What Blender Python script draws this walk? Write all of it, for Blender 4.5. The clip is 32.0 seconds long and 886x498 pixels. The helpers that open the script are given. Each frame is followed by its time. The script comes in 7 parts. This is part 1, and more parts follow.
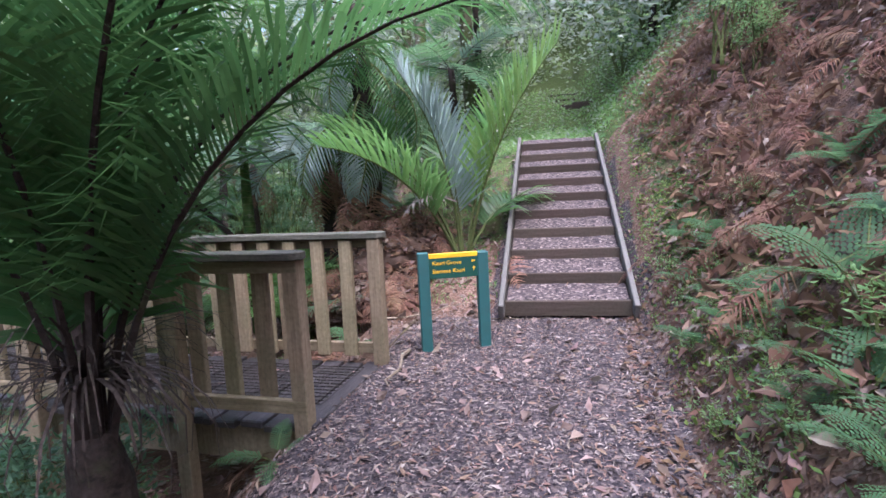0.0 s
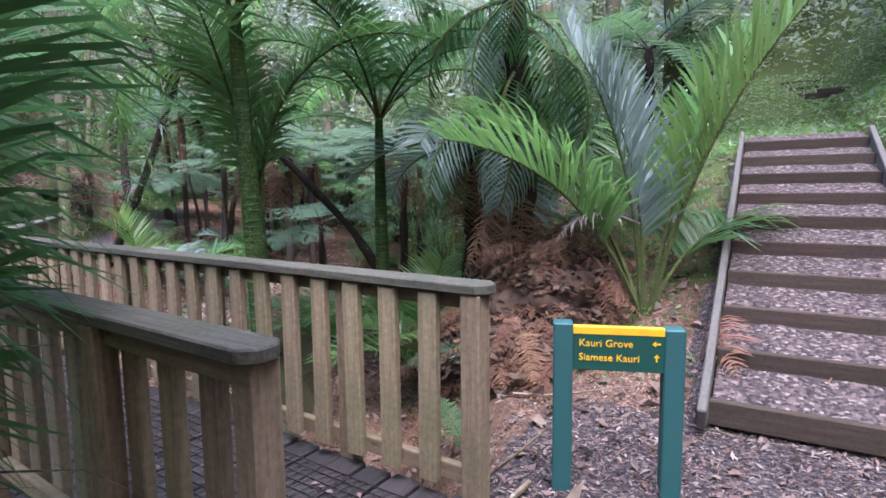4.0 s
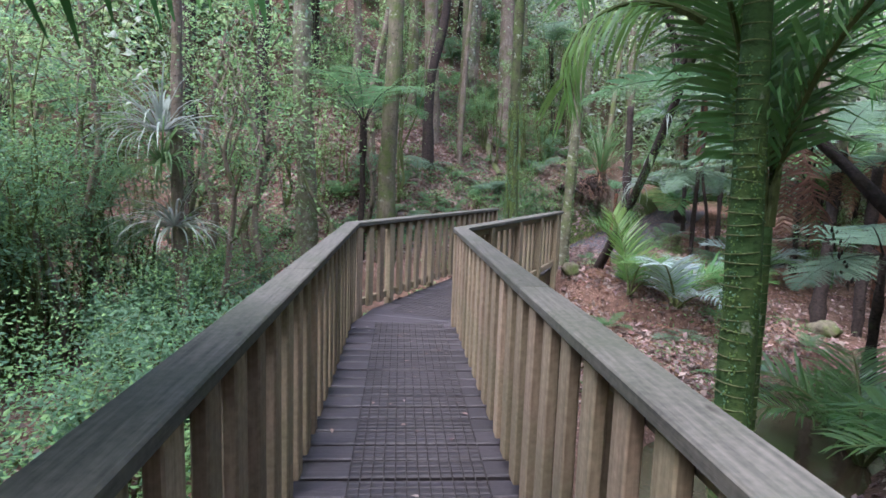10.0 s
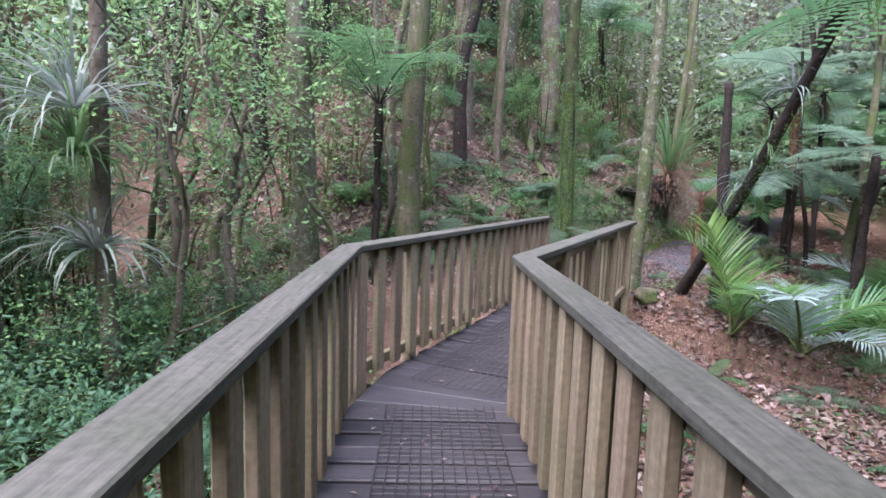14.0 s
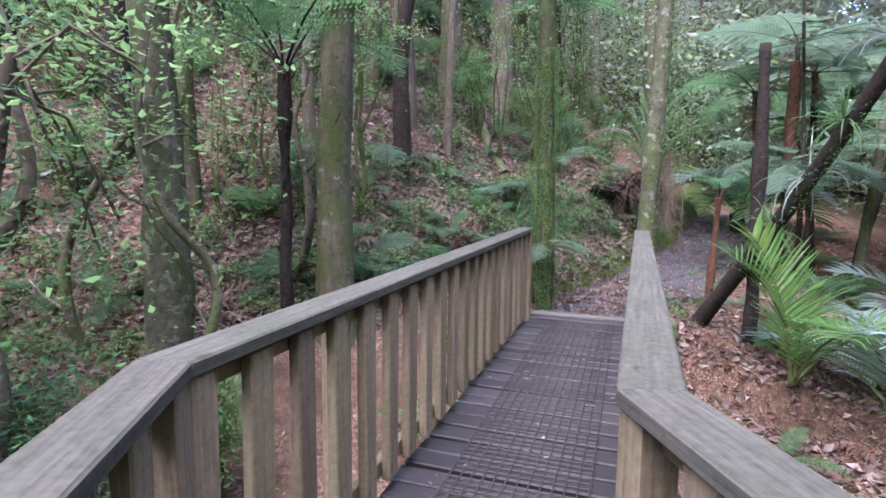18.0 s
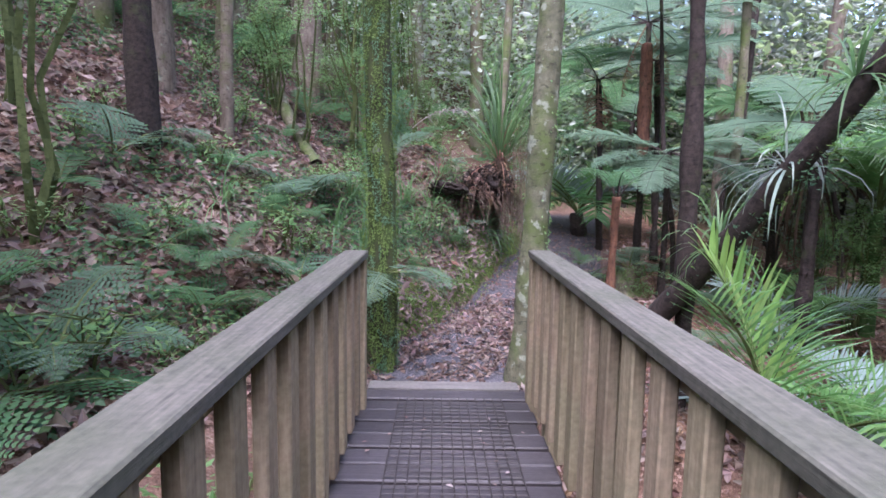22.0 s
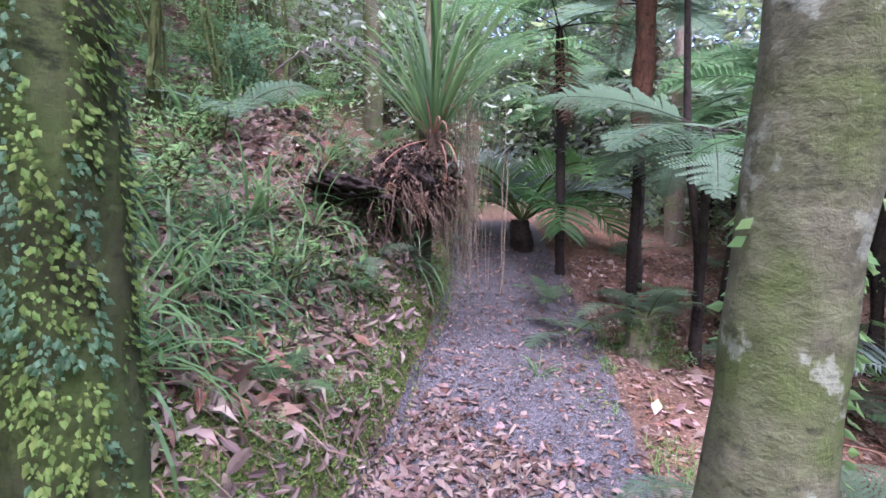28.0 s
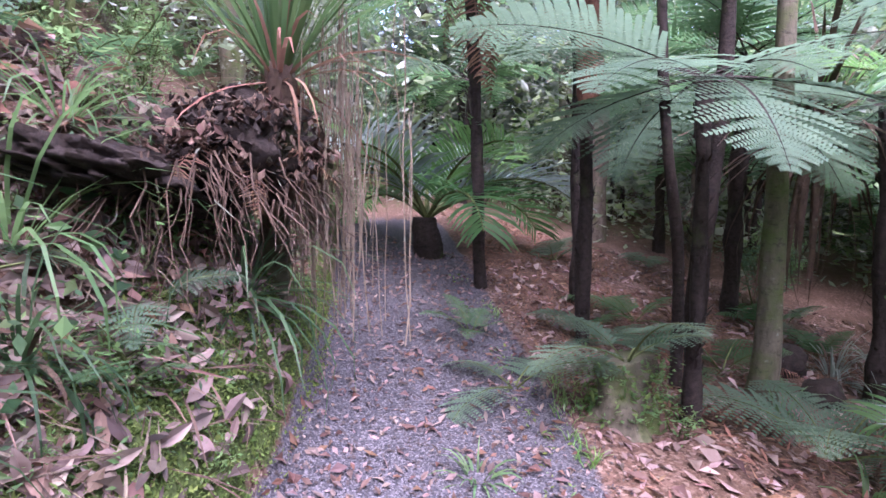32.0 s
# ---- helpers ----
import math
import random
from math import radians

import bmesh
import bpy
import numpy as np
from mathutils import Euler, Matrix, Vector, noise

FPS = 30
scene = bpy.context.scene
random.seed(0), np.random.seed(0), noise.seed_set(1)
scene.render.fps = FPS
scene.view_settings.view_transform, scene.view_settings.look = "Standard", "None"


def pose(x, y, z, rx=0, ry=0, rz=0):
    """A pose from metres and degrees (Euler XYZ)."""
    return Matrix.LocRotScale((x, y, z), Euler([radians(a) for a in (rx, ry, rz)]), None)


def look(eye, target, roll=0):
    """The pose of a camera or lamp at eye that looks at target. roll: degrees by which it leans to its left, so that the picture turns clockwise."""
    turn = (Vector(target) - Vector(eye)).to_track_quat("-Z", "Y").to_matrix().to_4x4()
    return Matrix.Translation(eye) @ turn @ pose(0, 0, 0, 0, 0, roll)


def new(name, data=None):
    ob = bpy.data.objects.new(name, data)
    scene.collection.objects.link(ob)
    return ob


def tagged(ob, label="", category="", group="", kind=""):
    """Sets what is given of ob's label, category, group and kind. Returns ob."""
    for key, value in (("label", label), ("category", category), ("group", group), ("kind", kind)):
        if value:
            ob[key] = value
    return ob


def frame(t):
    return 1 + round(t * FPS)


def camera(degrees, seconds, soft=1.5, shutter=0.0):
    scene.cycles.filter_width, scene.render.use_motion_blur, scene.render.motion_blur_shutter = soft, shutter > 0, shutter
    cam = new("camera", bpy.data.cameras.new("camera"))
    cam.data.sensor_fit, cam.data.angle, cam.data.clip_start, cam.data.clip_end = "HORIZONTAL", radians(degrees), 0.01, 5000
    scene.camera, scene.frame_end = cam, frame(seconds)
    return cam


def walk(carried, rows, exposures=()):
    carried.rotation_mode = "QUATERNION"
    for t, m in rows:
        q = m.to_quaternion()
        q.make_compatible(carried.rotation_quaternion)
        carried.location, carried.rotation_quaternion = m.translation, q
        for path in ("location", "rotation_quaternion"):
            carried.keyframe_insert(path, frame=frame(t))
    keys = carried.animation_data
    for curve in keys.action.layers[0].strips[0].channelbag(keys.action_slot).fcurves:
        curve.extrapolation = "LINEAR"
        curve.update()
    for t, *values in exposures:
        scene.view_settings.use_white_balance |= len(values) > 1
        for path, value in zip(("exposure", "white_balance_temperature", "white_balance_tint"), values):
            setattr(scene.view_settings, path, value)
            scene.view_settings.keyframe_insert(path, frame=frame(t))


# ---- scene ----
cam = camera(78.0, 32.0, soft=1.6)
PATH = [
    (0, (-3.197, -1.522, 1.330), (0.631, -0.465, 0.852), -2.84),
    (0.5, (-3.005, -1.456, 1.327), (0.780, -0.256, 0.842), -2.09),
    (1, (-2.723, -1.428, 1.348), (1.039, -0.156, 0.872), -2.04),
    (1.5, (-2.430, -1.413, 1.355), (1.319, -0.106, 0.872), -1.91),
    (2, (-2.189, -1.413, 1.386), (1.504, 0.051, 0.918), -1.90),
    (2.5, (-2.050, -1.334, 1.402), (1.555, 0.331, 0.924), -1.31),
    (4.5, (-1.235, -1.095, 1.397), (1.906, 1.346, 0.979), -0.41),
    (5, (-1.114, -1.043, 1.436), (1.855, 1.605, 1.018), 0.05),
    (5.5, (-1.021, -1.009, 1.460), (1.770, 1.823, 1.023), 0.26),
    (6, (-0.824, -0.845, 1.421), (1.744, 2.195, 1.016), 1.15),
    (6.5, (-0.842, -0.783, 1.446), (1.476, 2.445, 0.993), -0.08),
    (7, (-0.604, -0.699, 1.485), (1.442, 2.708, 1.035), 0.81),
    (7.5, (-0.505, -0.441, 1.458), (1.285, 3.108, 1.015), 0.76),
    (8, (-0.389, -0.255, 1.465), (1.074, 3.441, 1.017), 1.35),
    (8.5, (-0.244, -0.103, 1.438), (0.870, 3.712, 0.992), 1.46),
    (9, (-0.198, -0.001, 1.433), (0.620, 3.887, 0.974), 1.47),
    (9.5, (-0.083, 0.175, 1.438), (0.487, 4.106, 0.974), 1.59),
    (10, (-0.059, 0.395, 1.447), (0.260, 4.352, 0.961), 1.99),
    (10.5, (-0.003, 0.589, 1.462), (0.184, 4.554, 0.968), 2.09),
    (11, (-0.024, 0.899, 1.432), (0.148, 4.866, 0.944), 2.15),
    (11.5, (-0.044, 1.185, 1.401), (0.116, 5.154, 0.931), 2.01),
    (12, (-0.045, 1.448, 1.388), (0.114, 5.418, 0.925), 1.97),
    (12.5, (-0.045, 1.699, 1.401), (0.118, 5.669, 0.944), 1.95),
    (13, (-0.042, 1.956, 1.398), (0.098, 5.927, 0.934), 2.07),
    (13.5, (-0.056, 2.236, 1.421), (0.077, 6.207, 0.957), 1.90),
    (14, (-0.056, 2.519, 1.417), (0.071, 6.489, 0.948), 1.82),
    (14.5, (-0.046, 2.762, 1.439), (0.075, 6.732, 0.963), 1.71),
    (16.5, (-0.145, 3.754, 1.467), (-0.025, 7.723, 0.982), 1.27),
    (17, (-0.134, 4.055, 1.449), (0.113, 8.020, 0.984), 0.96),
    (17.5, (-0.125, 4.378, 1.435), (0.299, 8.329, 0.979), 0.76),
    (18, (-0.070, 4.757, 1.426), (0.522, 8.687, 0.972), 0.65),
    (18.5, (-0.033, 5.082, 1.428), (0.672, 8.992, 0.973), 0.72),
    (19, (-0.007, 5.424, 1.432), (0.843, 9.305, 0.973), 0.65),
    (19.5, (0.049, 5.694, 1.433), (1.059, 9.537, 0.974), 0.51),
    (20, (0.148, 6.023, 1.441), (1.335, 9.815, 0.973), 0.66),
    (20.5, (0.236, 6.298, 1.433), (1.553, 10.045, 0.960), 0.57),
    (21, (0.314, 6.613, 1.416), (1.820, 10.290, 0.961), 0.76),
    (21.5, (0.424, 6.890, 1.393), (2.127, 10.481, 0.942), 0.92),
    (22, (0.571, 7.175, 1.389), (2.437, 10.686, 0.950), 0.99),
    (22.5, (0.694, 7.438, 1.381), (2.587, 10.933, 0.932), 0.91),
    (23, (0.797, 7.700, 1.400), (2.697, 11.191, 0.944), 0.85),
    (23.5, (0.906, 7.937, 1.397), (2.817, 11.422, 0.943), 0.93),
    (24, (1.029, 8.199, 1.402), (2.960, 11.671, 0.942), 1.14),
    (24.5, (1.147, 8.462, 1.421), (3.080, 11.931, 0.942), 1.02),
    (26.5, (1.626, 9.497, 1.402), (3.893, 12.763, 0.964), 2.37),
    (27, (1.785, 9.712, 1.400), (4.211, 12.861, 0.954), 1.54),
    (27.5, (1.933, 9.903, 1.410), (4.451, 12.978, 0.958), 1.31),
    (28, (2.071, 10.104, 1.405), (4.623, 13.151, 0.950), 1.36),
    (28.5, (2.197, 10.291, 1.416), (4.813, 13.283, 0.960), 1.23),
    (29, (2.354, 10.463, 1.399), (5.081, 13.355, 0.952), 0.90),
    (29.5, (2.545, 10.642, 1.398), (5.342, 13.462, 0.932), 0.96),
    (30, (2.689, 10.804, 1.373), (5.566, 13.544, 0.910), 0.89),
    (30.5, (2.828, 10.932, 1.366), (5.785, 13.585, 0.900), 0.76),
    (31, (2.991, 11.065, 1.363), (6.028, 13.625, 0.892), 0.71),
    (31.5, (3.148, 11.193, 1.342), (6.210, 13.724, 0.875), 0.54),
    (32, (3.300, 11.316, 1.318), (6.368, 13.841, 0.854), 0.42),
]
walk(cam, [(t, look(eye, target, roll)) for t, eye, target, roll in PATH], [(0, 2.95, 5800, 22), (5, 2.85, 5800, 22), (9, 2.85, 5800, 20), (14, 3.0, 5800, 22), (23, 3.0, 5700, 28), (27, 3.15, 5700, 32), (30, 3.3, 5700, 37), (32, 3.45, 5700, 40)])

# ---- light: an overcast sky above a forest gully ----
SUN_AZ, SUN_EL = radians(222), radians(64)
world = bpy.data.worlds.new("overcast_sky")
scene.world = world
world.use_nodes = True
_n, _l = world.node_tree.nodes, world.node_tree.links
sky = _n.new("ShaderNodeTexSky")
sky.sky_type, sky.sun_disc = "NISHITA", False
sky.sun_elevation, sky.sun_rotation = SUN_EL, SUN_AZ
sky.air_density, sky.dust_density, sky.ozone_density = 1.0, 1.6, 1.0
_l.new(sky.outputs[0], _n["Background"].inputs["Color"])
_n["Background"].inputs["Strength"].default_value = 0.15
sun_data = bpy.data.lights.new("sun", "SUN")
sun_data.energy, sun_data.angle, sun_data.color = 1.5, radians(60), (1.0, 0.97, 0.92)
sun = new("sun", sun_data)
sun.matrix_world = look((0, 0, 40), (0 - 40 * math.cos(SUN_EL) * math.sin(SUN_AZ) / math.sin(SUN_EL),
                                     0 - 40 * math.cos(SUN_EL) * math.cos(SUN_AZ) / math.sin(SUN_EL), 0))
rnd = random.Random(7)


# ---- materials ----
def mat(name, base, rough=0.8, spec=0.3):
    m = bpy.data.materials.new(name)
    m.use_nodes = True
    b = m.node_tree.nodes["Principled BSDF"]
    b.inputs["Base Color"].default_value = (*base, 1)
    b.inputs["Roughness"].default_value = rough
    b.inputs["Specular IOR Level"].default_value = spec
    return m, m.node_tree.nodes, m.node_tree.links, b


def noise_tex(n, l, scale, detail=6, rough=0.6, coord=None, stretch=None):
    tex = n.new("ShaderNodeTexNoise")
    tex.inputs["Scale"].default_value, tex.inputs["Detail"].default_value, tex.inputs["Roughness"].default_value = scale, detail, rough
    if coord is not None:
        if stretch:
            mp = n.new("ShaderNodeMapping")
            mp.inputs["Scale"].default_value = stretch
            l.new(coord, mp.inputs["Vector"])
            coord = mp.outputs[0]
        l.new(coord, tex.inputs["Vector"])
    return tex


def ramp(n, l, src, stops):
    r = n.new("ShaderNodeValToRGB")
    e = r.color_ramp.elements
    while len(e) < len(stops):
        e.new(0.5)
    for el, (p, c) in zip(e, stops):
        el.position, el.color = p, (*c, 1)
    l.new(src, r.inputs["Fac"])
    return r


def mix(n, l, fac, a, b, blend="MIX"):
    m = n.new("ShaderNodeMix")
    m.data_type, m.blend_type = "RGBA", blend
    for sock, v in ((m.inputs["Factor"], fac), (m.inputs["A"], a), (m.inputs["B"], b)):
        if hasattr(v, "is_linked"):
            l.new(v, sock)
        elif isinstance(v, (int, float)):
            sock.default_value = v
        else:
            sock.default_value = (*v, 1)
    return m.outputs["Result"]


def bump(n, l, b, src, strength=0.4, dist=0.01):
    bp = n.new("ShaderNodeBump")
    bp.inputs["Strength"].default_value, bp.inputs["Distance"].default_value = strength, dist
    l.new(src, bp.inputs["Height"])
    l.new(bp.outputs[0], b.inputs["Normal"])


def hue_vary(n, l, col, amount_v=0.25, amount_h=0.02, per_island=False):
    """Varies a colour from piece to piece."""
    if per_island:
        r = n.new("ShaderNodeNewGeometry").outputs["Random Per Island"]
    else:
        r = n.new("ShaderNodeObjectInfo").outputs["Random"]
    hs = n.new("ShaderNodeHueSaturation")
    for name, amt, mid in (("Value", amount_v, 1.0), ("Hue", amount_h, 0.5)):
        mr = n.new("ShaderNodeMapRange")
        mr.inputs["To Min"].default_value, mr.inputs["To Max"].default_value = mid - amt, mid + amt
        if name == "Hue":
            w = n.new("ShaderNodeMath")
            w.operation = "FRACT"
            mul = n.new("ShaderNodeMath")
            mul.operation = "MULTIPLY"
            mul.inputs[1].default_value = 7.31
            l.new(r, mul.inputs[0])
            l.new(mul.outputs[0], w.inputs[0])
            l.new(w.outputs[0], mr.inputs["Value"])
        else:
            l.new(r, mr.inputs["Value"])
        l.new(mr.outputs[0], hs.inputs[name])
    l.new(col, hs.inputs["Color"])
    return hs.outputs[0]


def timber(name, light, dark, green, rough=0.85, along=(3, 60, 60), spec=0.12, vary=0.22):
    """Weathered treated pine: grain along the piece, grey-green algae on top, dark knots."""
    m, n, l, b = mat(name, light, rough, spec)
    tc = n.new("ShaderNodeTexCoord").outputs["Object"]
    grain = noise_tex(n, l, 1.0, 8, 0.65, tc, along)
    blot = noise_tex(n, l, 2.2, 5, 0.6, tc)
    fine = noise_tex(n, l, 40, 3, 0.6, tc)
    c1 = ramp(n, l, grain.outputs["Fac"], [(0.3, dark), (0.62, light)]).outputs[0]
    f2 = ramp(n, l, blot.outputs["Fac"], [(0.42, (0, 0, 0)), (0.68, (1, 1, 1))]).outputs[0]
    c2 = mix(n, l, f2, c1, green)
    knots = n.new("ShaderNodeTexVoronoi")
    mp = n.new("ShaderNodeMapping")
    mp.inputs["Scale"].default_value = (1.6, 5, 5) if along[0] < along[1] else (5, 5, 1.6)
    l.new(tc, mp.inputs["Vector"])
    l.new(mp.outputs[0], knots.inputs["Vector"])
    knots.inputs["Scale"].default_value = 1.6
    kf = ramp(n, l, knots.outputs["Distance"], [(0.03, (1, 1, 1)), (0.1, (0, 0, 0))]).outputs[0]
    c3 = mix(n, l, kf, c2, (dark[0] * 0.4, dark[1] * 0.35, dark[2] * 0.3))
    c4 = mix(n, l, 0.35, c3, ramp(n, l, fine.outputs["Fac"], [(0.3, dark), (0.7, light)]).outputs[0])
    l.new(hue_vary(n, l, c4, vary, 0.012), b.inputs["Base Color"])
    bump(n, l, b, grain.outputs["Fac"], 0.5, 0.006)
    return m


M_RAIL = timber("weathered_rail_timber", (0.116, 0.108, 0.09), (0.03, 0.03, 0.026), (0.056, 0.062, 0.042), vary=0.07)
M_BAL = timber("baluster_timber", (0.285, 0.22, 0.15), (0.10, 0.074, 0.047), (0.155, 0.138, 0.085), along=(60, 60, 3))
M_BAL_X = timber("rail_timber", (0.26, 0.2, 0.135), (0.10, 0.074, 0.047), (0.14, 0.125, 0.077))
M_DECK = timber("dark_deck_timber", (0.054, 0.045, 0.049), (0.012, 0.01, 0.011), (0.03, 0.027, 0.026), rough=0.6, spec=0.4, vary=0.3)
M_STEP = timber("step_timber", (0.078, 0.055, 0.045), (0.03, 0.021, 0.018), (0.055, 0.048, 0.036))
M_STRING = timber("grey_stringer_timber", (0.17, 0.155, 0.145), (0.07, 0.062, 0.058), (0.13, 0.13, 0.11))


# ---- the lie of the land ----
def lerp_pts(pts, x):
    if x <= pts[0][0]:
        return pts[0][1]
    for (a, va), (b, vb) in zip(pts, pts[1:]):
        if x <= b:
            return va + (vb - va) * (x - a) / (b - a)
    return pts[-1][1]


FOOT = [(-14, 8.0), (-4.0, 8.6), (-1.2, 9.0), (0.7, 9.6), (1.75, 10.95), (3.2, 12.05), (4.95, 13.55), (6.2, 14.9), (9.5, 18.6), (16, 26)]


def foot_side(x, y):
    """Signed distance to the foot of the north hill (above 0 on the hill), and how far along it."""
    best, along, run = None, 0.0, 0.0
    for (x0, y0), (x1, y1) in zip(FOOT, FOOT[1:]):
        dx, dy = x1 - x0, y1 - y0
        ll = math.hypot(dx, dy)
        u = max(0, min(1, ((x - x0) * dx + (y - y0) * dy) / ll / ll))
        px, py = x0 + u * dx, y0 + u * dy
        d = math.hypot(x - px, y - py)
        if best is None or d < abs(best):
            side = (x1 - x0) * (y - y0) - (y1 - y0) * (x - x0)
            best, along = (d if side > 0 else -d), x0 + u * dx
        run += ll
    return best, along


def path_z(along):
    return lerp_pts([(1.7, -0.06), (3.5, 0.0), (5.0, 0.12), (6.2, 0.36), (8.2, 0.85), (12, 1.6), (16, 2.2)], along)


def blend(a, b, k):
    """A rounded maximum."""
    h = max(0.0, min(1.0, 0.5 + 0.5 * (a - b) / k))
    return b * (1 - h) + a * h + k * h * (1 - h)


def sstep(a, b, x):
    t = max(0.0, min(1.0, (x - a) / (b - a)))
    return t * t * (3 - 2 * t)


STAIR0, STAIR_DIR, STAIR_W, RISE, GOING, STEPS = Vector((1.97, -1.28)), Vector((0.9975, 0.07)), 1.16, 0.19, 0.44, 10
BANK_Y = -2.02


def south(x, y):
    run = (x - STAIR0.x) * STAIR_DIR.x + (y - STAIR0.y) * STAIR_DIR.y
    off = -(x - STAIR0.x) * STAIR_DIR.y + (y - STAIR0.y) * STAIR_DIR.x
    slope = lerp_pts([(-1, 0), (0, 0.0), (GOING * STEPS, RISE * STEPS - 0.1), (9, RISE * STEPS + 0.5), (14, 4.0), (40, 12)], run)
    edge = lerp_pts([(-8, -0.35), (-2.5, -0.1), (-1.2, 0.1), (-0.8, 0.25), (0.8, 0.28), (2, 0.9), (4, 1.4), (8, 2.4), (16, 5)], x)
    z = slope
    if run > 0 and off > 0.7:
        z -= 0.10 * min(off - 0.7, 3.0) + 0.05
    if y > edge - 0.25:
        z -= 0.85 * (y - edge + 0.25)
    foot = BANK_Y + 0.17 * sstep(1.5, 2.2, x) + 0.055 * max(0, x - 2.2) - 0.25 * sstep(-1.2, -3.5, x)
    if y < foot:
        d = foot - y
        z += lerp_pts([(0, 0), (0.18, 0.32), (0.6, 0.72), (1.3, 1.55), (2.2, 2.75), (4, 4.4), (10, 8.5), (30, 18)], d)
    return z


def north(x, y):
    d, along = foot_side(x, y)
    on_path = sstep(1.1, 2.0, along)
    z0 = path_z(along) * on_path + lerp_pts([(-14, -0.9), (-4, -0.5), (-1.2, -0.1), (0.7, 0.1), (1.7, -0.06)], along) * (1 - on_path)
    z0 += 0.75 * math.exp(-((x - 4.2) ** 2 + (y - 14.25) ** 2) / 0.7)
    if d > 0:
        cut = lerp_pts([(0, 0), (0.10, 0.30), (0.22, 0.44), (0.6, 0.72), (2.1, 1.7), (5, 4.1), (9, 8.0), (14, 13.5), (40, 32)], d)
        soft = lerp_pts([(0, 0), (1, 0.45), (2.1, 1.15), (5, 3.7), (9, 7.8), (14, 13.5), (40, 32)], d)
        return z0 + cut * on_path + soft * (1 - on_path)
    flat = lerp_pts([(0, 0), (1.55, -0.02), (2.1, -0.12), (4.5, -0.55), (7, -0.9), (30, -3)], -d)
    bare = lerp_pts([(0, 0), (1.5, -0.7), (3, -1.1), (30, -5)], -d)
    return z0 + flat * on_path + bare * (1 - on_path)


STREAM = [(-14, 4.2), (-6, 3.3), (-1, 2.7), (1.3, 3.2), (3.4, 4.9), (6.0, 6.6), (8.2, 9.2), (11, 11.5), (20, 14)]


def stream_dist(x, y):
    best = 99.0
    for (x0, y0), (x1, y1) in zip(STREAM, STREAM[1:]):
        dx, dy = x1 - x0, y1 - y0
        u = max(0, min(1, ((x - x0) * dx + (y - y0) * dy) / (dx * dx + dy * dy)))
        best = min(best, math.hypot(x - x0 - u * dx, y - y0 - u * dy))
    return best


def land(x, y):
    low = -0.72 - 0.30 * (1 - sstep(0.35, 1.1, stream_dist(x, y)))
    z = blend(blend(south(x, y), north(x, y), 0.25), low, 0.2)
    far = math.hypot(x - 2, y - 6)
    return z + max(0, far - 22) * 0.25


def rough_land(x, y):
    z = land(x, y)
    d, along = foot_side(x, y)
    walked = (along > 1.6 and -1.5 < d < 0.02) or (y < 0.1 and y > BANK_Y + 0.05 and -6 < x < 2.1) or (abs(x) < 0.6 and -1 < y < 0.4)
    amp = 0.012 if walked else 0.05
    return z + amp * noise.noise((x * 1.6, y * 1.6, 0)) + amp * 0.5 * noise.noise((x * 5, y * 5, 3.1))


def axis_steps(lo, hi, fine, far):
    v, out = lo, []
    while v <= hi:
        out.append(v)
        v += fine
    step, a, b = fine, lo, hi
    while b < far:
        step *= 1.35
        a, b = a - step, b + step
        out.insert(0, a)
        out.append(b)
    return out


XS, YS = axis_steps(-5.0, 11.0, 0.1, 300), axis_steps(-5.0, 19.0, 0.1, 300)


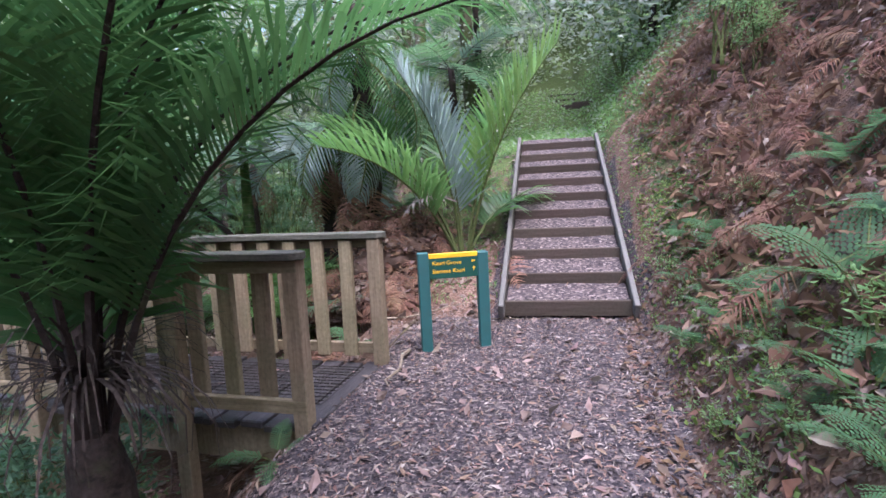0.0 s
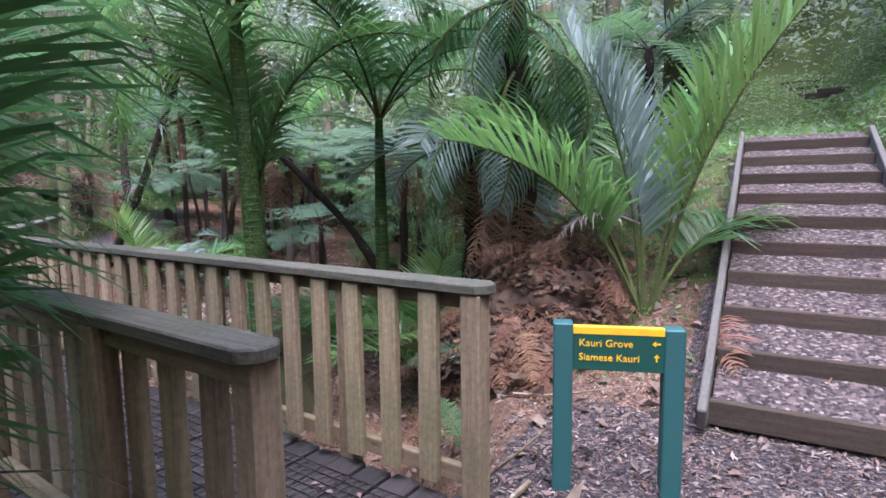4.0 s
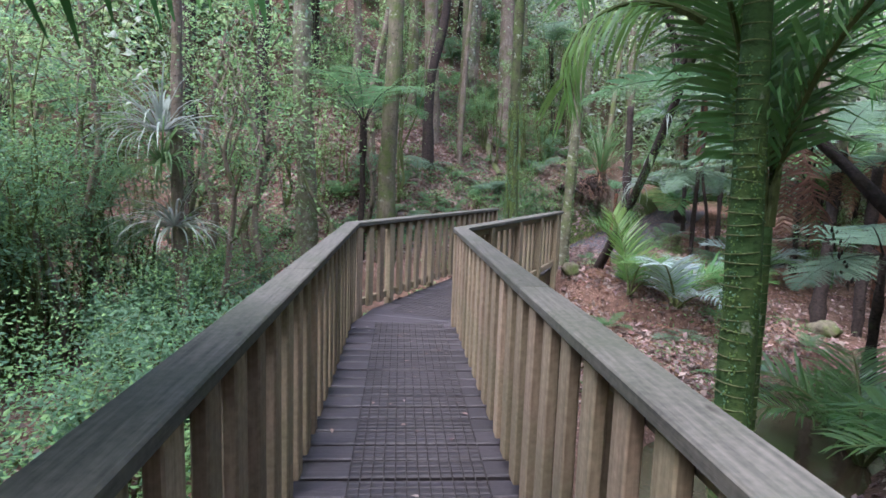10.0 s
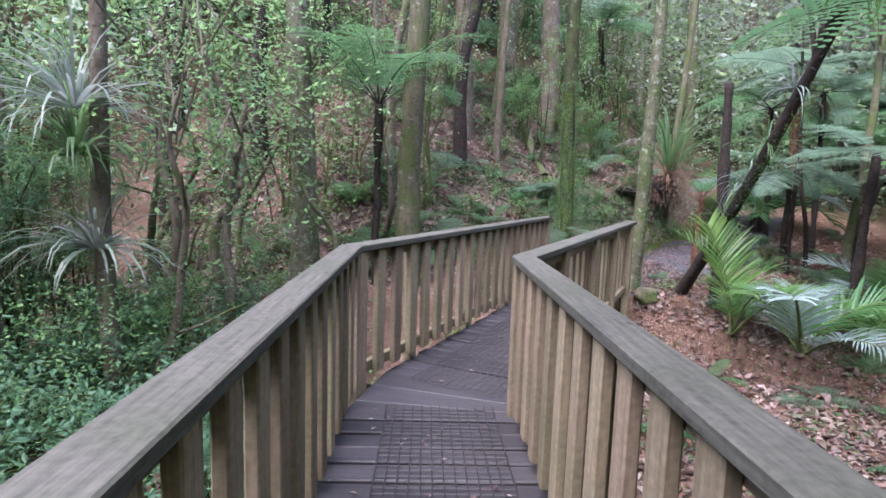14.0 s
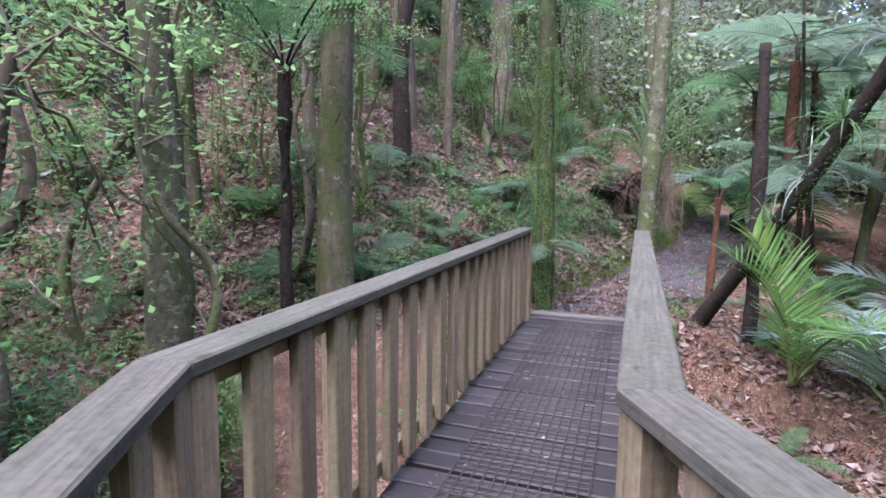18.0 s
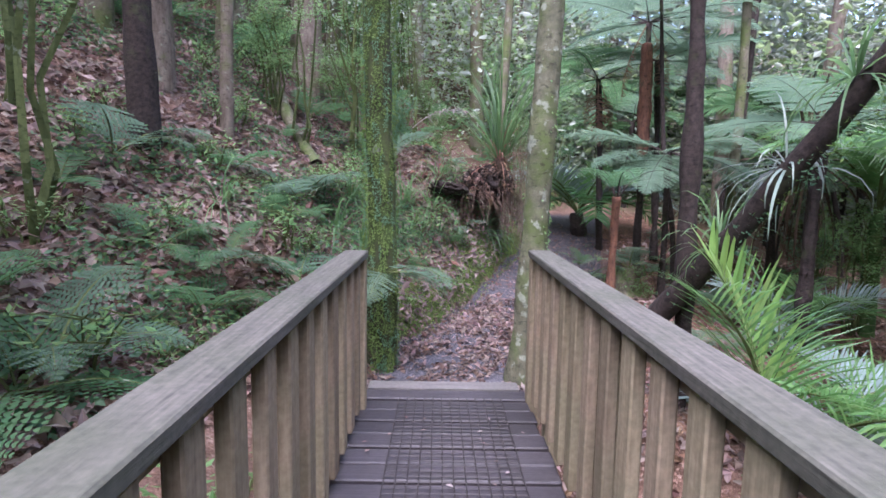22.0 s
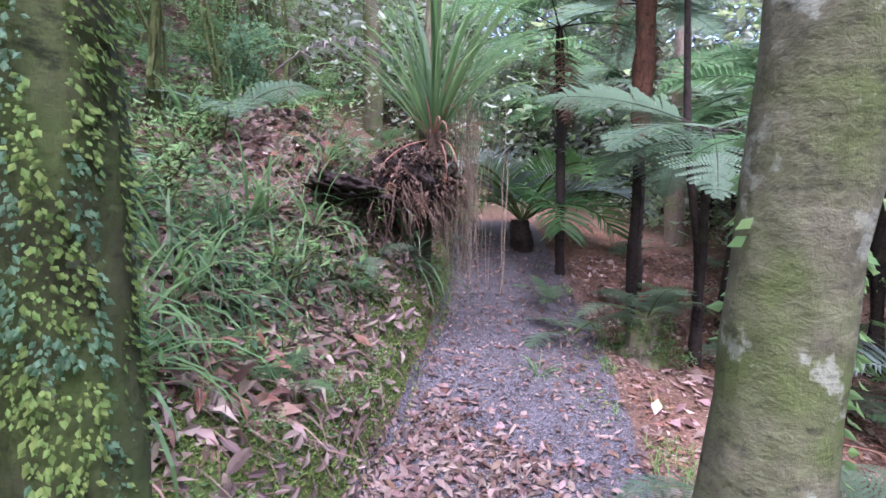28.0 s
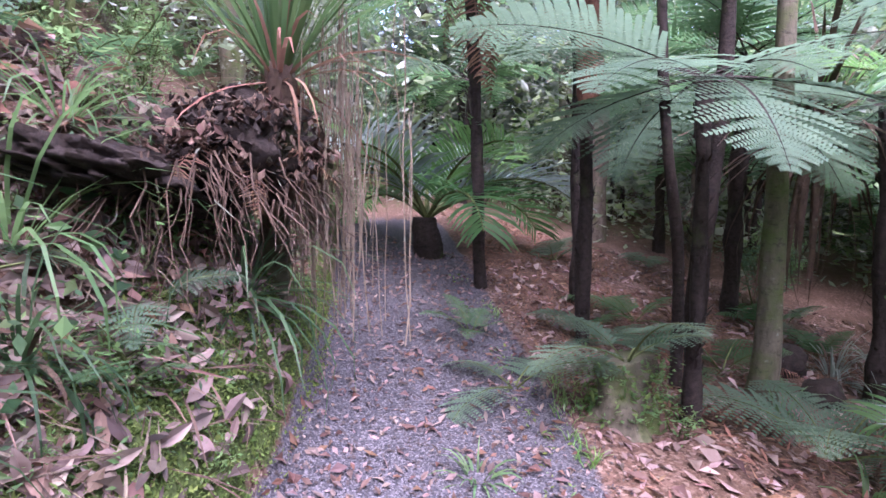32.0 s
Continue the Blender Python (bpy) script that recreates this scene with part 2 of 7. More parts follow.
# ---- ground material: gravel path, bark litter, moss on the cuts ----
def ground_material():
    m, n, l, b = mat("forest_floor", (0.12, 0.09, 0.07), 0.95, 0.15)
    tc = n.new("ShaderNodeTexCoord").outputs["Object"]
    attr = n.new("ShaderNodeVertexColor")
    attr.layer_name = "zones"
    sep = n.new("ShaderNodeSeparateColor")
    l.new(attr.outputs["Color"], sep.inputs[0])
    big = noise_tex(n, l, 1.3, 6, 0.6, tc)
    mid = noise_tex(n, l, 9, 6, 0.65, tc)
    chips = n.new("ShaderNodeTexVoronoi")
    chips.inputs["Scale"].default_value = 55
    l.new(tc, chips.inputs["Vector"])
    grit = n.new("ShaderNodeTexVoronoi")
    grit.inputs["Scale"].default_value = 130
    l.new(tc, grit.inputs["Vector"])
    csep = n.new("ShaderNodeSeparateColor")
    l.new(chips.outputs["Color"], csep.inputs[0])
    gsep = n.new("ShaderNodeSeparateColor")
    l.new(grit.outputs["Color"], gsep.inputs[0])
    soil = ramp(n, l, mid.outputs["Fac"], [(0.3, (0.035, 0.022, 0.015)), (0.55, (0.085, 0.05, 0.033)), (0.75, (0.15, 0.092, 0.066))]).outputs[0]
    litter = ramp(n, l, csep.outputs[0], [(0.0, (0.06, 0.035, 0.025)), (0.45, (0.12, 0.07, 0.05)), (0.8, (0.18, 0.11, 0.085)), (1.0, (0.27, 0.19, 0.155))]).outputs[0]
    earth = mix(n, l, ramp(n, l, big.outputs["Fac"], [(0.35, (0, 0, 0)), (0.6, (1, 1, 1))]).outputs[0], soil, litter)
    bark = ramp(n, l, csep.outputs[1], [(0.0, (0.02, 0.016, 0.019)), (0.5, (0.046, 0.037, 0.041)), (0.82, (0.085, 0.064, 0.062)), (1.0, (0.17, 0.135, 0.125))]).outputs[0]
    gravel = ramp(n, l, gsep.outputs[0], [(0.0, (0.028, 0.028, 0.033)), (0.6, (0.072, 0.066, 0.074)), (1.0, (0.15, 0.137, 0.146))]).outputs[0]
    moss = ramp(n, l, noise_tex(n, l, 26, 5, 0.7, tc).outputs["Fac"], [(0.3, (0.028, 0.036, 0.014)), (0.55, (0.065, 0.09, 0.026)), (0.75, (0.11, 0.14, 0.045))]).outputs[0]
    wob = n.new("ShaderNodeMath")
    wob.operation = "MULTIPLY_ADD"
    l.new(mid.outputs["Fac"], wob.inputs[0])
    wob.inputs[1].default_value, wob.inputs[2].default_value = 0.9, -0.45

    def zone(channel):
        add = n.new("ShaderNodeMath")
        add.operation = "ADD"
        l.new(sep.outputs[channel], add.inputs[0])
        l.new(wob.outputs[0], add.inputs[1])
        return ramp(n, l, add.outputs[0], [(0.42, (0, 0, 0)), (0.58, (1, 1, 1))]).outputs[0]

    c = mix(n, l, zone(0), earth, bark)
    c = mix(n, l, zone(1), c, gravel)
    c = mix(n, l, zone(2), c, moss)
    l.new(c, b.inputs["Base Color"])
    h = mix(n, l, 0.5, chips.outputs["Distance"], mid.outputs["Color"])
    bump(n, l, b, h, 0.9, 0.02)
    return m


GRID = {}


def grid_at(key, x, y):
    """Heights, or distances to the foot of the hill, at many places at once."""
    gx, gy, g = np.array(XS), np.array(YS), GRID[key]
    i = np.clip(np.searchsorted(gx, x) - 1, 0, len(gx) - 2)
    j = np.clip(np.searchsorted(gy, y) - 1, 0, len(gy) - 2)
    u, v = (x - gx[i]) / (gx[i + 1] - gx[i]), (y - gy[j]) / (gy[j + 1] - gy[j])
    return (g[j, i] * (1 - u) + g[j, i + 1] * u) * (1 - v) + (g[j + 1, i] * (1 - u) + g[j + 1, i + 1] * u) * v


def patchy(x, y, k, scale=1.0):
    """Smooth patches between about -1 and 1."""
    x, y = x * scale, y * scale
    return (np.sin(1.7 * x + 2.3 * np.sin(0.9 * y + k) + k) * np.sin(1.9 * y + 1.9 * np.sin(1.1 * x - k) + 2 * k) + 0.6 * np.sin(4.3 * x + k * 3 + 1.5 * np.sin(3.7 * y)) * np.sin(4.7 * y - k)) / 1.3


def build_ground():
    nx, ny = len(XS), len(YS)
    verts, zones, feet = [], [], []
    for y in YS:
        for x in XS:
            near = -7 < x < 13 and -7 < y < 22
            z = rough_land(x, y) if near else land(x, y)
            verts.append((x, y, z))
            d, along = foot_side(x, y)
            feet.append(d)
            grav = sstep(1.5, 2.1, along) * sstep(-1.5, -1.2, d) * (1 - sstep(-0.02, 0.05, d)) * (1 - sstep(7.6, 8.8, along))
            barkz = (1 - sstep(0.0, 0.35, y)) * sstep(BANK_Y - 0.1, BANK_Y + 0.15, y) * sstep(-7, -6, x) * (1 - sstep(1.9, 2.2, x))
            run = (x - STAIR0.x) * STAIR_DIR.x + (y - STAIR0.y) * STAIR_DIR.y
            off = -(x - STAIR0.x) * STAIR_DIR.y + (y - STAIR0.y) * STAIR_DIR.x
            if 0 <= run < GOING * STEPS + 1 and abs(off) < 0.75:
                barkz = 1
            cut = sstep(1.6, 2.2, along) * sstep(-0.03, 0.05, d) * (1 - sstep(0.3, 0.6, d)) * 0.78
            bfoot = BANK_Y - y
            cut = max(cut, 0.55 * sstep(0.05, 0.2, bfoot) * (1 - sstep(0.5, 0.9, bfoot)) * sstep(-1.5, 0.5, x))
            if run > GOING * STEPS - 0.5 and run < 45 and abs(off) < 2.5 + max(0, run - 7):
                cut = max(cut, 0.66)
            if run > 1.5 and 0.65 < off < 2.2 and run < 6:
                cut = max(cut, 0.5)
            cut = max(cut, 0.45 * sstep(9, 14, math.hypot(x - 3, y - 6)) * (1 - grav))
            zones.append((barkz, grav, cut, 1))
    faces = [(j * nx + i, j * nx + i + 1, (j + 1) * nx + i + 1, (j + 1) * nx + i) for j in range(ny - 1) for i in range(nx - 1)]
    GRID["z"] = np.array([v[2] for v in verts]).reshape(ny, nx)
    GRID["foot"] = np.array(feet).reshape(ny, nx)
    me = bpy.data.meshes.new("ground")
    me.from_pydata(verts, [], faces)
    col = me.color_attributes.new("zones", "FLOAT_COLOR", "POINT")
    col.data.foreach_set("color", np.array(zones, dtype=np.float32).ravel())
    me.polygons.foreach_set("use_smooth", [True] * len(faces))
    me.materials.append(ground_material())
    return tagged(new("ground", me), "leaf-littered forest floor with a gravel path and mossy banks", "ground", kind="structure")


ground = build_ground()


# ---- helpers for meshes ----
def bm_box(bm, size, m=Matrix.Identity(4), bevel=0.0):
    """A box of that size centred on m, with its edges worn round."""
    made = bmesh.ops.create_cube(bm, size=1.0, matrix=m @ Matrix.Diagonal((*size, 1)))
    if bevel:
        edges = list({e for v in made["verts"] for e in v.link_edges})
        bmesh.ops.bevel(bm, geom=edges, offset=bevel, segments=1, affect="EDGES", clamp_overlap=True)
    return bm


def to_mesh(name, bm, material, smooth=False):
    me = bpy.data.meshes.new(name)
    bm.to_mesh(me)
    bm.free()
    for m in (material if isinstance(material, (list, tuple)) else [material]):
        me.materials.append(m)
    if smooth:
        me.polygons.foreach_set("use_smooth", [True] * len(me.polygons))
    return me


def part(name, data, material, parent, label="", m=None, smooth=False):
    """Links a bmesh or a mesh as one object under a thing or a part."""
    me = data if isinstance(data, bpy.types.Mesh) else to_mesh(name, data, material, smooth)
    ob = new(name, me)
    ob.parent = parent
    if m is not None:
        ob.matrix_basis = m
    if label:
        ob["label"] = label
    return ob


def box_mesh(name, size, material, bevel=0.006):
    return to_mesh(name, bm_box(bmesh.new(), size, bevel=bevel), material)


# ---- the footbridge: two straight spans with a bend ----
IN = 0.475
A0, BEND_L, BEND_R = Vector((0, 0.0)), Vector((-IN, 6.11)), Vector((IN, 5.83))
END_L, END_R = Vector((1.75, 10.38)), Vector((2.73, 10.05))
B_DIR = (END_L - BEND_L).normalized()
B_ANG = math.atan2(B_DIR.x, B_DIR.y)
RAIL_W, RAIL_T, RAIL_Z = 0.145, 0.045, 1.0
bridge = tagged(new("footbridge"), "weathered timber footbridge with slatted balustrades and a bend", "footbridge")
DECK_W, PITCH = 1.12, 0.172


def flat_prism(pts, z0, z1, bevel=0.005):
    bm = bmesh.new()
    lowv = [bm.verts.new((p[0], p[1], z0)) for p in pts]
    topv = [bm.verts.new((p[0], p[1], z1)) for p in pts]
    bm.faces.new(lowv[::-1])
    bm.faces.new(topv)
    for i in range(len(pts)):
        j = (i + 1) % len(pts)
        bm.faces.new((lowv[i], lowv[j], topv[j], topv[i]))
    if bevel:
        bmesh.ops.bevel(bm, geom=list(bm.edges), offset=bevel, segments=1, affect="EDGES", clamp_overlap=True)
    bmesh.ops.recalc_face_normals(bm, faces=bm.faces)
    return bm


def local_prism(name, pts, z0, z1, material, parent, label="", bevel=0.005):
    """A prism whose own x axis runs along its first edge, so that the grain follows it."""
    p0, p1 = Vector(pts[0]), Vector(pts[1])
    ang = math.atan2(p1.y - p0.y, p1.x - p0.x)
    c, s = math.cos(-ang), math.sin(-ang)
    loc = [((p[0] - p0.x) * c - (p[1] - p0.y) * s, (p[0] - p0.x) * s + (p[1] - p0.y) * c) for p in pts]
    return part(name, flat_prism(loc, z0, z1, bevel), material, parent, label, pose(p0.x, p0.y, 0, 0, 0, math.degrees(ang)))


def rail_line(side):
    """Inner edge of a handrail: start, bend, end; and the outward directions of both spans."""
    pb, pe = (BEND_R, END_R) if side > 0 else (BEND_L, END_L)
    d = (pe - pb).normalized()
    outA = Vector((side, 0))
    outB = Vector((d.y * side, -d.x * side))
    return (Vector((side * IN, -0.05 if side > 0 else 0)), pb, pe, outA, outB)


def build_rails():
    for side in (-1, 1):
        p0, pb, pe, outA, outB = rail_line(side)
        mid = (outA + outB).normalized()
        mit = mid * (RAIL_W / mid.dot(outA))
        ch = 0.045
        dA, dB = Vector((0, 1)), (pe - pb).normalized()
        cutA, gap = Vector((p0.x, 2.75 if side > 0 else 3.1)), Vector((0, 0.002))
        for poly in ([p0 + dA * ch, cutA - gap, cutA - gap + outA * RAIL_W, p0 + outA * RAIL_W + dA * ch, p0 + outA * (RAIL_W - ch), p0 + outA * ch],
                     [cutA + gap, pb, pb + mit, cutA + gap + outA * RAIL_W],
                     [pb, pe, pe + outB * RAIL_W, pb + mit]):
            local_prism("handrail", poly, RAIL_Z - RAIL_T, RAIL_Z, M_RAIL, bridge, "grey-green weathered flat handrail", 0.006)
        # top and bottom rails on edge under the handrail, balusters on their inner face, posts between
        for a, b, out, d in ((p0 + dA * 0.03, pb, outA, dA), (pb, pe, outB, dB)):
            length = (b - a).length
            ang = math.degrees(math.atan2(d.y, d.x))
            for name, z, hgt in (("top_rail", RAIL_Z - RAIL_T - 0.037, 0.07), ("bottom_rail", 0.115, 0.08)):
                o = a + out * 0.085 + d * (length / 2)
                part(name, bm_box(bmesh.new(), (length - 0.01, 0.045, hgt), bevel=0.005), M_BAL_X, bridge, m=pose(o.x, o.y, z, 0, 0, ang))
            count = int(round(length / 0.235))
            for i in range(count + 1):
                s = 0.05 + (length - 0.09) * i / count
                if i in (0, count) or i % 5 == 3:
                    end = i in (0, count)
                    o = a + out * (0.0575 if end else 0.103) + d * (s if end else s + 0.1)
                    zlow = land(o.x, o.y) - 0.15
                    hgt = RAIL_Z - RAIL_T - 0.002 - zlow
                    part("post", bm_box(bmesh.new(), (0.095, 0.095 if end else 0.084, hgt), bevel=0.006), M_BAL, bridge, m=pose(o.x, o.y, zlow + hgt / 2, 0, 0, ang))
                if i not in (0, count):
                    o = a + out * 0.038 + d * s
                    part("baluster", BALUSTER, M_BAL, bridge, m=pose(o.x, o.y, 0.06 + 0.445, 0, rnd.uniform(-0.7, 0.7), ang + rnd.uniform(-2, 2)))


BALUSTER = box_mesh("baluster", (0.1, 0.044, 0.885), M_BAL)
build_rails()


def build_deck():
    boards = []
    nA = int(5.75 / PITCH)
    for i in range(nA):
        boards.append((Vector((0, 0.09 + i * PITCH)), 0.0, DECK_W))
    c0, c1 = (BEND_L + BEND_R) / 2, (END_L + END_R) / 2
    lenB = (Vector((2.42, 10.35)) - c0).dot(B_DIR)
    nB = int((lenB - 0.3) / PITCH)
    startB = c0 + B_DIR * (lenB - (nB - 0.5) * PITCH)
    for i in range(nB):
        boards.append((startB + B_DIR * (i * PITCH), -math.degrees(B_ANG), DECK_W))
    mesh = box_mesh("deck_board", (DECK_W, PITCH - 0.023, 0.045), M_DECK, 0.008)
    for o, ang, w in boards:
        part("deck_board", mesh, M_DECK, bridge, m=pose(o.x + rnd.uniform(-0.012, 0.012), o.y, -0.024 + rnd.uniform(-0.005, 0.005), rnd.uniform(-1.2, 1.2), rnd.uniform(-0.3, 0.3), ang + rnd.uniform(-0.25, 0.25)))
    o = startB + B_DIR * (nB * PITCH)
    part("threshold_board", box_mesh("threshold_board", (DECK_W - 0.06, PITCH - 0.03, 0.05), M_STRING, 0.006), None, bridge, "pale worn end board", m=pose(o.x, o.y, -0.02, 0, 0, -math.degrees(B_ANG)))
    # wedge boards fill the bend
    yA, wedge0 = 0.09 + (nA - 0.5) * PITCH, startB - B_DIR * (0.5 * PITCH)
    rB = Vector((B_DIR.y, -B_DIR.x))
    h = DECK_W / 2
    for k in range(3):
        f0, f1 = k / 3, (k + 1) / 3
        pL0, pL1 = Vector((-h, yA)).lerp(wedge0 - rB * h, f0), Vector((-h, yA)).lerp(wedge0 - rB * h, f1)
        pR0, pR1 = Vector((h, yA)).lerp(wedge0 + rB * h, f0), Vector((h, yA)).lerp(wedge0 + rB * h, f1)
        gap = Vector((0, 0.004))
        local_prism("deck_board", [pL0 + gap, pR0 + gap, pR1 - gap, pL1 - gap], -0.045, 0.0, M_DECK, bridge)
    # bearers below
    for off in (-0.42, 0.42):
        part("bearer", bm_box(bmesh.new(), (0.09, 6.0, 0.24), bevel=0.006), M_BAL, bridge, m=pose(off, 3.05, -0.166))
        o = c0.lerp(Vector((2.42, 10.35)), 0.5) + rB * off
        part("bearer", bm_box(bmesh.new(), (0.09, 4.4, 0.24), bevel=0.006), M_BAL, bridge, m=pose(o.x, o.y, -0.166, 0, 0, -math.degrees(B_ANG)))
    part("abutment_beam", bm_box(bmesh.new(), (1.3, 0.12, 0.34), bevel=0.008), M_BAL, bridge, m=pose(0, 0.02, -0.22))


build_deck()


# ---- steps up the hill ----
def build_steps():
    steps = tagged(new("staircase"), "boxed timber staircase filled with bark chips climbing the hill", "staircase")
    ang = math.degrees(math.atan2(STAIR_DIR.y, STAIR_DIR.x))
    side = Vector((-STAIR_DIR.y, STAIR_DIR.x))
    for i in range(STEPS):
        o = STAIR0 + STAIR_DIR * (i * GOING)
        w = STAIR_W + (0.14 if i == 0 else 0)
        part("riser", bm_box(bmesh.new(), (w, 0.05, 0.15), bevel=0.008), M_STEP, steps, m=pose(o.x, o.y, RISE * (i + 1) - 0.085, 0, 0, ang + 90))
        c = o + STAIR_DIR * (GOING / 2 + 0.015)
        bm = bmesh.new()
        bmesh.ops.create_grid(bm, x_segments=10, y_segments=5, size=0.5, matrix=Matrix.Diagonal((STAIR_W - 0.02, GOING - 0.03, 1, 1)))
        for v in bm.verts:
            v.co.z += 0.02 * noise.noise((v.co.x * 6 + i, v.co.y * 6, i))
        part("tread_fill", bm, M_FILL, steps, "bark-chip tread", m=pose(c.x, c.y, RISE * (i + 1) + 0.026, 0, 0, ang + 90) @ pose(0, 0, 0, -14, 0, 0), smooth=True)
    length = math.hypot(GOING * (STEPS - 1) + 0.1, RISE * (STEPS - 1))
    tilt = math.degrees(math.atan2(RISE, GOING))
    for s in (-1, 1):
        c = STAIR0 + STAIR_DIR * (GOING * (STEPS - 1) / 2) + side * (s * (STAIR_W / 2 + 0.028))
        part("stringer", bm_box(bmesh.new(), (length + 0.25, 0.05, 0.15), bevel=0.008), M_STRING, steps, "grey weathered side board",
             m=pose(c.x, c.y, RISE * (STEPS + 1) / 2 - 0.02, 0, -tilt, ang))
    # a second flight far up the track
    for i in range(5):
        o = STAIR0 + STAIR_DIR * (10.5 + i * 0.9) + side * (-1.0 + 0.16 * i)
        z = land(o.x, o.y) + 0.0
        part("riser", bm_box(bmesh.new(), (1.0, 0.06, 0.12), bevel=0.008), M_STEP, steps, m=pose(o.x, o.y, z, 0, 0, ang + 90))


def fill_material():
    m, n, l, b = mat("bark_chips", (0.15, 0.12, 0.115), 0.95, 0.15)
    tc = n.new("ShaderNodeTexCoord").outputs["Object"]
    ch = n.new("ShaderNodeTexVoronoi")
    ch.inputs["Scale"].default_value = 45
    l.new(tc, ch.inputs["Vector"])
    sp = n.new("ShaderNodeSeparateColor")
    l.new(ch.outputs["Color"], sp.inputs[0])
    l.new(ramp(n, l, sp.outputs[0], [(0, (0.028, 0.022, 0.025)), (0.5, (0.07, 0.054, 0.054)), (0.85, (0.13, 0.098, 0.092)), (1, (0.24, 0.195, 0.175))]).outputs[0], b.inputs["Base Color"])
    bump(n, l, b, ch.outputs["Distance"], 0.8, 0.015)
    return m


M_FILL = fill_material()
build_steps()


# ---- the sign ----
def paint(name, col, rough=0.5):
    m, n, l, b = mat(name, col, rough, 0.4)
    tc = n.new("ShaderNodeTexCoord").outputs["Object"]
    g = noise_tex(n, l, 14, 6, 0.7, tc)
    l.new(mix(n, l, ramp(n, l, g.outputs["Fac"], [(0.45, (0, 0, 0)), (0.75, (0.5, 0.5, 0.5))]).outputs[0], col, [c * 0.55 + 0.02 for c in col]), b.inputs["Base Color"])
    bump(n, l, b, g.outputs["Fac"], 0.15, 0.003)
    return m


def text_mesh(body, size, material, depth=0.0015):
    cu = bpy.data.curves.new("lettering", "FONT")
    cu.body, cu.size, cu.extrude = body, size, depth
    cu.resolution_u = 3
    tmp = bpy.data.objects.new("tmp", cu)
    scene.collection.objects.link(tmp)
    bpy.context.view_layer.update()
    me = bpy.data.meshes.new_from_object(tmp.evaluated_get(bpy.context.evaluated_depsgraph_get()))
    bpy.data.objects.remove(tmp)
    bpy.data.curves.remove(cu)
    me.materials.clear()
    me.materials.append(material)
    return me


M_POST_G = paint("dark_teal_post_paint", (0.018, 0.085, 0.085), 0.6)
M_SIGN_G = paint("green_sign_paint", (0.008, 0.06, 0.045), 0.45)
M_SIGN_Y = paint("yellow_sign_paint", (0.75, 0.42, 0.012), 0.5)


def build_sign():
    a, b = Vector((0.88, -0.18)), Vector((1.10, -0.70))
    c, d = (a + b) / 2, (b - a).normalized()
    width = (b - a).length
    ang = math.degrees(math.atan2(d.y, d.x))
    sign = tagged(new("track_sign"), "low green and yellow track sign on two teal posts", "sign")
    sign.matrix_basis = pose(c.x, c.y, land(c.x, c.y), 0, 0, ang)
    for s, top in ((-1, 0.79), (1, 0.775)):
        part("post", bm_box(bmesh.new(), (0.088, 0.088, top + 0.2), bevel=0.006), M_POST_G, sign, "teal painted square post", m=pose(s * (width / 2 - 0.044), 0, (top - 0.2) / 2))
    board = part("board", bm_box(bmesh.new(), (width - 0.176, 0.03, 0.19), bevel=0.003), M_SIGN_G, sign, "dark green board with yellow lettering", m=pose(0, -0.025, 0.675))
    part("top_band", bm_box(bmesh.new(), (width - 0.176, 0.034, 0.035), bevel=0.002), M_SIGN_Y, board, "yellow top band", m=pose(0, 0, 0.0865))
    for body, x, z in (("Kauri Grove", -0.17, 0.015), ("Siamese Kauri", -0.17, -0.05)):
        part("lettering", text_mesh(body, 0.046, M_SIGN_Y), M_SIGN_Y, board, "yellow lettering", m=pose(x, -0.0165, z, 90, 0, 0))
    for z, way in ((0.035, 180), (-0.03, 90)):
        bm = bmesh.new()
        bm_box(bm, (0.022, 0.003, 0.007), Matrix.Translation((-0.004, 0, 0)))
        v = [bm.verts.new(p) for p in ((0.004, -0.0015, 0.014), (0.004, -0.0015, -0.014), (0.02, -0.0015, 0))]
        bm.faces.new(v)
        part("arrow", bm, M_SIGN_Y, board, "yellow arrow", m=pose(0.162, -0.0175, z, 0, -way, 0))


build_sign()


# ---- plants: materials ----
def leaf_mat(name, a, b2, trans=0.35, rough=0.45, spec=0.35, vary=0.3, hue=0.02):
    a, b2 = (tuple(v * 0.84 + 0.16 * (0.3 * c[0] + 0.6 * c[1] + 0.1 * c[2]) for v in c) for c in (a, b2))
    m, n, l, b = mat(name, a, rough, spec)
    tc = n.new("ShaderNodeTexCoord").outputs["Object"]
    g = noise_tex(n, l, 6, 4, 0.6, tc)
    c = mix(n, l, ramp(n, l, g.outputs["Fac"], [(0.35, (0, 0, 0)), (0.65, (1, 1, 1))]).outputs[0], a, b2)
    c = hue_vary(n, l, c, vary * 0.6, hue, True)
    c = hue_vary(n, l, c, vary * 0.6, hue * 0.5, False)
    l.new(c, b.inputs["Base Color"])
    if trans:
        t = n.new("ShaderNodeBsdfTranslucent")
        l.new(mix(n, l, 0.5, c, tuple(min(0.6, v * 3.2) for v in b2)), t.inputs["Color"])
        ms = n.new("ShaderNodeMixShader")
        ms.inputs[0].default_value = trans
        l.new(b.outputs[0], ms.inputs[1])
        l.new(t.outputs[0], ms.inputs[2])
        l.new(ms.outputs[0], n["Material Output"].inputs["Surface"])
    return m


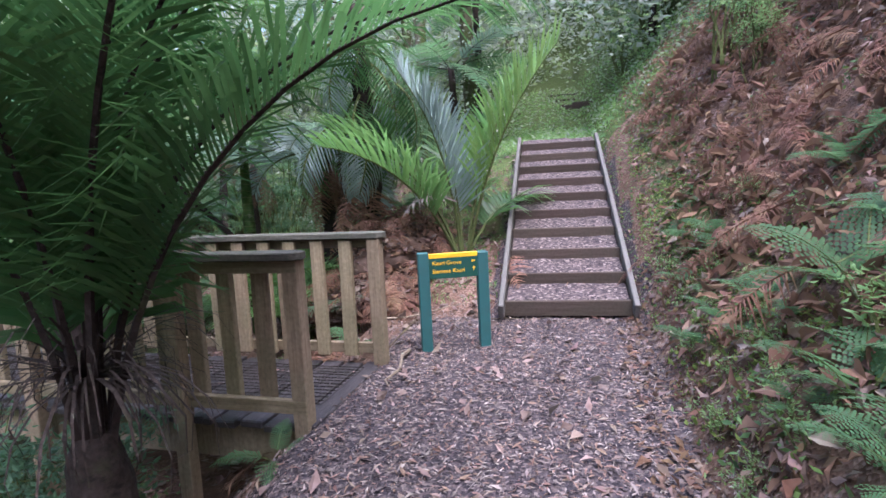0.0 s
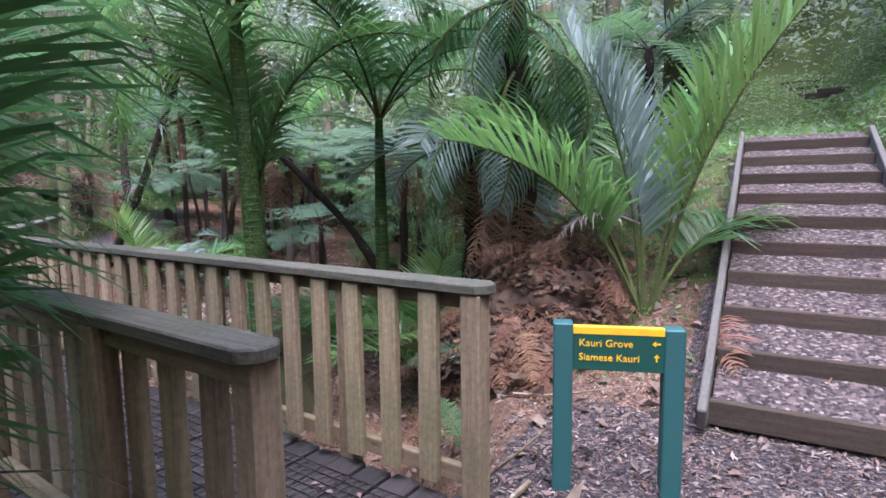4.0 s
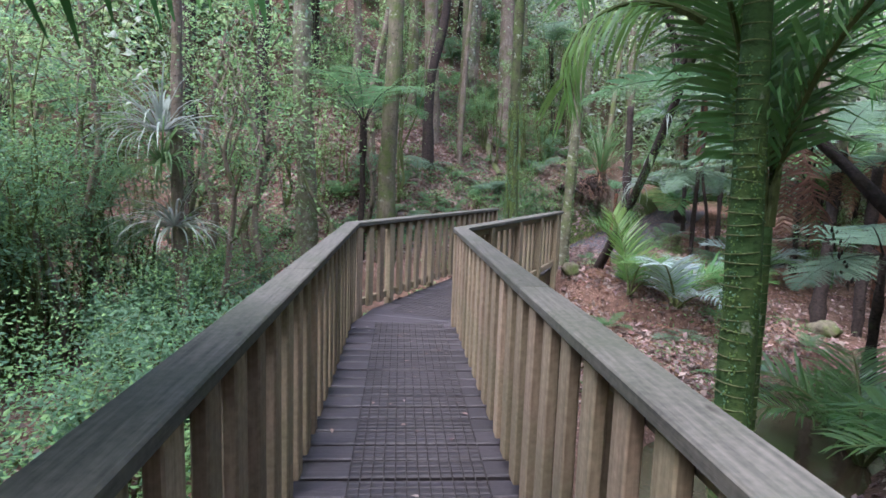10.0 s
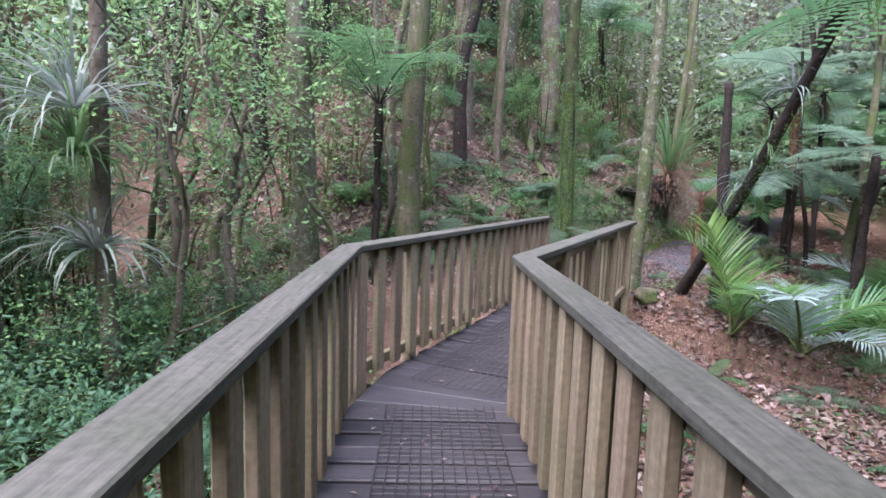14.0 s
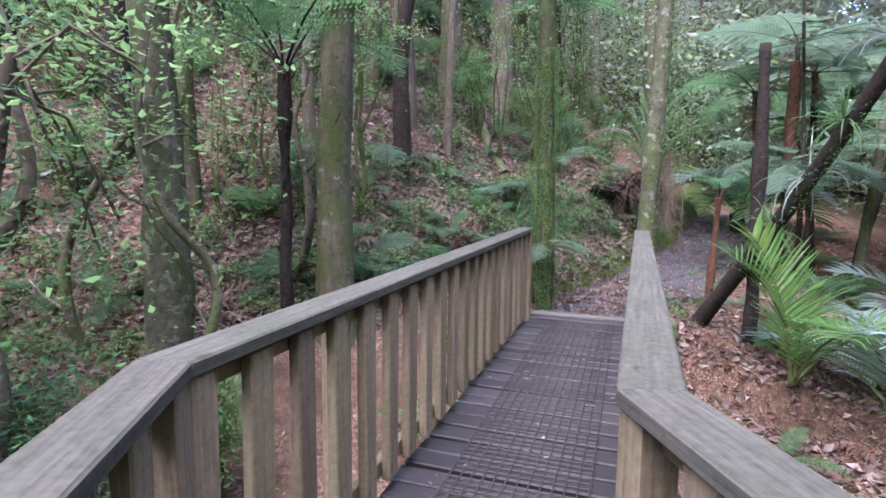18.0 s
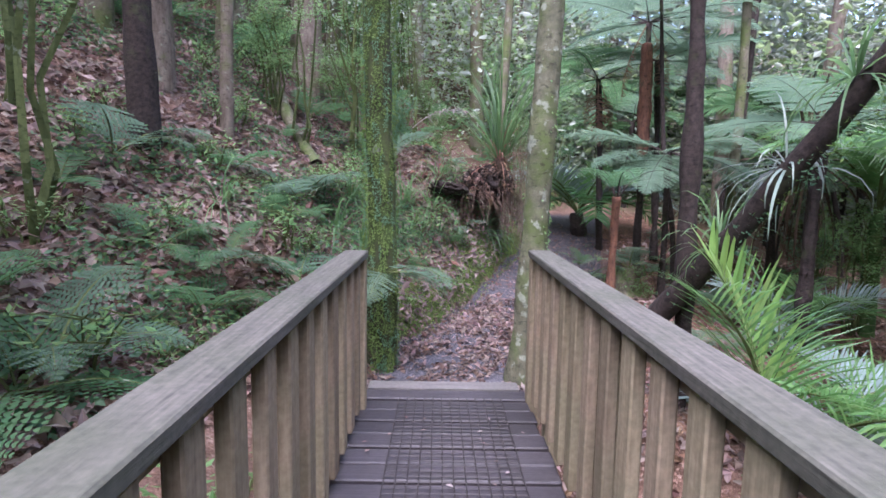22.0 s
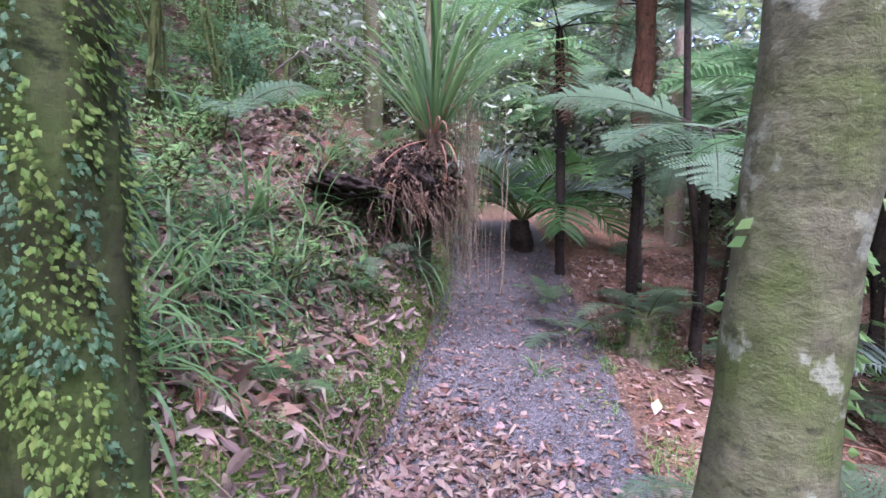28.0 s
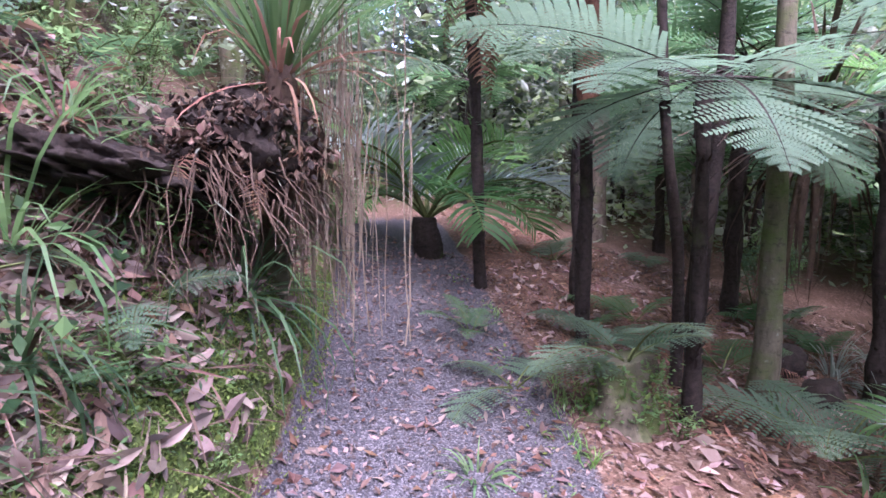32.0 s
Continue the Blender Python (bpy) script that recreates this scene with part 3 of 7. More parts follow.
def bark_mat(name, a, b2, moss, moss_amt=0.5, scale=(8, 8, 2.0), lichen=0.2):
    m, n, l, b = mat(name, a, 0.9, 0.2)
    tc = n.new("ShaderNodeTexCoord").outputs["Object"]
    g = noise_tex(n, l, 2.0, 8, 0.7, tc, scale)
    sp = noise_tex(n, l, 3.0, 5, 0.65, tc)
    c = ramp(n, l, g.outputs["Fac"], [(0.3, b2), (0.65, a)]).outputs[0]
    f = ramp(n, l, sp.outputs["Fac"], [(0.62 - 0.25 * moss_amt, (0, 0, 0)), (0.75 - 0.2 * moss_amt, (1, 1, 1))]).outputs[0]
    c = mix(n, l, f, c, moss)
    lich = noise_tex(n, l, 9.0, 7, 0.62, tc)
    c = mix(n, l, ramp(n, l, lich.outputs["Fac"], [(0.64 - 0.1 * lichen, (0, 0, 0)), (0.69 - 0.1 * lichen, (0.75, 0.75, 0.75))]).outputs[0], c, (0.235, 0.25, 0.195))
    dark = noise_tex(n, l, 17.0, 6, 0.7, tc, (1, 1, 1.8))
    c = mix(n, l, ramp(n, l, dark.outputs["Fac"], [(0.34, (0.75, 0.75, 0.75)), (0.46, (0, 0, 0))]).outputs[0], c, tuple(v * 0.5 for v in b2))
    l.new(c, b.inputs["Base Color"])
    crack = n.new("ShaderNodeTexVoronoi")
    crack.inputs["Scale"].default_value = 9
    mp = n.new("ShaderNodeMapping")
    mp.inputs["Scale"].default_value = (3, 3, 1.4)
    l.new(tc, mp.inputs["Vector"])
    l.new(mp.outputs[0], crack.inputs["Vector"])
    h = mix(n, l, 0.5, g.outputs["Color"], mix(n, l, 0.4, dark.outputs["Color"], crack.outputs["Distance"]))
    bump(n, l, b, h, 1.0, 0.03)
    return m


M_NIK = leaf_mat("nikau_leaf", (0.045, 0.12, 0.024), (0.075, 0.17, 0.034), 0.42, 0.35, 0.5)
M_NIK_Y = leaf_mat("young_nikau_leaf", (0.078, 0.19, 0.02), (0.115, 0.25, 0.036), 0.45, 0.35, 0.5)
# pale leaf backs, with a bluish-white sheen painted into the base colour
M_NIK_S = leaf_mat("pale_backed_sheen_nikau_leaf", (0.20, 0.265, 0.255), (0.15, 0.225, 0.18), 0.3, 0.4, 0.5)
M_NIK_D = leaf_mat("dark_nikau_leaf", (0.02, 0.066, 0.016), (0.04, 0.11, 0.024), 0.45, 0.55, 0.25)
M_FERN = leaf_mat("fern_leaf", (0.034, 0.09, 0.034), (0.055, 0.122, 0.042), 0.38, 0.6, 0.2)
M_FERN_S = leaf_mat("silver_fern_leaf", (0.052, 0.10, 0.056), (0.082, 0.135, 0.08), 0.4, 0.65, 0.1)
M_FERN_D = leaf_mat("dead_fern_leaf", (0.13, 0.062, 0.035), (0.215, 0.118, 0.072), 0.15, 0.9, 0.1, 0.45, 0.02)
M_FERN_G = leaf_mat("grey_dead_fern_leaf", (0.22, 0.17, 0.15), (0.30, 0.25, 0.23), 0.15, 0.9, 0.1)
M_STRAP = leaf_mat("strap_leaf", (0.05, 0.115, 0.032), (0.08, 0.155, 0.045), 0.38, 0.45, 0.35)
M_STRAP_D = leaf_mat("dark_strap_leaf", (0.026, 0.062, 0.024), (0.042, 0.09, 0.03), 0.3, 0.5, 0.25)
M_STRAP_S = leaf_mat("silvery_strap_leaf", (0.11, 0.16, 0.11), (0.19, 0.24, 0.18), 0.3, 0.4, 0.5)
M_SHRUB = leaf_mat("shrub_leaf", (0.072, 0.17, 0.042), (0.115, 0.22, 0.062), 0.52, 0.5, 0.25)
M_SHRUB_B = leaf_mat("blue_green_shrub_leaf", (0.045, 0.11, 0.052), (0.068, 0.145, 0.07), 0.48, 0.5, 0.25)
M_CROWN = leaf_mat("canopy_leaf", (0.10, 0.17, 0.055), (0.15, 0.23, 0.08), 0.55, 0.6, 0.15)
# background leaf, paled so its colour carries backlight and haze
M_CROWN_P = leaf_mat("haze_lifted_canopy_leaf", (0.18, 0.25, 0.115), (0.25, 0.33, 0.165), 0.58, 0.7, 0.1)
# air haze and far daylight are painted into this pale leaf colour
M_HAZE = leaf_mat("haze_tinted_leaf", (0.24, 0.30, 0.18), (0.31, 0.37, 0.24), 0.5, 0.8, 0.1, 0.15)
M_MOSS = leaf_mat("moss_leaf", (0.062, 0.11, 0.02), (0.10, 0.155, 0.03), 0.3, 0.85, 0.08, 0.3)
M_MOSS_B = leaf_mat("bright_bank_moss", (0.09, 0.15, 0.022), (0.135, 0.20, 0.035), 0.3, 0.85, 0.08, 0.3)
M_LITTER = leaf_mat("fallen_leaf", (0.125, 0.075, 0.06), (0.24, 0.165, 0.14), 0.1, 0.8, 0.2, 0.7, 0.03)
M_LITTER_P = leaf_mat("pale_fallen_leaf", (0.19, 0.118, 0.098), (0.33, 0.24, 0.205), 0.1, 0.8, 0.2, 0.7, 0.03)
M_LITTER_R = leaf_mat("red_brown_fallen_leaf", (0.10, 0.052, 0.038), (0.2, 0.118, 0.09), 0.1, 0.85, 0.15, 0.6, 0.02)
M_ORANGE = leaf_mat("orange_fern_litter", (0.22, 0.10, 0.05), (0.33, 0.175, 0.10), 0.1, 0.9, 0.1, 0.5, 0.02)
M_CHIP_L = leaf_mat("pale_wood_chip", (0.13, 0.10, 0.09), (0.27, 0.215, 0.19), 0.0, 0.9, 0.1, 0.5, 0.02)
M_CHIP = leaf_mat("bark_chip", (0.048, 0.038, 0.041), (0.115, 0.09, 0.084), 0.0, 0.9, 0.1, 0.55, 0.02)
M_STEM = bark_mat("green_stem", (0.10, 0.12, 0.04), (0.05, 0.06, 0.02), (0.12, 0.15, 0.05), 0.2)
M_BARK = bark_mat("grey_brown_bark", (0.19, 0.155, 0.12), (0.075, 0.055, 0.042), (0.09, 0.105, 0.04), 0.45)
M_BARK_M = bark_mat("mossy_bark", (0.15, 0.13, 0.09), (0.06, 0.052, 0.036), (0.075, 0.095, 0.03), 0.7)
M_BARK_G = bark_mat("moss_clad_bark", (0.06, 0.062, 0.03), (0.025, 0.028, 0.014), (0.06, 0.085, 0.025), 0.7)
M_BARK_P = bark_mat("pale_lichened_bark", (0.18, 0.165, 0.12), (0.06, 0.055, 0.038), (0.08, 0.095, 0.04), 0.65, (6, 6, 5), 0.75)
M_BARK_T = bark_mat("mossy_lichened_bark", (0.135, 0.13, 0.085), (0.05, 0.048, 0.03), (0.07, 0.09, 0.03), 0.65, (6, 6, 5), 0.75)
M_BARK_D = bark_mat("dark_fern_trunk", (0.045, 0.033, 0.028), (0.014, 0.010, 0.009), (0.05, 0.06, 0.025), 0.25, (14, 14, 14), -0.4)
M_BARK_R = bark_mat("red_brown_fern_trunk", (0.15, 0.068, 0.04), (0.04, 0.02, 0.014), (0.07, 0.05, 0.025), 0.2, (18, 18, 4), -0.6)
M_NTRUNK = bark_mat("green_nikau_trunk", (0.05, 0.095, 0.028), (0.022, 0.05, 0.014), (0.075, 0.11, 0.03), 0.5, (6, 6, 10))
M_SCAR = bark_mat("pale_ring_scar", (0.15, 0.16, 0.075), (0.07, 0.08, 0.035), (0.09, 0.12, 0.04), 0.5)
M_ROOT = bark_mat("dry_root", (0.125, 0.082, 0.06), (0.05, 0.032, 0.024), (0.09, 0.065, 0.04), 0.2)
M_VINE = bark_mat("dry_vine", (0.24, 0.19, 0.14), (0.12, 0.09, 0.065), (0.14, 0.12, 0.06), 0.2)


# ---- plants: geometry ----
class Geo:
    def __init__(self):
        self.v, self.f, self.k = [], [], []

    def strip(self, pts, widths, sides, k=0):
        """A blade along pts, of half-widths, spread along the side directions."""
        base = len(self.v)
        for p, w, s in zip(pts, widths, sides):
            self.v += [tuple(p - s * w), tuple(p + s * w)]
        for i in range(len(pts) - 1):
            a = base + 2 * i
            self.f.append((a, a + 1, a + 3, a + 2))
            self.k.append(k)

    def tube(self, pts, radii, n=5, k=0, cap=True):
        base = len(self.v)
        for i, (p, r) in enumerate(zip(pts, radii)):
            d = (pts[min(i + 1, len(pts) - 1)] - pts[max(i - 1, 0)]).normalized()
            u = d.cross(Vector((0, 0, 1)) if abs(d.z) < 0.9 else Vector((1, 0, 0))).normalized()
            w = d.cross(u)
            for j in range(n):
                a = 2 * math.pi * j / n
                self.v.append(tuple(p + (u * math.cos(a) + w * math.sin(a)) * r))
        for i in range(len(pts) - 1):
            for j in range(n):
                a, b = base + i * n + j, base + i * n + (j + 1) % n
                self.f.append((a, b, b + n, a + n))
                self.k.append(k)
        if cap:
            self.f.append(tuple(range(base + (len(pts) - 1) * n, base + len(pts) * n)))
            self.k.append(k)

    def leaf(self, p, d, s, length, width, k=0, fold=0.15):
        """A pointed leaf of two folded halves."""
        nrm = d.cross(s)
        base = len(self.v)
        mid = p + d * (length * 0.45)
        self.v += [tuple(p), tuple(mid + s * width + nrm * (fold * width)), tuple(p + d * length - nrm * (fold * length * 0.6)), tuple(mid - s * width + nrm * (fold * width))]
        self.f += [(base, base + 1, base + 2), (base, base + 2, base + 3)]
        self.k += [k, k]

    def broad_leaf(self, p, d, s, length, width, k=0, fold=0.2, bend=0.3):
        """A curled leaf with a midrib and four pairs of faces."""
        nrm = d.cross(s)
        base = len(self.v)
        for u, w in ((0, 0.1), (0.28, 0.85), (0.58, 1.0), (0.84, 0.55), (1, 0.04)):
            c = p + d * (length * u) + nrm * (bend * length * (u - u * u))
            self.v += [tuple(c - s * (width * w) + nrm * (fold * width * w)), tuple(c), tuple(c + s * (width * w) + nrm * (fold * width * w))]
        for i in range(4):
            a = base + 3 * i
            self.f += [(a, a + 1, a + 4, a + 3), (a + 1, a + 2, a + 5, a + 4)]
            self.k += [k, k]

    def mesh(self, name, mats, smooth=False):
        me = bpy.data.meshes.new(name)
        me.from_pydata(self.v, [], self.f)
        for m in (mats if isinstance(mats, (list, tuple)) else [mats]):
            me.materials.append(m)
        if any(self.k):
            me.polygons.foreach_set("material_index", self.k)
        if smooth:
            me.polygons.foreach_set("use_smooth", [True] * len(me.polygons))
        return me


UP = Vector((0, 0, 1))


def arc(length, rise, droop, n, r, sway=0.1):
    """Points of a stalk that leaves the origin along +x at the angle rise and bends down by droop, degrees."""
    pts, p, side = [Vector((0, 0, 0))], Vector((0, 0, 0)), r.uniform(-sway, sway)
    for i in range(n):
        a = radians(rise - droop * ((i + 0.5) / n) ** 1.4)
        p = p + Vector((math.cos(a), side * (i / n), math.sin(a))) * (length / n)
        pts.append(p.copy())
    return pts


def at_len(pts, u):
    f = u * (len(pts) - 1)
    i = min(int(f), len(pts) - 2)
    return pts[i].lerp(pts[i + 1], f - i), (pts[i + 1] - pts[i]).normalized()


def nikau_frond(name, seed, length, rise, droop, leaflet, pairs, mats, hang=0.35, vee=0.35, bare=0.14, limp=0.0, wide=1.0):
    r, g = random.Random(seed), Geo()
    pts = arc(length, rise, droop, 12, r)
    g.tube(pts, [0.022 * (1 - 0.85 * i / 12) + 0.002 for i in range(13)], 4, 1)
    for i in range(pairs):
        u = bare + (0.985 - bare) * (i + 0.5) / pairs
        p, d = at_len(pts, u)
        across = d.cross(UP).normalized()
        nrm = across.cross(d)
        size = leaflet * (0.55 + 0.75 * math.sin(math.pi * min(1, u * 0.9 + 0.08))) * r.uniform(0.85, 1.1)
        for s in (-1, 1):
            way = (across * s * 0.85 + d * (0.45 + 0.5 * u) + nrm * (vee * r.uniform(0.5, 1.3))).normalized()
            fall = Vector((0, 0, -1)) * (hang * r.uniform(0.6, 1.4)) - nrm * limp
            q0 = p
            q1 = p + way * size * 0.35
            q2 = q1 + (way + fall * 0.5).normalized() * size * 0.35
            q3 = q2 + (way + fall * 1.4).normalized() * size * 0.3
            sd = (d - way * d.dot(way)).normalized()
            sd = (sd + nrm * r.uniform(-0.35, 0.35)).normalized()
            w = 0.0125 * wide * (leaflet / 0.6) ** 0.5 * r.uniform(0.8, 1.15)
            g.strip([q0, q1, q2, q3], [w * 0.6, w, w * 0.8, 0.002], [sd] * 4, 0)
    return g.mesh(name, mats)


def fern_frond(name, seed, length, rise, droop, mats, pairs=20, detail=9, spread=0.34, stalk=0.16, sag=0.15, fill=1.0):
    """A twice-divided frond: pinnae along the stalk, leaflets along each pinna."""
    r, g = random.Random(seed), Geo()
    pts = arc(length, rise, droop, 10, r, 0.06)
    g.tube(pts, [0.006 * length ** 0.5 * (1.6 - 1.45 * i / 10) for i in range(11)], 3, 1)
    for i in range(pairs):
        u = stalk + (0.99 - stalk) * (i + 0.5) / pairs
        p, d = at_len(pts, u)
        across = d.cross(UP).normalized()
        nrm = across.cross(d)
        t = (u - stalk) / (1 - stalk)
        pl = spread * length * (math.sin(math.pi * (0.16 + 0.84 * t) ** 0.8) * 0.95 + 0.03) * r.uniform(0.92, 1.06)
        step = length * (0.99 - stalk) / pairs
        for s in (-1, 1):
            way = (across * s + d * (0.38 + (r.uniform(-0.3, 0.5) if sag > 0.5 else 0)) + nrm * r.uniform(-0.05, 0.12 if sag < 0.5 else 0.5)).normalized()
            sd = way.cross(nrm).normalized()
            if detail <= 1:
                q = [p, p + way * pl * 0.5 - UP * (sag * pl * 0.15), p + way * pl - UP * (sag * pl * 0.6)]
                g.strip(q, [step * 0.40 * fill, step * 0.36 * fill, 0.002], [sd] * 3, 0)
            else:
                for j in range(detail):
                    v = (j + 0.4) / detail
                    q = p + way * (pl * v) - UP * (sag * pl * v * v)
                    ln = step * 0.56 * (0.4 + 0.6 * fill) * (1.1 - 0.6 * v)
                    wd = pl / detail * 0.42 * fill
                    for s2 in (-1, 1):
                        dd = (sd * s2 + way * 0.35).normalized()
                        b = len(g.v)
                        g.v += [tuple(q - way * wd), tuple(q + way * wd), tuple(q + dd * ln + way * (wd * 0.75)), tuple(q + dd * ln - way * (wd * 0.35))]
                        g.f.append((b, b + 1, b + 2, b + 3))
                        g.k.append(0)
    return g.mesh(name, mats)


def strap_clump(name, seed, count, length, width, mats, spread=60, droop=110):
    r, g = random.Random(seed), Geo()
    for i in range(count):
        a = r.uniform(0, 2 * math.pi)
        el = radians(90 - spread * r.random() ** 0.7)
        ln = length * r.uniform(0.55, 1.1)
        p, pts = Vector((0.03 * math.cos(a), 0.03 * math.sin(a), 0)), []
        dr = radians(droop * r.uniform(0.5, 1.2))
        for j in range(6):
            pts.append(p.copy())
            e = el - dr * (j / 5) ** 1.6
            p = p + Vector((math.cos(a) * math.cos(e), math.sin(a) * math.cos(e), math.sin(e))) * (ln / 5)
        sd = Vector((-math.sin(a), math.cos(a), r.uniform(-0.3, 0.3))).normalized()
        w = width * r.uniform(0.7, 1.2)
        g.strip(pts, [w * 0.7, w, w, w * 0.85, w * 0.55, 0.001], [sd] * 6, 0)
    return g.mesh(name, mats)


def shrub_meshes(name, seed, height, spread, leaves, size, leafmat, stems=7, lw=0.42):
    """Stems and leaves of a shrub, as two meshes."""
    r, gs, gl = random.Random(seed), Geo(), Geo()
    tips = []
    for i in range(stems):
        a, p = r.uniform(0, 6.28), Vector((r.uniform(-0.08, 0.08), r.uniform(-0.08, 0.08), -0.1))
        lean = r.uniform(0.1, 0.8) * spread / height
        pts = [p]
        n = 6
        for j in range(n):
            p = p + Vector((math.cos(a) * lean * (0.5 + j / n), math.sin(a) * lean * (0.5 + j / n), 1)) * (height * r.uniform(0.75, 1.05) / n) + Vector((r.uniform(-1, 1), r.uniform(-1, 1), 0)) * 0.04 * height
            pts.append(p)
            if j > 1:
                for _ in range(1 + j % 2):
                    q = p + Vector((r.gauss(0, 1), r.gauss(0, 1), r.uniform(0.0, 0.8))).normalized() * (spread * r.uniform(0.2, 0.5))
                    gs.tube([p, q], [0.006, 0.002], 3, 0, False)
                    tips.append((p, q))
        gs.tube(pts, [0.014 * height ** 0.5 * (1 - 0.8 * j / n) + 0.002 for j in range(n + 1)], 3, 0)
    for i in range(leaves):
        p, q = tips[i % len(tips)]
        c = p.lerp(q, r.uniform(0.15, 1.1)) + Vector((r.gauss(0, 1), r.gauss(0, 1), r.gauss(0, 1))) * (size * 0.9)
        d = Vector((r.gauss(0, 1), r.gauss(0, 1), r.gauss(-0.15, 0.55))).normalized()
        s = d.cross(Vector((r.gauss(0, 0.35), r.gauss(0, 0.35), 1))).normalized()
        sz = size * r.uniform(0.6, 1.25)
        gl.leaf(c, d, s, sz, sz * lw * 0.5)
    return gs.mesh(name + "_branchwork", M_STEM), gl.mesh(name + "_leaves", leafmat)


def crown_mesh(name, seed, centres, per, radius, size, material, flat=0.6):
    r, g = random.Random(seed), Geo()
    for c in centres:
        for i in range(per):
            o = Vector((r.gauss(0, 1), r.gauss(0, 1), r.gauss(0, flat))) * (radius * 0.55)
            d = Vector((r.gauss(0, 1), r.gauss(0, 1), r.gauss(-0.2, 0.5))).normalized()
            s = d.cross(Vector((r.gauss(0, 0.4), r.gauss(0, 0.4), 1))).normalized()
            sz = size * r.uniform(0.6, 1.3)
            g.leaf(Vector(c) + o, d, s, sz, sz * 0.26)
    return g.mesh(name, material)


def trunk_mesh(name, seed, pts, radii, material, n=10, lumps=0.08, smooth=True):
    """A tapered, slightly lumpy trunk through pts."""
    r = random.Random(seed)
    fine, rad = [], []
    k = 12
    for i in range(len(pts) - 1):
        p0, p1, p2, p3 = (Vector(pts[max(0, min(len(pts) - 1, i + o))]) for o in (-1, 0, 1, 2))
        for j in range(k):
            t = j / k
            fine.append(0.5 * ((2 * p1) + (p2 - p0) * t + (2 * p0 - 5 * p1 + 4 * p2 - p3) * t * t + (3 * p1 - p0 - 3 * p2 + p3) * t ** 3))
            rad.append(radii[i] + (radii[i + 1] - radii[i]) * t)
    fine.append(Vector(pts[-1]))
    rad.append(radii[-1])
    g = Geo()
    g.tube(fine, rad, n)
    off = r.uniform(0, 50)
    for i, v in enumerate(g.v):
        c = fine[min(i // n, len(fine) - 1)]
        d = Vector(v) - c
        f = 1 + lumps * 2 * noise.noise((v[0] * 4 + off, v[1] * 4, v[2] * 2.2)) + lumps * 0.9 * noise.noise((v[0] * 13 + off, v[1] * 13, v[2] * 8))
        g.v[i] = tuple(c + d * f)
    return g.mesh(name, material, smooth)


def thing(name, label, category, m, group="", kind=""):
    ob = tagged(new(name), label, category, group, kind)
    ob.matrix_basis = m
    return ob


def ground_at(x, y, sink=0.03):
    return Vector((x, y, land(x, y) - sink))


def leaf_cloud(name, centres, per, radius, size, mats, seed, flat=0.6, droop=-0.2):
    """Leaves strewn round many centres, made in one go."""
    rg = np.random.default_rng(seed)
    c = np.repeat(np.asarray(centres, float), per, axis=0)
    n = len(c)
    c = c + rg.normal(size=(n, 3)) * np.array([1, 1, flat]) * radius
    d = rg.normal(size=(n, 3)) * np.array([1, 1, 0.5]) + np.array([0, 0, droop])
    d /= np.linalg.norm(d, axis=1, keepdims=True)
    up = rg.normal(size=(n, 3)) * np.array([0.45, 0.45, 0]) + np.array([0, 0, 1])
    s = np.cross(d, up)
    s /= np.linalg.norm(s, axis=1, keepdims=True)
    nrm = np.cross(d, s)
    sz = (size * rg.uniform(0.55, 1.35, n))[:, None]
    mid = c + d * sz * 0.45
    w = sz * 0.26
    v = np.stack([c, mid + s * w + nrm * w * 0.15, c + d * sz - nrm * sz * 0.09, mid - s * w + nrm * w * 0.15], 1).reshape(-1, 3)
    base = np.arange(n)[:, None] * 4
    f = np.concatenate([base + [0, 1, 2], base + [0, 2, 3]], 1).reshape(-1, 3)
    me = bpy.data.meshes.new(name)
    me.from_pydata(v.tolist(), [], f.tolist())
    for m in mats:
        me.materials.append(m)
    if len(mats) > 1:
        me.polygons.foreach_set("material_index", np.repeat(np.repeat(rg.integers(0, len(mats), len(centres)), per), 2).tolist())
    return me


# ---- fronds shared by many plants ----
NIK = [nikau_frond("nikau_frond", 10 + i, 2.3, 78 - 6 * i, 95 + 10 * i, 0.5, 54, [M_NIK, M_STEM], hang=0.75, wide=1.25) for i in range(3)]
NIK_DARK = [nikau_frond("nikau_frond", 20 + i, 3.0, 87 - 4 * i, 62 + 16 * i, 0.55, 78, [M_NIK_D, M_BARK_D], hang=0.6, bare=0.26, wide=0.85) for i in range(2)]
NIK_YOUNG = [nikau_frond("nikau_frond", 30 + i, 1.25, 82 - 12 * i, 60 + 18 * i, 0.42, 30, [M_NIK_Y, M_STEM], hang=0.2, wide=1.3) for i in range(2)]
NIK_PALE = [nikau_frond("nikau_frond", 34 + i, 1.5, 60 - 12 * i, 75, 0.45, 34, [M_NIK_S, M_STEM], hang=0.3, wide=1.25) for i in range(2)]
NIK_SMALL = [nikau_frond("nikau_frond", 40 + i, 1.35, 75 - 10 * i, 85, 0.42, 34, [M_NIK, M_STEM], hang=0.35, wide=1.25) for i in range(2)]
TF = [fern_frond("fern_frond", 50 + i, 1.75, 38 - 12 * i, 62, [M_FERN, M_BARK_D], 22, 9) for i in range(3)]
TF_S = [fern_frond("fern_frond", 60 + i, 1.3, 26 - 9 * i, 38, [M_FERN_S, M_BARK_D], 26, 14, fill=1.15) for i in range(3)]
TF_FAR = [fern_frond("fern_frond", 66 + i, 1.8, 40 - 14 * i, 62, [M_FERN if i else M_FERN_S, M_BARK_D], 20, 1) for i in range(3)]
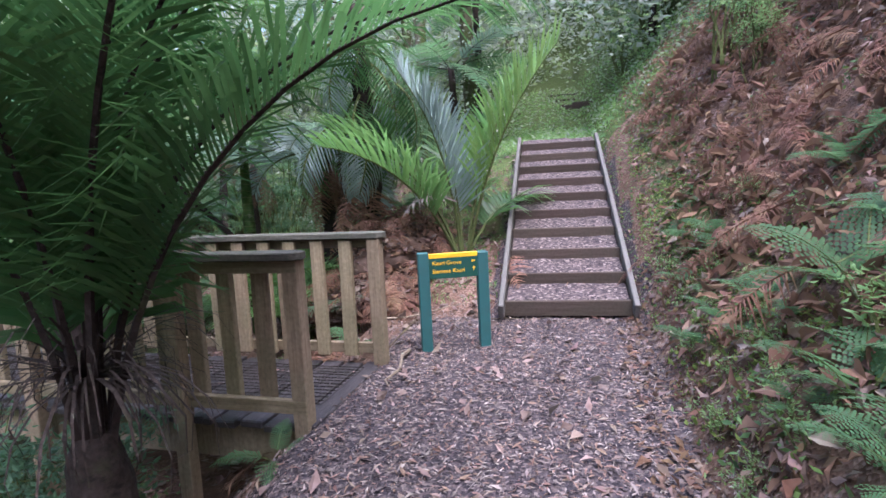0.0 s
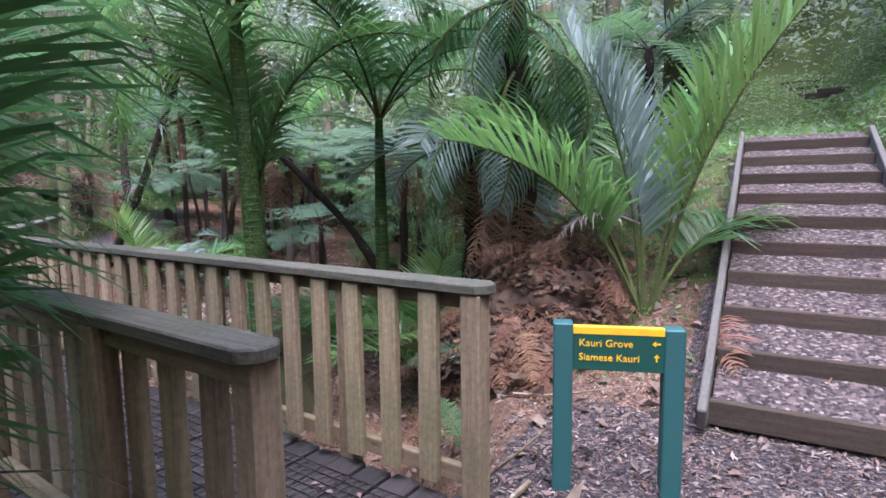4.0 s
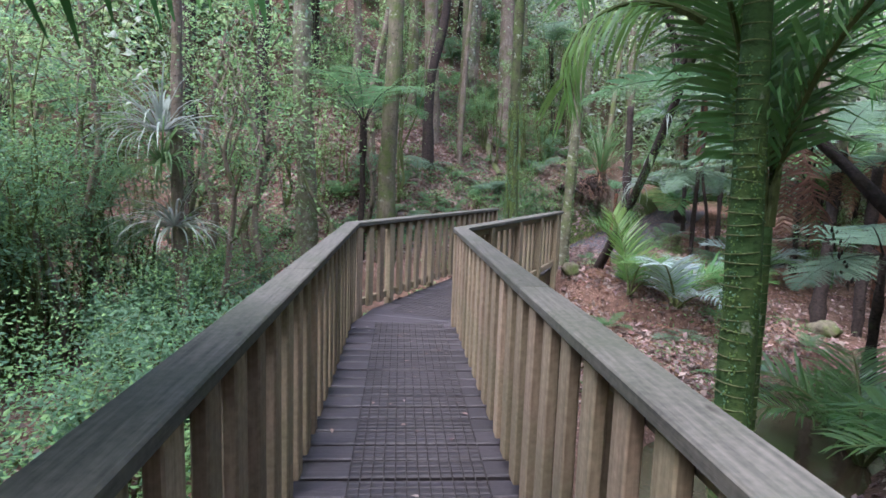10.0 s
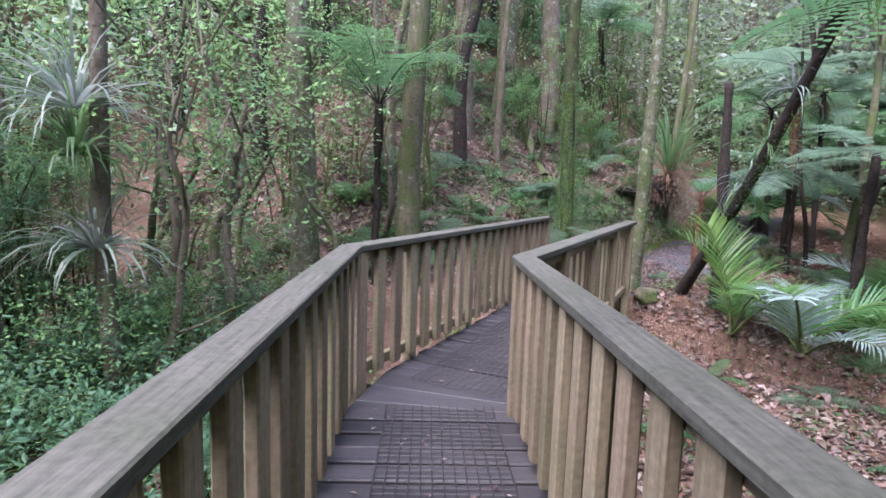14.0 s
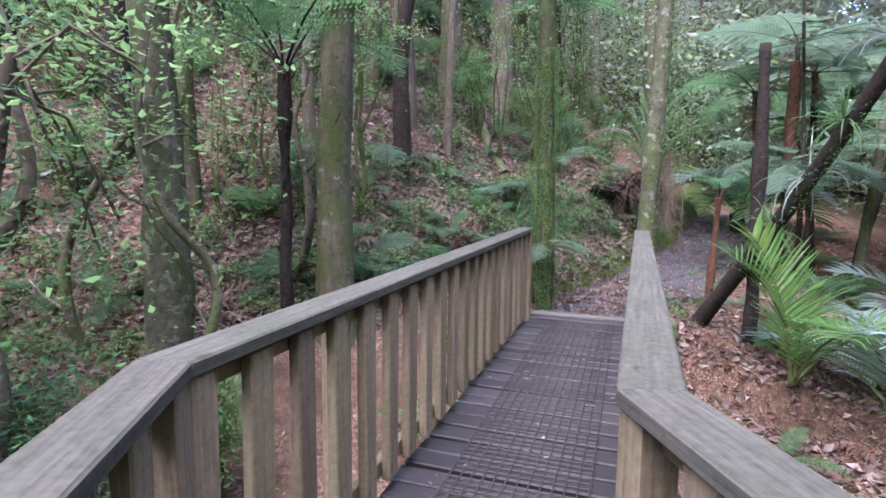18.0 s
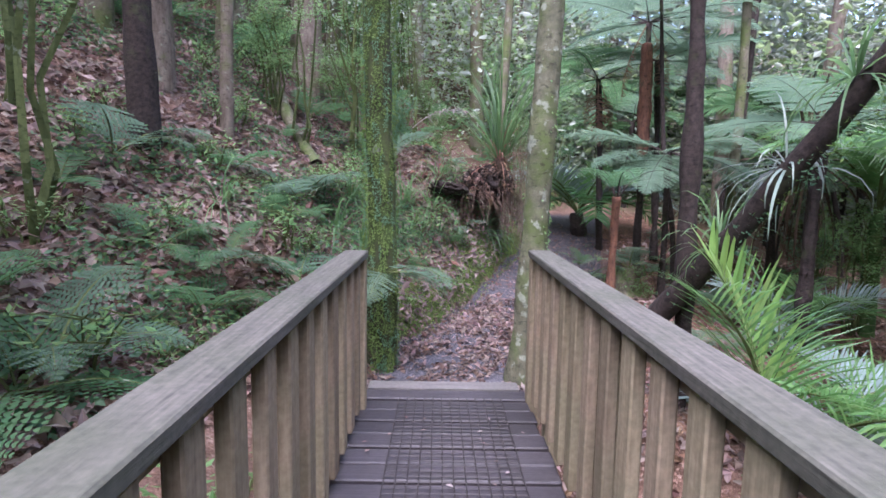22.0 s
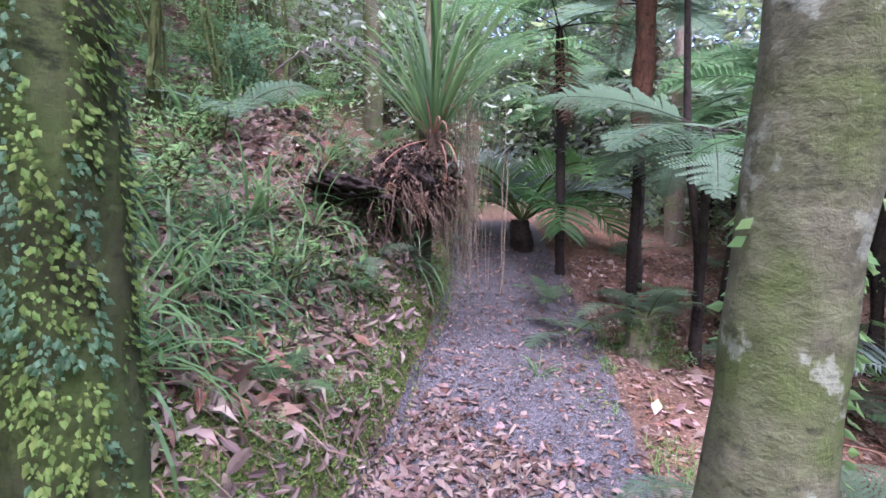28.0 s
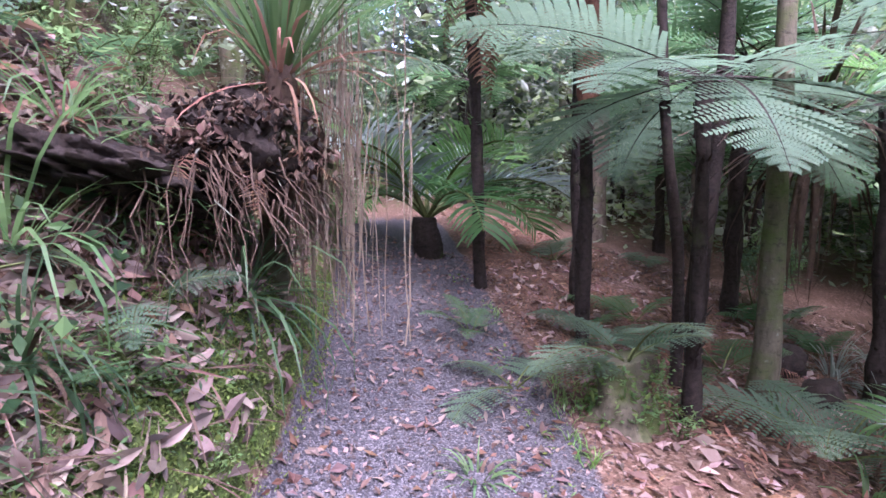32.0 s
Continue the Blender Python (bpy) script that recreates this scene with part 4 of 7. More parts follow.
GF = [fern_frond("fern_frond", 70 + i, 0.62, 55 - 16 * i, 65, [M_FERN, M_STEM], 17, 6, 0.30) for i in range(3)]
GF_FAR = [fern_frond("fern_frond", 76 + i, 0.65, 55 - 16 * i, 65, [M_FERN, M_STEM], 14, 1, 0.30) for i in range(2)]
GF_S = [fern_frond("fern_frond", 80 + i, 0.72, 45 - 14 * i, 70, [M_FERN_S, M_STEM], 18, 8, 0.32) for i in range(2)]
NIK_BEND = [nikau_frond("nikau_frond", 43 + i, 1.5, 74 - 14 * i, 88, 0.48, 34, [(M_NIK, M_NIK_S, M_NIK_D)[i], M_STEM], hang=0.35, wide=1.3) for i in range(3)]
NIK_UP = [nikau_frond("nikau_frond", 46 + i, 1.5, 86, 34 + 12 * i, 0.5, 36, [(M_NIK_Y, M_NIK_S)[i], M_STEM], hang=0.15, wide=1.3) for i in range(2)]
DF = [fern_frond("dead_frond", 90 + i, 1.2, 12, 30, [M_FERN_D, M_FERN_D], 24, 1, 0.25, 0.2, 0.9, 0.55) for i in range(3)]
DF_G = [fern_frond("dead_frond", 95, 1.0, 40, 80, [M_FERN_G, M_FERN_G], 24, 1, 0.26, 0.2, 0.7, 0.7)]


def rosette(top, fronds, count, parent, r, lift=(-8, 10), scale=(0.85, 1.15), start=None, name="frond", roll=12):
    a0 = r.uniform(0, 360) if start is None else start
    for i in range(count):
        s = r.uniform(*scale)
        part(name, fronds[i % len(fronds)], None, parent, m=Matrix.Translation(top) @ pose(0, 0, 0, 0, 0, a0 + 360 * i / count + r.uniform(-14, 14)) @ pose(0.02, 0, 0, r.uniform(-roll, roll), r.uniform(*lift), 0) @ Matrix.Diagonal((s, s, s, 1)))


def tree_fern(x, y, height, fronds, count, seed, label, lean=(0, 0), rad=0.075, bark=None, skirt=0, z=None, scale=(0.85, 1.15), lift=(-8, 14), sub=0.0):
    r = random.Random(seed)
    base = ground_at(x, y) if z is None else Vector((x, y, z))
    t = thing("tree_fern", label, "tree fern", Matrix.Translation(base))
    top = Vector((lean[0], lean[1], height))
    part("trunk", trunk_mesh("trunk", seed, [(0, 0, -0.1), (lean[0] * 0.35, lean[1] * 0.35, height * 0.5), tuple(top)], [rad * 1.25, rad, rad * 0.9], bark or M_BARK_D, 8, 0.25), None, t)
    g = Geo()
    for k in range(int(44 * height)):
        z, a = height * r.random() ** 0.8, r.uniform(0, 6.28)
        c = Vector((0, 0, 0)).lerp(Vector((lean[0] * 0.7, lean[1] * 0.7, height * 0.5)), min(1, 2 * z / height)) if z < height / 2 else Vector((lean[0] * 0.7, lean[1] * 0.7, height * 0.5)).lerp(top, 2 * z / height - 1)
        out = Vector((math.cos(a), math.sin(a), 0))
        c = Vector((c.x * (0.5 if z < height / 2 else 1), c.y * (0.5 if z < height / 2 else 1), z))
        g.leaf(c + out * rad * 0.85, (out * r.uniform(0.3, 0.9) + UP * r.uniform(0.3, 1)).normalized(), out.cross(UP), r.uniform(0.04, 0.1), 0.012)
    tagged(part("shaggy_bark", g.mesh("shaggy_bark", bark or M_BARK_D), None, t, "ragged stubs of old fronds"), kind="stuff")
    rosette(top, fronds, count, t, r, lift, scale)
    if skirt:
        for i in range(skirt):
            s = r.uniform(0.6, 1.0)
            part("dead_frond", DF[i % 3], None, t, "hanging brown dead frond", m=Matrix.Translation(top - UP * 0.1 * r.random()) @ pose(0, 0, 0, 0, 0, 360 * i / skirt + r.uniform(-20, 20)) @ pose(0.04, 0, 0, r.uniform(-30, 30), r.uniform(62, 84), 0) @ Matrix.Diagonal((s, s, s, 1)))
    return t


def nikau(x, y, trunk_h, fronds, count, seed, label, rad=0.1, z=None, scale=(0.85, 1.1), lift=(-10, 10), lean=(0, 0), rings=True, young=()):
    r = random.Random(seed)
    base = ground_at(x, y) if z is None else Vector((x, y, z))
    t = thing("nikau_palm", label, "palm tree", Matrix.Translation(base))
    top = Vector((lean[0], lean[1], trunk_h))
    if trunk_h > 0.3:
        part("trunk", trunk_mesh("trunk", seed, [(0, 0, -0.15), (lean[0] * 0.4, lean[1] * 0.4, trunk_h * 0.5), tuple(top)], [rad * 1.15, rad, rad * (0.62 if rings else 0.95)], M_NTRUNK if rings else M_BARK_D, 12, 0.05 if rings else 0.3), None, t, "green ringed trunk" if rings else "dark fibrous trunk")
        if rings:
            g = Geo()
            g.tube([Vector((math.cos(a) * rad * 1.06, math.sin(a) * rad * 1.06, 0)) for a in np.linspace(0, 2 * math.pi, 13)], [0.0045] * 13, 4, 0, False)
            ring = g.mesh("ring_scar", M_SCAR)
            z0 = 0.1
            while z0 < trunk_h * 0.97:
                u = z0 / trunk_h
                w = 1.0 - 0.36 * max(0, u - 0.5) / 0.5
                part("ring_scar", ring, None, t, m=pose(lean[0] * u, lean[1] * u, z0, r.uniform(-8, 8), r.uniform(-8, 8), 0) @ Matrix.Diagonal((w, w, 1, 1)))
                z0 += r.uniform(0.05, 0.1)
    rosette(top, fronds, count, t, r, lift, scale)
    return t


def fern(x, y, fronds, count, seed, label="green ground fern on the leaf litter", size=1.0, z=None, lift=(-15, 15), tilt=None):
    r = random.Random(seed)
    base = ground_at(x, y, 0.0) if z is None else Vector((x, y, z))
    t = thing("fern", label, "fern", Matrix.Translation(base), "ground ferns")
    rosette(Vector((0, 0, 0.02)), fronds, count, t, r, lift, (0.7 * size, 1.15 * size))
    return t


def slope_pose(x, y, turn, lift=0.02):
    """Lying on the ground with +x along the heading."""
    e = 0.15
    gx, gy = (land(x + e, y) - land(x - e, y)) / (2 * e), (land(x, y + e) - land(x, y - e)) / (2 * e)
    nrm = Vector((-gx, -gy, 1)).normalized()
    d = Vector((math.cos(turn), math.sin(turn), 0))
    d = (d - nrm * d.dot(nrm)).normalized()
    m = Matrix((d, nrm.cross(d), nrm)).transposed().to_4x4()
    m.translation = Vector((x, y, land(x, y))) + nrm * lift
    return m


def downhill(x, y):
    e = 0.2
    return math.atan2(land(x, y - e) - land(x, y + e), land(x - e, y) - land(x + e, y))


# ---- beside the start of the bridge ----
p1 = thing("nikau_palm", "large dark nikau palm with arching fronds beside the bridge", "palm tree", Matrix.Translation((-1.45, 0.55, -0.55)))
part("trunk", trunk_mesh("trunk", 100, [(0, 0, -0.3), (0, 0, 0.4), (0, 0, 0.9)], [0.17, 0.14, 0.09], M_BARK_D, 12, 0.25), None, p1)
for turn, lift, s, k in ((-95, -3, 1.12, 0), (-72, -4, 1.15, 0), (-120, 4, 1.1, 0), (-150, 2, 1.0, 0), (180, 2, 1.0, 0), (-165, -4, 1.0, 0), (-62, -2, 1.05, 1), (-82, 6, 1.1, 1), (-108, -6, 1.05, 0)):
    part("frond", NIK_DARK[k], None, p1, m=pose(0, 0, 0.7, 0, 0, turn) @ pose(0.05, 0, 0, 0, lift, 0) @ Matrix.Diagonal((s * 0.85, s * 0.85, s * 0.85, 1)))
for turn, lift, ln in ((40, 0, 2.6), (56, -6, 2.6), (30, -4, 3.0), (68, 2, 2.9)):
    part("frond", nikau_frond("nikau_frond", 24 + turn, ln, 84, 76, 0.55, 44, [M_NIK_D, M_BARK_D], hang=0.9, bare=0.25, wide=1.5), None, p1, m=pose(0, 0, 0.55, 0, 0, turn) @ pose(0.05, 0, 0, 0, lift, 0))
part("leaf_skirt", strap_clump("leaf_skirt", 102, 170, 0.75, 0.006, [M_BARK_D], 95, 190), None, p1, "brown hanging dead leaves", m=pose(0, 0, 1.15))
p2 = thing("nikau_palm", "young nikau palm with upright fronds behind the sign", "palm tree", Matrix.Translation(ground_at(3.05, -0.05)))
P2_FRONDS = [nikau_frond("nikau_frond", 140 + i, ln, rise, droop, 0.62, 40, [m_, M_STEM], hang=hang, vee=0.5, bare=0.3, wide=1.5) for i, (ln, rise, droop, m_, hang) in enumerate(((2.75, 84, 30, M_NIK_Y, 0.12), (2.6, 88, 34, M_NIK_S, 0.1), (2.35, 78, 62, M_NIK, 0.35), (2.2, 70, 95, M_NIK, 0.6)))]
for turn, lift, s, k in ((-88, 6, 1.0, 0), (-60, 2, 0.9, 0), (96, 0, 0.95, 1), (120, -4, 0.8, 1), (100, 4, 1.0, 2), (125, 10, 0.95, 2), (20, 5, 0.95, 2), (-30, 12, 0.85, 3)):
    part("frond", P2_FRONDS[k], None, p2, m=pose(0, 0, 0, 0, 0, turn) @ pose(0.03, 0, 0, 0, lift, 0) @ Matrix.Diagonal((s, s, s, 1)))
for i in range(3):
    part("dead_frond", DF_G[0], None, p2, "grey withered frond hanging at the base", m=pose(0, 0, 0.75, 0, 0, 60 + 32 * i) @ pose(0.05, 0, 0, 0, 20, 0) @ Matrix.Diagonal((0.75, 0.75, 0.9, 1)))
tree_fern(3.55, 1.25, 3.3, TF, 9, 103, "tree fern hung with long leaves and a skirt of dead fronds", (-0.1, 0.1), 0.12, M_BARK_D, 0, lift=(-25, 0))
hung = thing("perching_plant", "long blue-green leaves hanging down the tree-fern trunk", "plant", Matrix.Translation(ground_at(3.55, 1.25)))
HANG = [nikau_frond("hanging_frond", 345 + i, 1.3, 20, 95, 0.34, 22, [(M_NIK, M_NIK_S, M_NIK_D)[i], M_STEM], hang=1.2, vee=-0.2, bare=0.1, limp=0.3, wide=1.2) for i in range(3)]
rr = random.Random(347)
for i in range(26):
    s = rr.uniform(0.75, 1.1)
    part("hanging_frond", HANG[i % 3], None, hung, m=pose(-0.05, 0.05, rr.uniform(1.5, 3.2), 0, 0, rr.uniform(0, 360)) @ pose(0.08, 0, 0, rr.uniform(-20, 20), rr.uniform(25, 62), 0) @ Matrix.Diagonal((s, s, s, 1)))
for i in range(16):
    s = rr.uniform(0.8, 1.15)
    part("dead_frond", DF[i % 3], None, hung, "hanging rust-brown dead frond", m=pose(-0.05, 0, rr.uniform(0.7, 1.35), 0, 0, rr.uniform(0, 360)) @ pose(0.08, 0, 0, rr.uniform(-25, 25), rr.uniform(50, 82), 0) @ Matrix.Diagonal((s, s, s, 1)))
tree_fern(4.1, 2.2, 2.1, NIK_PALE, 7, 104, "leafy cabbage-like tree fern hung with long leaves", (0, 0), 0.1, M_BARK_D, 8, lift=(20, 60))
nikau(3.55, 2.55, 0.1, NIK_SMALL + NIK_YOUNG, 10, 105, "bushy young nikau palm on the gully edge", scale=(0.9, 1.2))
def cling(t, count, rad, z0, z1, lean, mats, seed, size=(0.008, 0.022), bare=-0.1):
    """Moss and small leaves clinging to a trunk."""
    r, g = random.Random(seed), Geo()
    for i in range(count):
        a, z = r.uniform(0, 6.28), r.uniform(z0, z1)
        out = Vector((math.cos(a), math.sin(a), 0))
        if noise.noise((math.cos(a) * 2 + seed, math.sin(a) * 2, z * 2.2)) < bare:
            continue
        d = (Vector((0, 0, -1)) * r.uniform(0.1, 1) + out * r.uniform(0.1, 0.7) + out.cross(UP) * r.uniform(-0.8, 0.8)).normalized()
        sz = r.uniform(*size)
        g.leaf(Vector((lean[0] * z, lean[1] * z, z)) + out * rad, d, d.cross(out).normalized(), sz, sz * 0.32, 1 if r.random() < 0.35 else 0)
    return part("moss", g.mesh("moss", mats), None, t, "patches of moss and tiny creeper leaves")


tall_nikau = nikau(1.87, 3.2, 4.0, NIK, 12, 106, "tall nikau palm with a green ringed trunk beside the handrail", 0.092, scale=(0.95, 1.2), lift=(0, 30), lean=(-0.12, 0.05))
cling(tall_nikau, 6000, 0.1, 0.0, 3.2, (-0.03, 0.012), [M_MOSS, M_SHRUB_B], 1061, bare=0.02)
nikau(2.12, 3.5, 2.3, NIK, 5, 110, "nikau palm with arching fronds behind the taller trunk", 0.06, scale=(1.0, 1.2), lift=(-26, -10))
nikau(3.75, 3.3, 3.0, NIK, 9, 107, "nikau palm with a slim yellow-brown trunk by the stream", 0.08, scale=(0.85, 1.1), lift=(-5, 25))
nikau(4.0, 4.6, 0.1, NIK_SMALL, 8, 108, "small nikau palm on the stream bank", scale=(0.7, 1.0))
nikau(2.9, 1.9, 0.05, NIK_SMALL, 7, 109, "small nikau palm on the gully slope", scale=(0.7, 1.0))
limp = thing("palm_frond", "limp yellow-green palm frond hanging from its stalk", "palm frond", Matrix.Translation((1.55, 3.35, 2.35)))
part("blade", nikau_frond("palm_frond", 111, 1.15, 35, 160, 0.42, 24, [M_NIK_Y, M_STEM], hang=1.4, vee=-0.4, limp=0.5), None, limp, m=pose(0, 0, 0, 0, 0, 150))

# ---- low ground to the right of the bridge ----
for i, (x, y, h, lx, ly, rad, bark) in enumerate(((6.5, 8.3, 3.0, 0.15, 0.1, 0.085, M_BARK_D), (7.0, 8.1, 2.6, 0.1, 0.1, 0.07, M_BARK_D), (4.1, 3.0, 2.9, -0.9, 1.9, 0.055, M_BARK_D), (7.8, 6.8, 3.2, 0.2, 0, 0.08, M_BARK_D),
                                              (6.2, 10.2, 2.4, 0.1, 0.0, 0.06, M_BARK_D), (8.6, 9.5, 3.0, -0.2, 0.1, 0.08, M_BARK_R), (9.6, 12.6, 2.7, 0.2, 0.0, 0.08, M_BARK_D), (8.3, 11.3, 2.2, 0.1, 0.1, 0.06, M_BARK_D), (4.9, 5.6, 1.9, 0.1, 0.1, 0.05, M_BARK_D), (5.8, 4.6, 2.6, 0.1, 0.0, 0.06, M_BARK_D))):
    tree_fern(x, y, h, TF if i in (2, 6) else TF_S, 2 if i == 2 else 8, 120 + i, "tree fern with a dark fibrous trunk near the stream" if bark is M_BARK_D else "tree fern with a red-brown fibrous trunk", (lx, ly), rad, bark, 7 if i == 2 else 5 if i in (0, 3, 5, 9) else 0)
NIK_THIN = [nikau_frond("nikau_frond", 36 + i, 1.4, 80 - 14 * i, 60, 0.5, 24, [M_NIK, M_STEM], hang=0.25, wide=0.6) for i in range(3)]
nikau(3.72, 8.95, 0.05, [NIK_UP[0], NIK_THIN[0], NIK_THIN[1], NIK_THIN[2], NIK_THIN[0]], 5, 131, "young nikau palm with one bright upright frond below the handrail", z=-0.33, scale=(0.78, 0.98), lift=(-8, 6))
nikau(4.3, 8.5, 0.05, NIK_SMALL + NIK_PALE, 8, 132, "small nikau palm with pale-backed fronds", scale=(0.7, 1.0))
nikau(5.4, 8.9, 0.05, NIK_SMALL, 7, 133, "small nikau palm on brown fern litter", scale=(0.55, 0.8))
nikau(7.75, 15.2, 0.45, NIK_BEND, 11, 134, "nikau palm with dark arching fronds at the bend of the path", 0.13, scale=(1.0, 1.25), lift=(0, 20), rings=False)
for i in range(3):
    part("dead_frond", DF_G[0], None, thing("dead_frond", "pale withered frond hanging from the palm at the bend", "fern frond", Matrix.Translation((7.75, 15.15, 1.5))), m=pose(0, 0, 0, 0, 0, -100 + 38 * i) @ pose(0.25, 0, 0, 0, 15, 0) @ Matrix.Diagonal((0.7, 0.7, 0.8, 1)))


def plain_tree(x, y, pts, radii, bark, label, seed, crown=None, z=None, name="tree", leafmat=None, n=11, lumps=0.1):
    base = ground_at(x, y, 0.05) if z is None else Vector((x, y, z))
    t = thing(name, label, "tree", Matrix.Translation(base))
    part("trunk", trunk_mesh("trunk", seed, pts, radii, bark, n, lumps), None, t)
    r = random.Random(seed)
    if crown:
        top, (h0, h1, spread, per, size) = Vector(pts[-1]), crown
        g = Geo()
        centres = []
        for i in range(9):
            a = r.uniform(0, 6.28)
            st = Vector((0, 0, 0)).lerp(top, 1) * r.uniform(0.72, 1.0)
            q = Vector((top.x + math.cos(a) * spread * r.uniform(0.4, 1), top.y + math.sin(a) * spread * r.uniform(0.4, 1), r.uniform(h0, h1)))
            g.tube([st, st.lerp(q, 0.5) + Vector((0, 0, 0.25)), q], [radii[-1] * 0.6, radii[-1] * 0.35, 0.012], 5)
            centres.append(q)
            centres.append(st.lerp(q, 0.7) + Vector((r.gauss(0, 0.3), r.gauss(0, 0.3), 0.3)))
        part("branchwork", g.mesh("branchwork", bark), None, t)
        part("crown", crown_mesh("crown", seed + 1, centres, per if size < 0.1 else per // 2, 0.75, size, leafmat or M_CROWN), None, t)
    return t


# ---- trees round the bend and the far end of the bridge ----
plain_tree(-1.55, 9.15, [(0, 0, -0.3), (0.02, 0, 1.5), (-0.06, 0.05, 3.5), (-0.1, 0.1, 6.5)], [0.2, 0.155, 0.135, 0.11], M_BARK_P, "straight tree with pale lichened bark behind the bridge", 201, (5.5, 8, 1.8, 34, 0.14))
plain_tree(-0.27, 9.55, [(0, 0, -0.3), (-0.02, 0, 1.5), (0.06, 0.05, 3.5), (0.1, 0.1, 6.5)], [0.19, 0.145, 0.13, 0.11], M_BARK_M, "straight mossy dark tree behind the bridge", 202, (5.5, 8, 1.8, 34, 0.14))
tree_fern(-0.7, 9.5, 2.3, [fern_frond("fern_frond", 2031 + i, 1.55, 56 - 10 * i, 78, [M_FERN, M_BARK_D], 26, 11, 0.3, fill=0.8) for i in range(2)], 8, 203, "slim black-trunked tree fern beside the bridge", (0.02, 0), 0.05, M_BARK_D, 0, scale=(1.0, 1.2), lift=(-6, 8))
mossy = plain_tree(2.14, 11.2, [(0, 0, -0.2), (0.02, 0.0, 1.2), (-0.02, 0.03, 3.0), (0.02, 0.05, 6.5)], [0.15, 0.112, 0.105, 0.09], M_BARK_G, "upright tree trunk thickly covered in green moss and creeper", 204, (5.5, 8, 1.6, 34, 0.14), z=-0.1)
g, r = Geo(), random.Random(5)
for i in range(30000):
    a, z = r.uniform(0, 6.28), 3.2 * r.random() ** 1.25 - 0.05
    rr = 0.118 + 0.035 * max(0, 1 - z) + r.uniform(-0.005, 0.02) + 0.03 * noise.noise((math.cos(a) * 3, math.sin(a) * 3, z * 4))
    if noise.noise((math.cos(a) * 2 + 9, math.sin(a) * 2, z * 1.5)) < -0.22:
        continue
    out = Vector((math.cos(a), math.sin(a), 0))
    d = (Vector((0, 0, -1)) * r.uniform(0.2, 1) + out * r.uniform(0.1, 0.7) + out.cross(UP) * r.uniform(-0.7, 0.7)).normalized()
    sz = r.uniform(0.007, 0.02)
    g.leaf(out * rr + Vector((0, 0, z)), d, d.cross(out).normalized(), sz, sz * 0.3, 1 if noise.noise((a * 2, z * 5, 3)) > 0.12 else 0)
part("moss", g.mesh("moss", [M_MOSS, M_SHRUB_B]), None, mossy, "hanging green moss and small creeper leaves")
tee = plain_tree(3.02, 10.44, [(-0.04, 0.01, -0.25), (0.0, 0, 0.3), (0.04, -0.03, 1.2), (0.07, -0.07, 2.4), (0.12, -0.05, 4.0), (0.1, 0.0, 6.5)], [0.15, 0.112, 0.1, 0.094, 0.088, 0.07], M_BARK_T, "leaning tree with pale lichen-spotted bark at the end of the bridge", 205, (5.5, 8, 1.6, 34, 0.14), z=-0.05, n=20)
g, r = Geo(), random.Random(6)
for i in range(2600):
    a, z = r.gauss(0.2, 0.75), r.random() * 4.0
    u = z / 2.4
    c = Vector((0.07 * min(u, 1.2), -0.07 * min(u, 1), z))
    out = Vector((math.cos(a), math.sin(a), 0))
    if z > 0.25 and noise.noise((a * 2, z * 2.4, 1)) < 0.02:
        continue
    d = (Vector((0, 0, -1)) * r.uniform(0.1, 1) + out * r.uniform(0.2, 0.8) + out.cross(UP) * r.uniform(-0.7, 0.7)).normalized()
    sz = r.uniform(0.014, 0.035)
    g.leaf(c + out * (0.096 + 0.03 * max(0, 0.5 - z)), d, d.cross(out).normalized(), sz, sz * 0.35)
part("creeper", g.mesh("creeper", [M_SHRUB]), None, tee, "green creeper up one side")
plain_tree(3.87, 9.75, [(0, 0, -0.4), (0.02, 0, 1.3), (-0.02, 0.02, 3.35)], [0.075, 0.065, 0.06], M_BARK_D, "dead black tree-fern trunk snapped off at the top", 206, z=-0.5, n=9, lumps=0.25)
lean_t = plain_tree(3.62, 10.35, [(0, 0, -0.3), (0.02, -0.06, 0.15), (0.1, -0.42, 0.7), (0.14, -1.0, 1.4), (0.2, -1.75, 2.4), (0.25, -2.7, 3.8)], [0.11, 0.09, 0.08, 0.072, 0.065, 0.05], M_BARK_D, "leaning mossy trunk hung with perching plants", 207, (4.2, 5.5, 1.2, 36, 0.14), z=-0.3)
part("moss", leaf_cloud("moss", [(0.1 + 0.03 * u, -0.42 - 0.97 * (u - 0.7), u + 0.06) for u in [0.3 + 0.05 * k for k in range(50)]], 26, 0.05, 0.028, [M_MOSS, M_SHRUB_B], 2071), None, lean_t, "moss and small creepers along the trunk")
for i, (dy, z) in enumerate(((-0.9, 1.3), (-1.3, 1.8), (-1.6, 2.25), (-2.0, 2.8))):
    part("perching_tuft", strap_clump("perching_tuft", 300 + i, 34, 0.55, 0.008, [(M_STRAP, M_STRAP_S)[i % 2]], 120, 130), None, lean_t, "tuft of thin hanging leaves", m=pose(0.18, dy, z + 0.05))

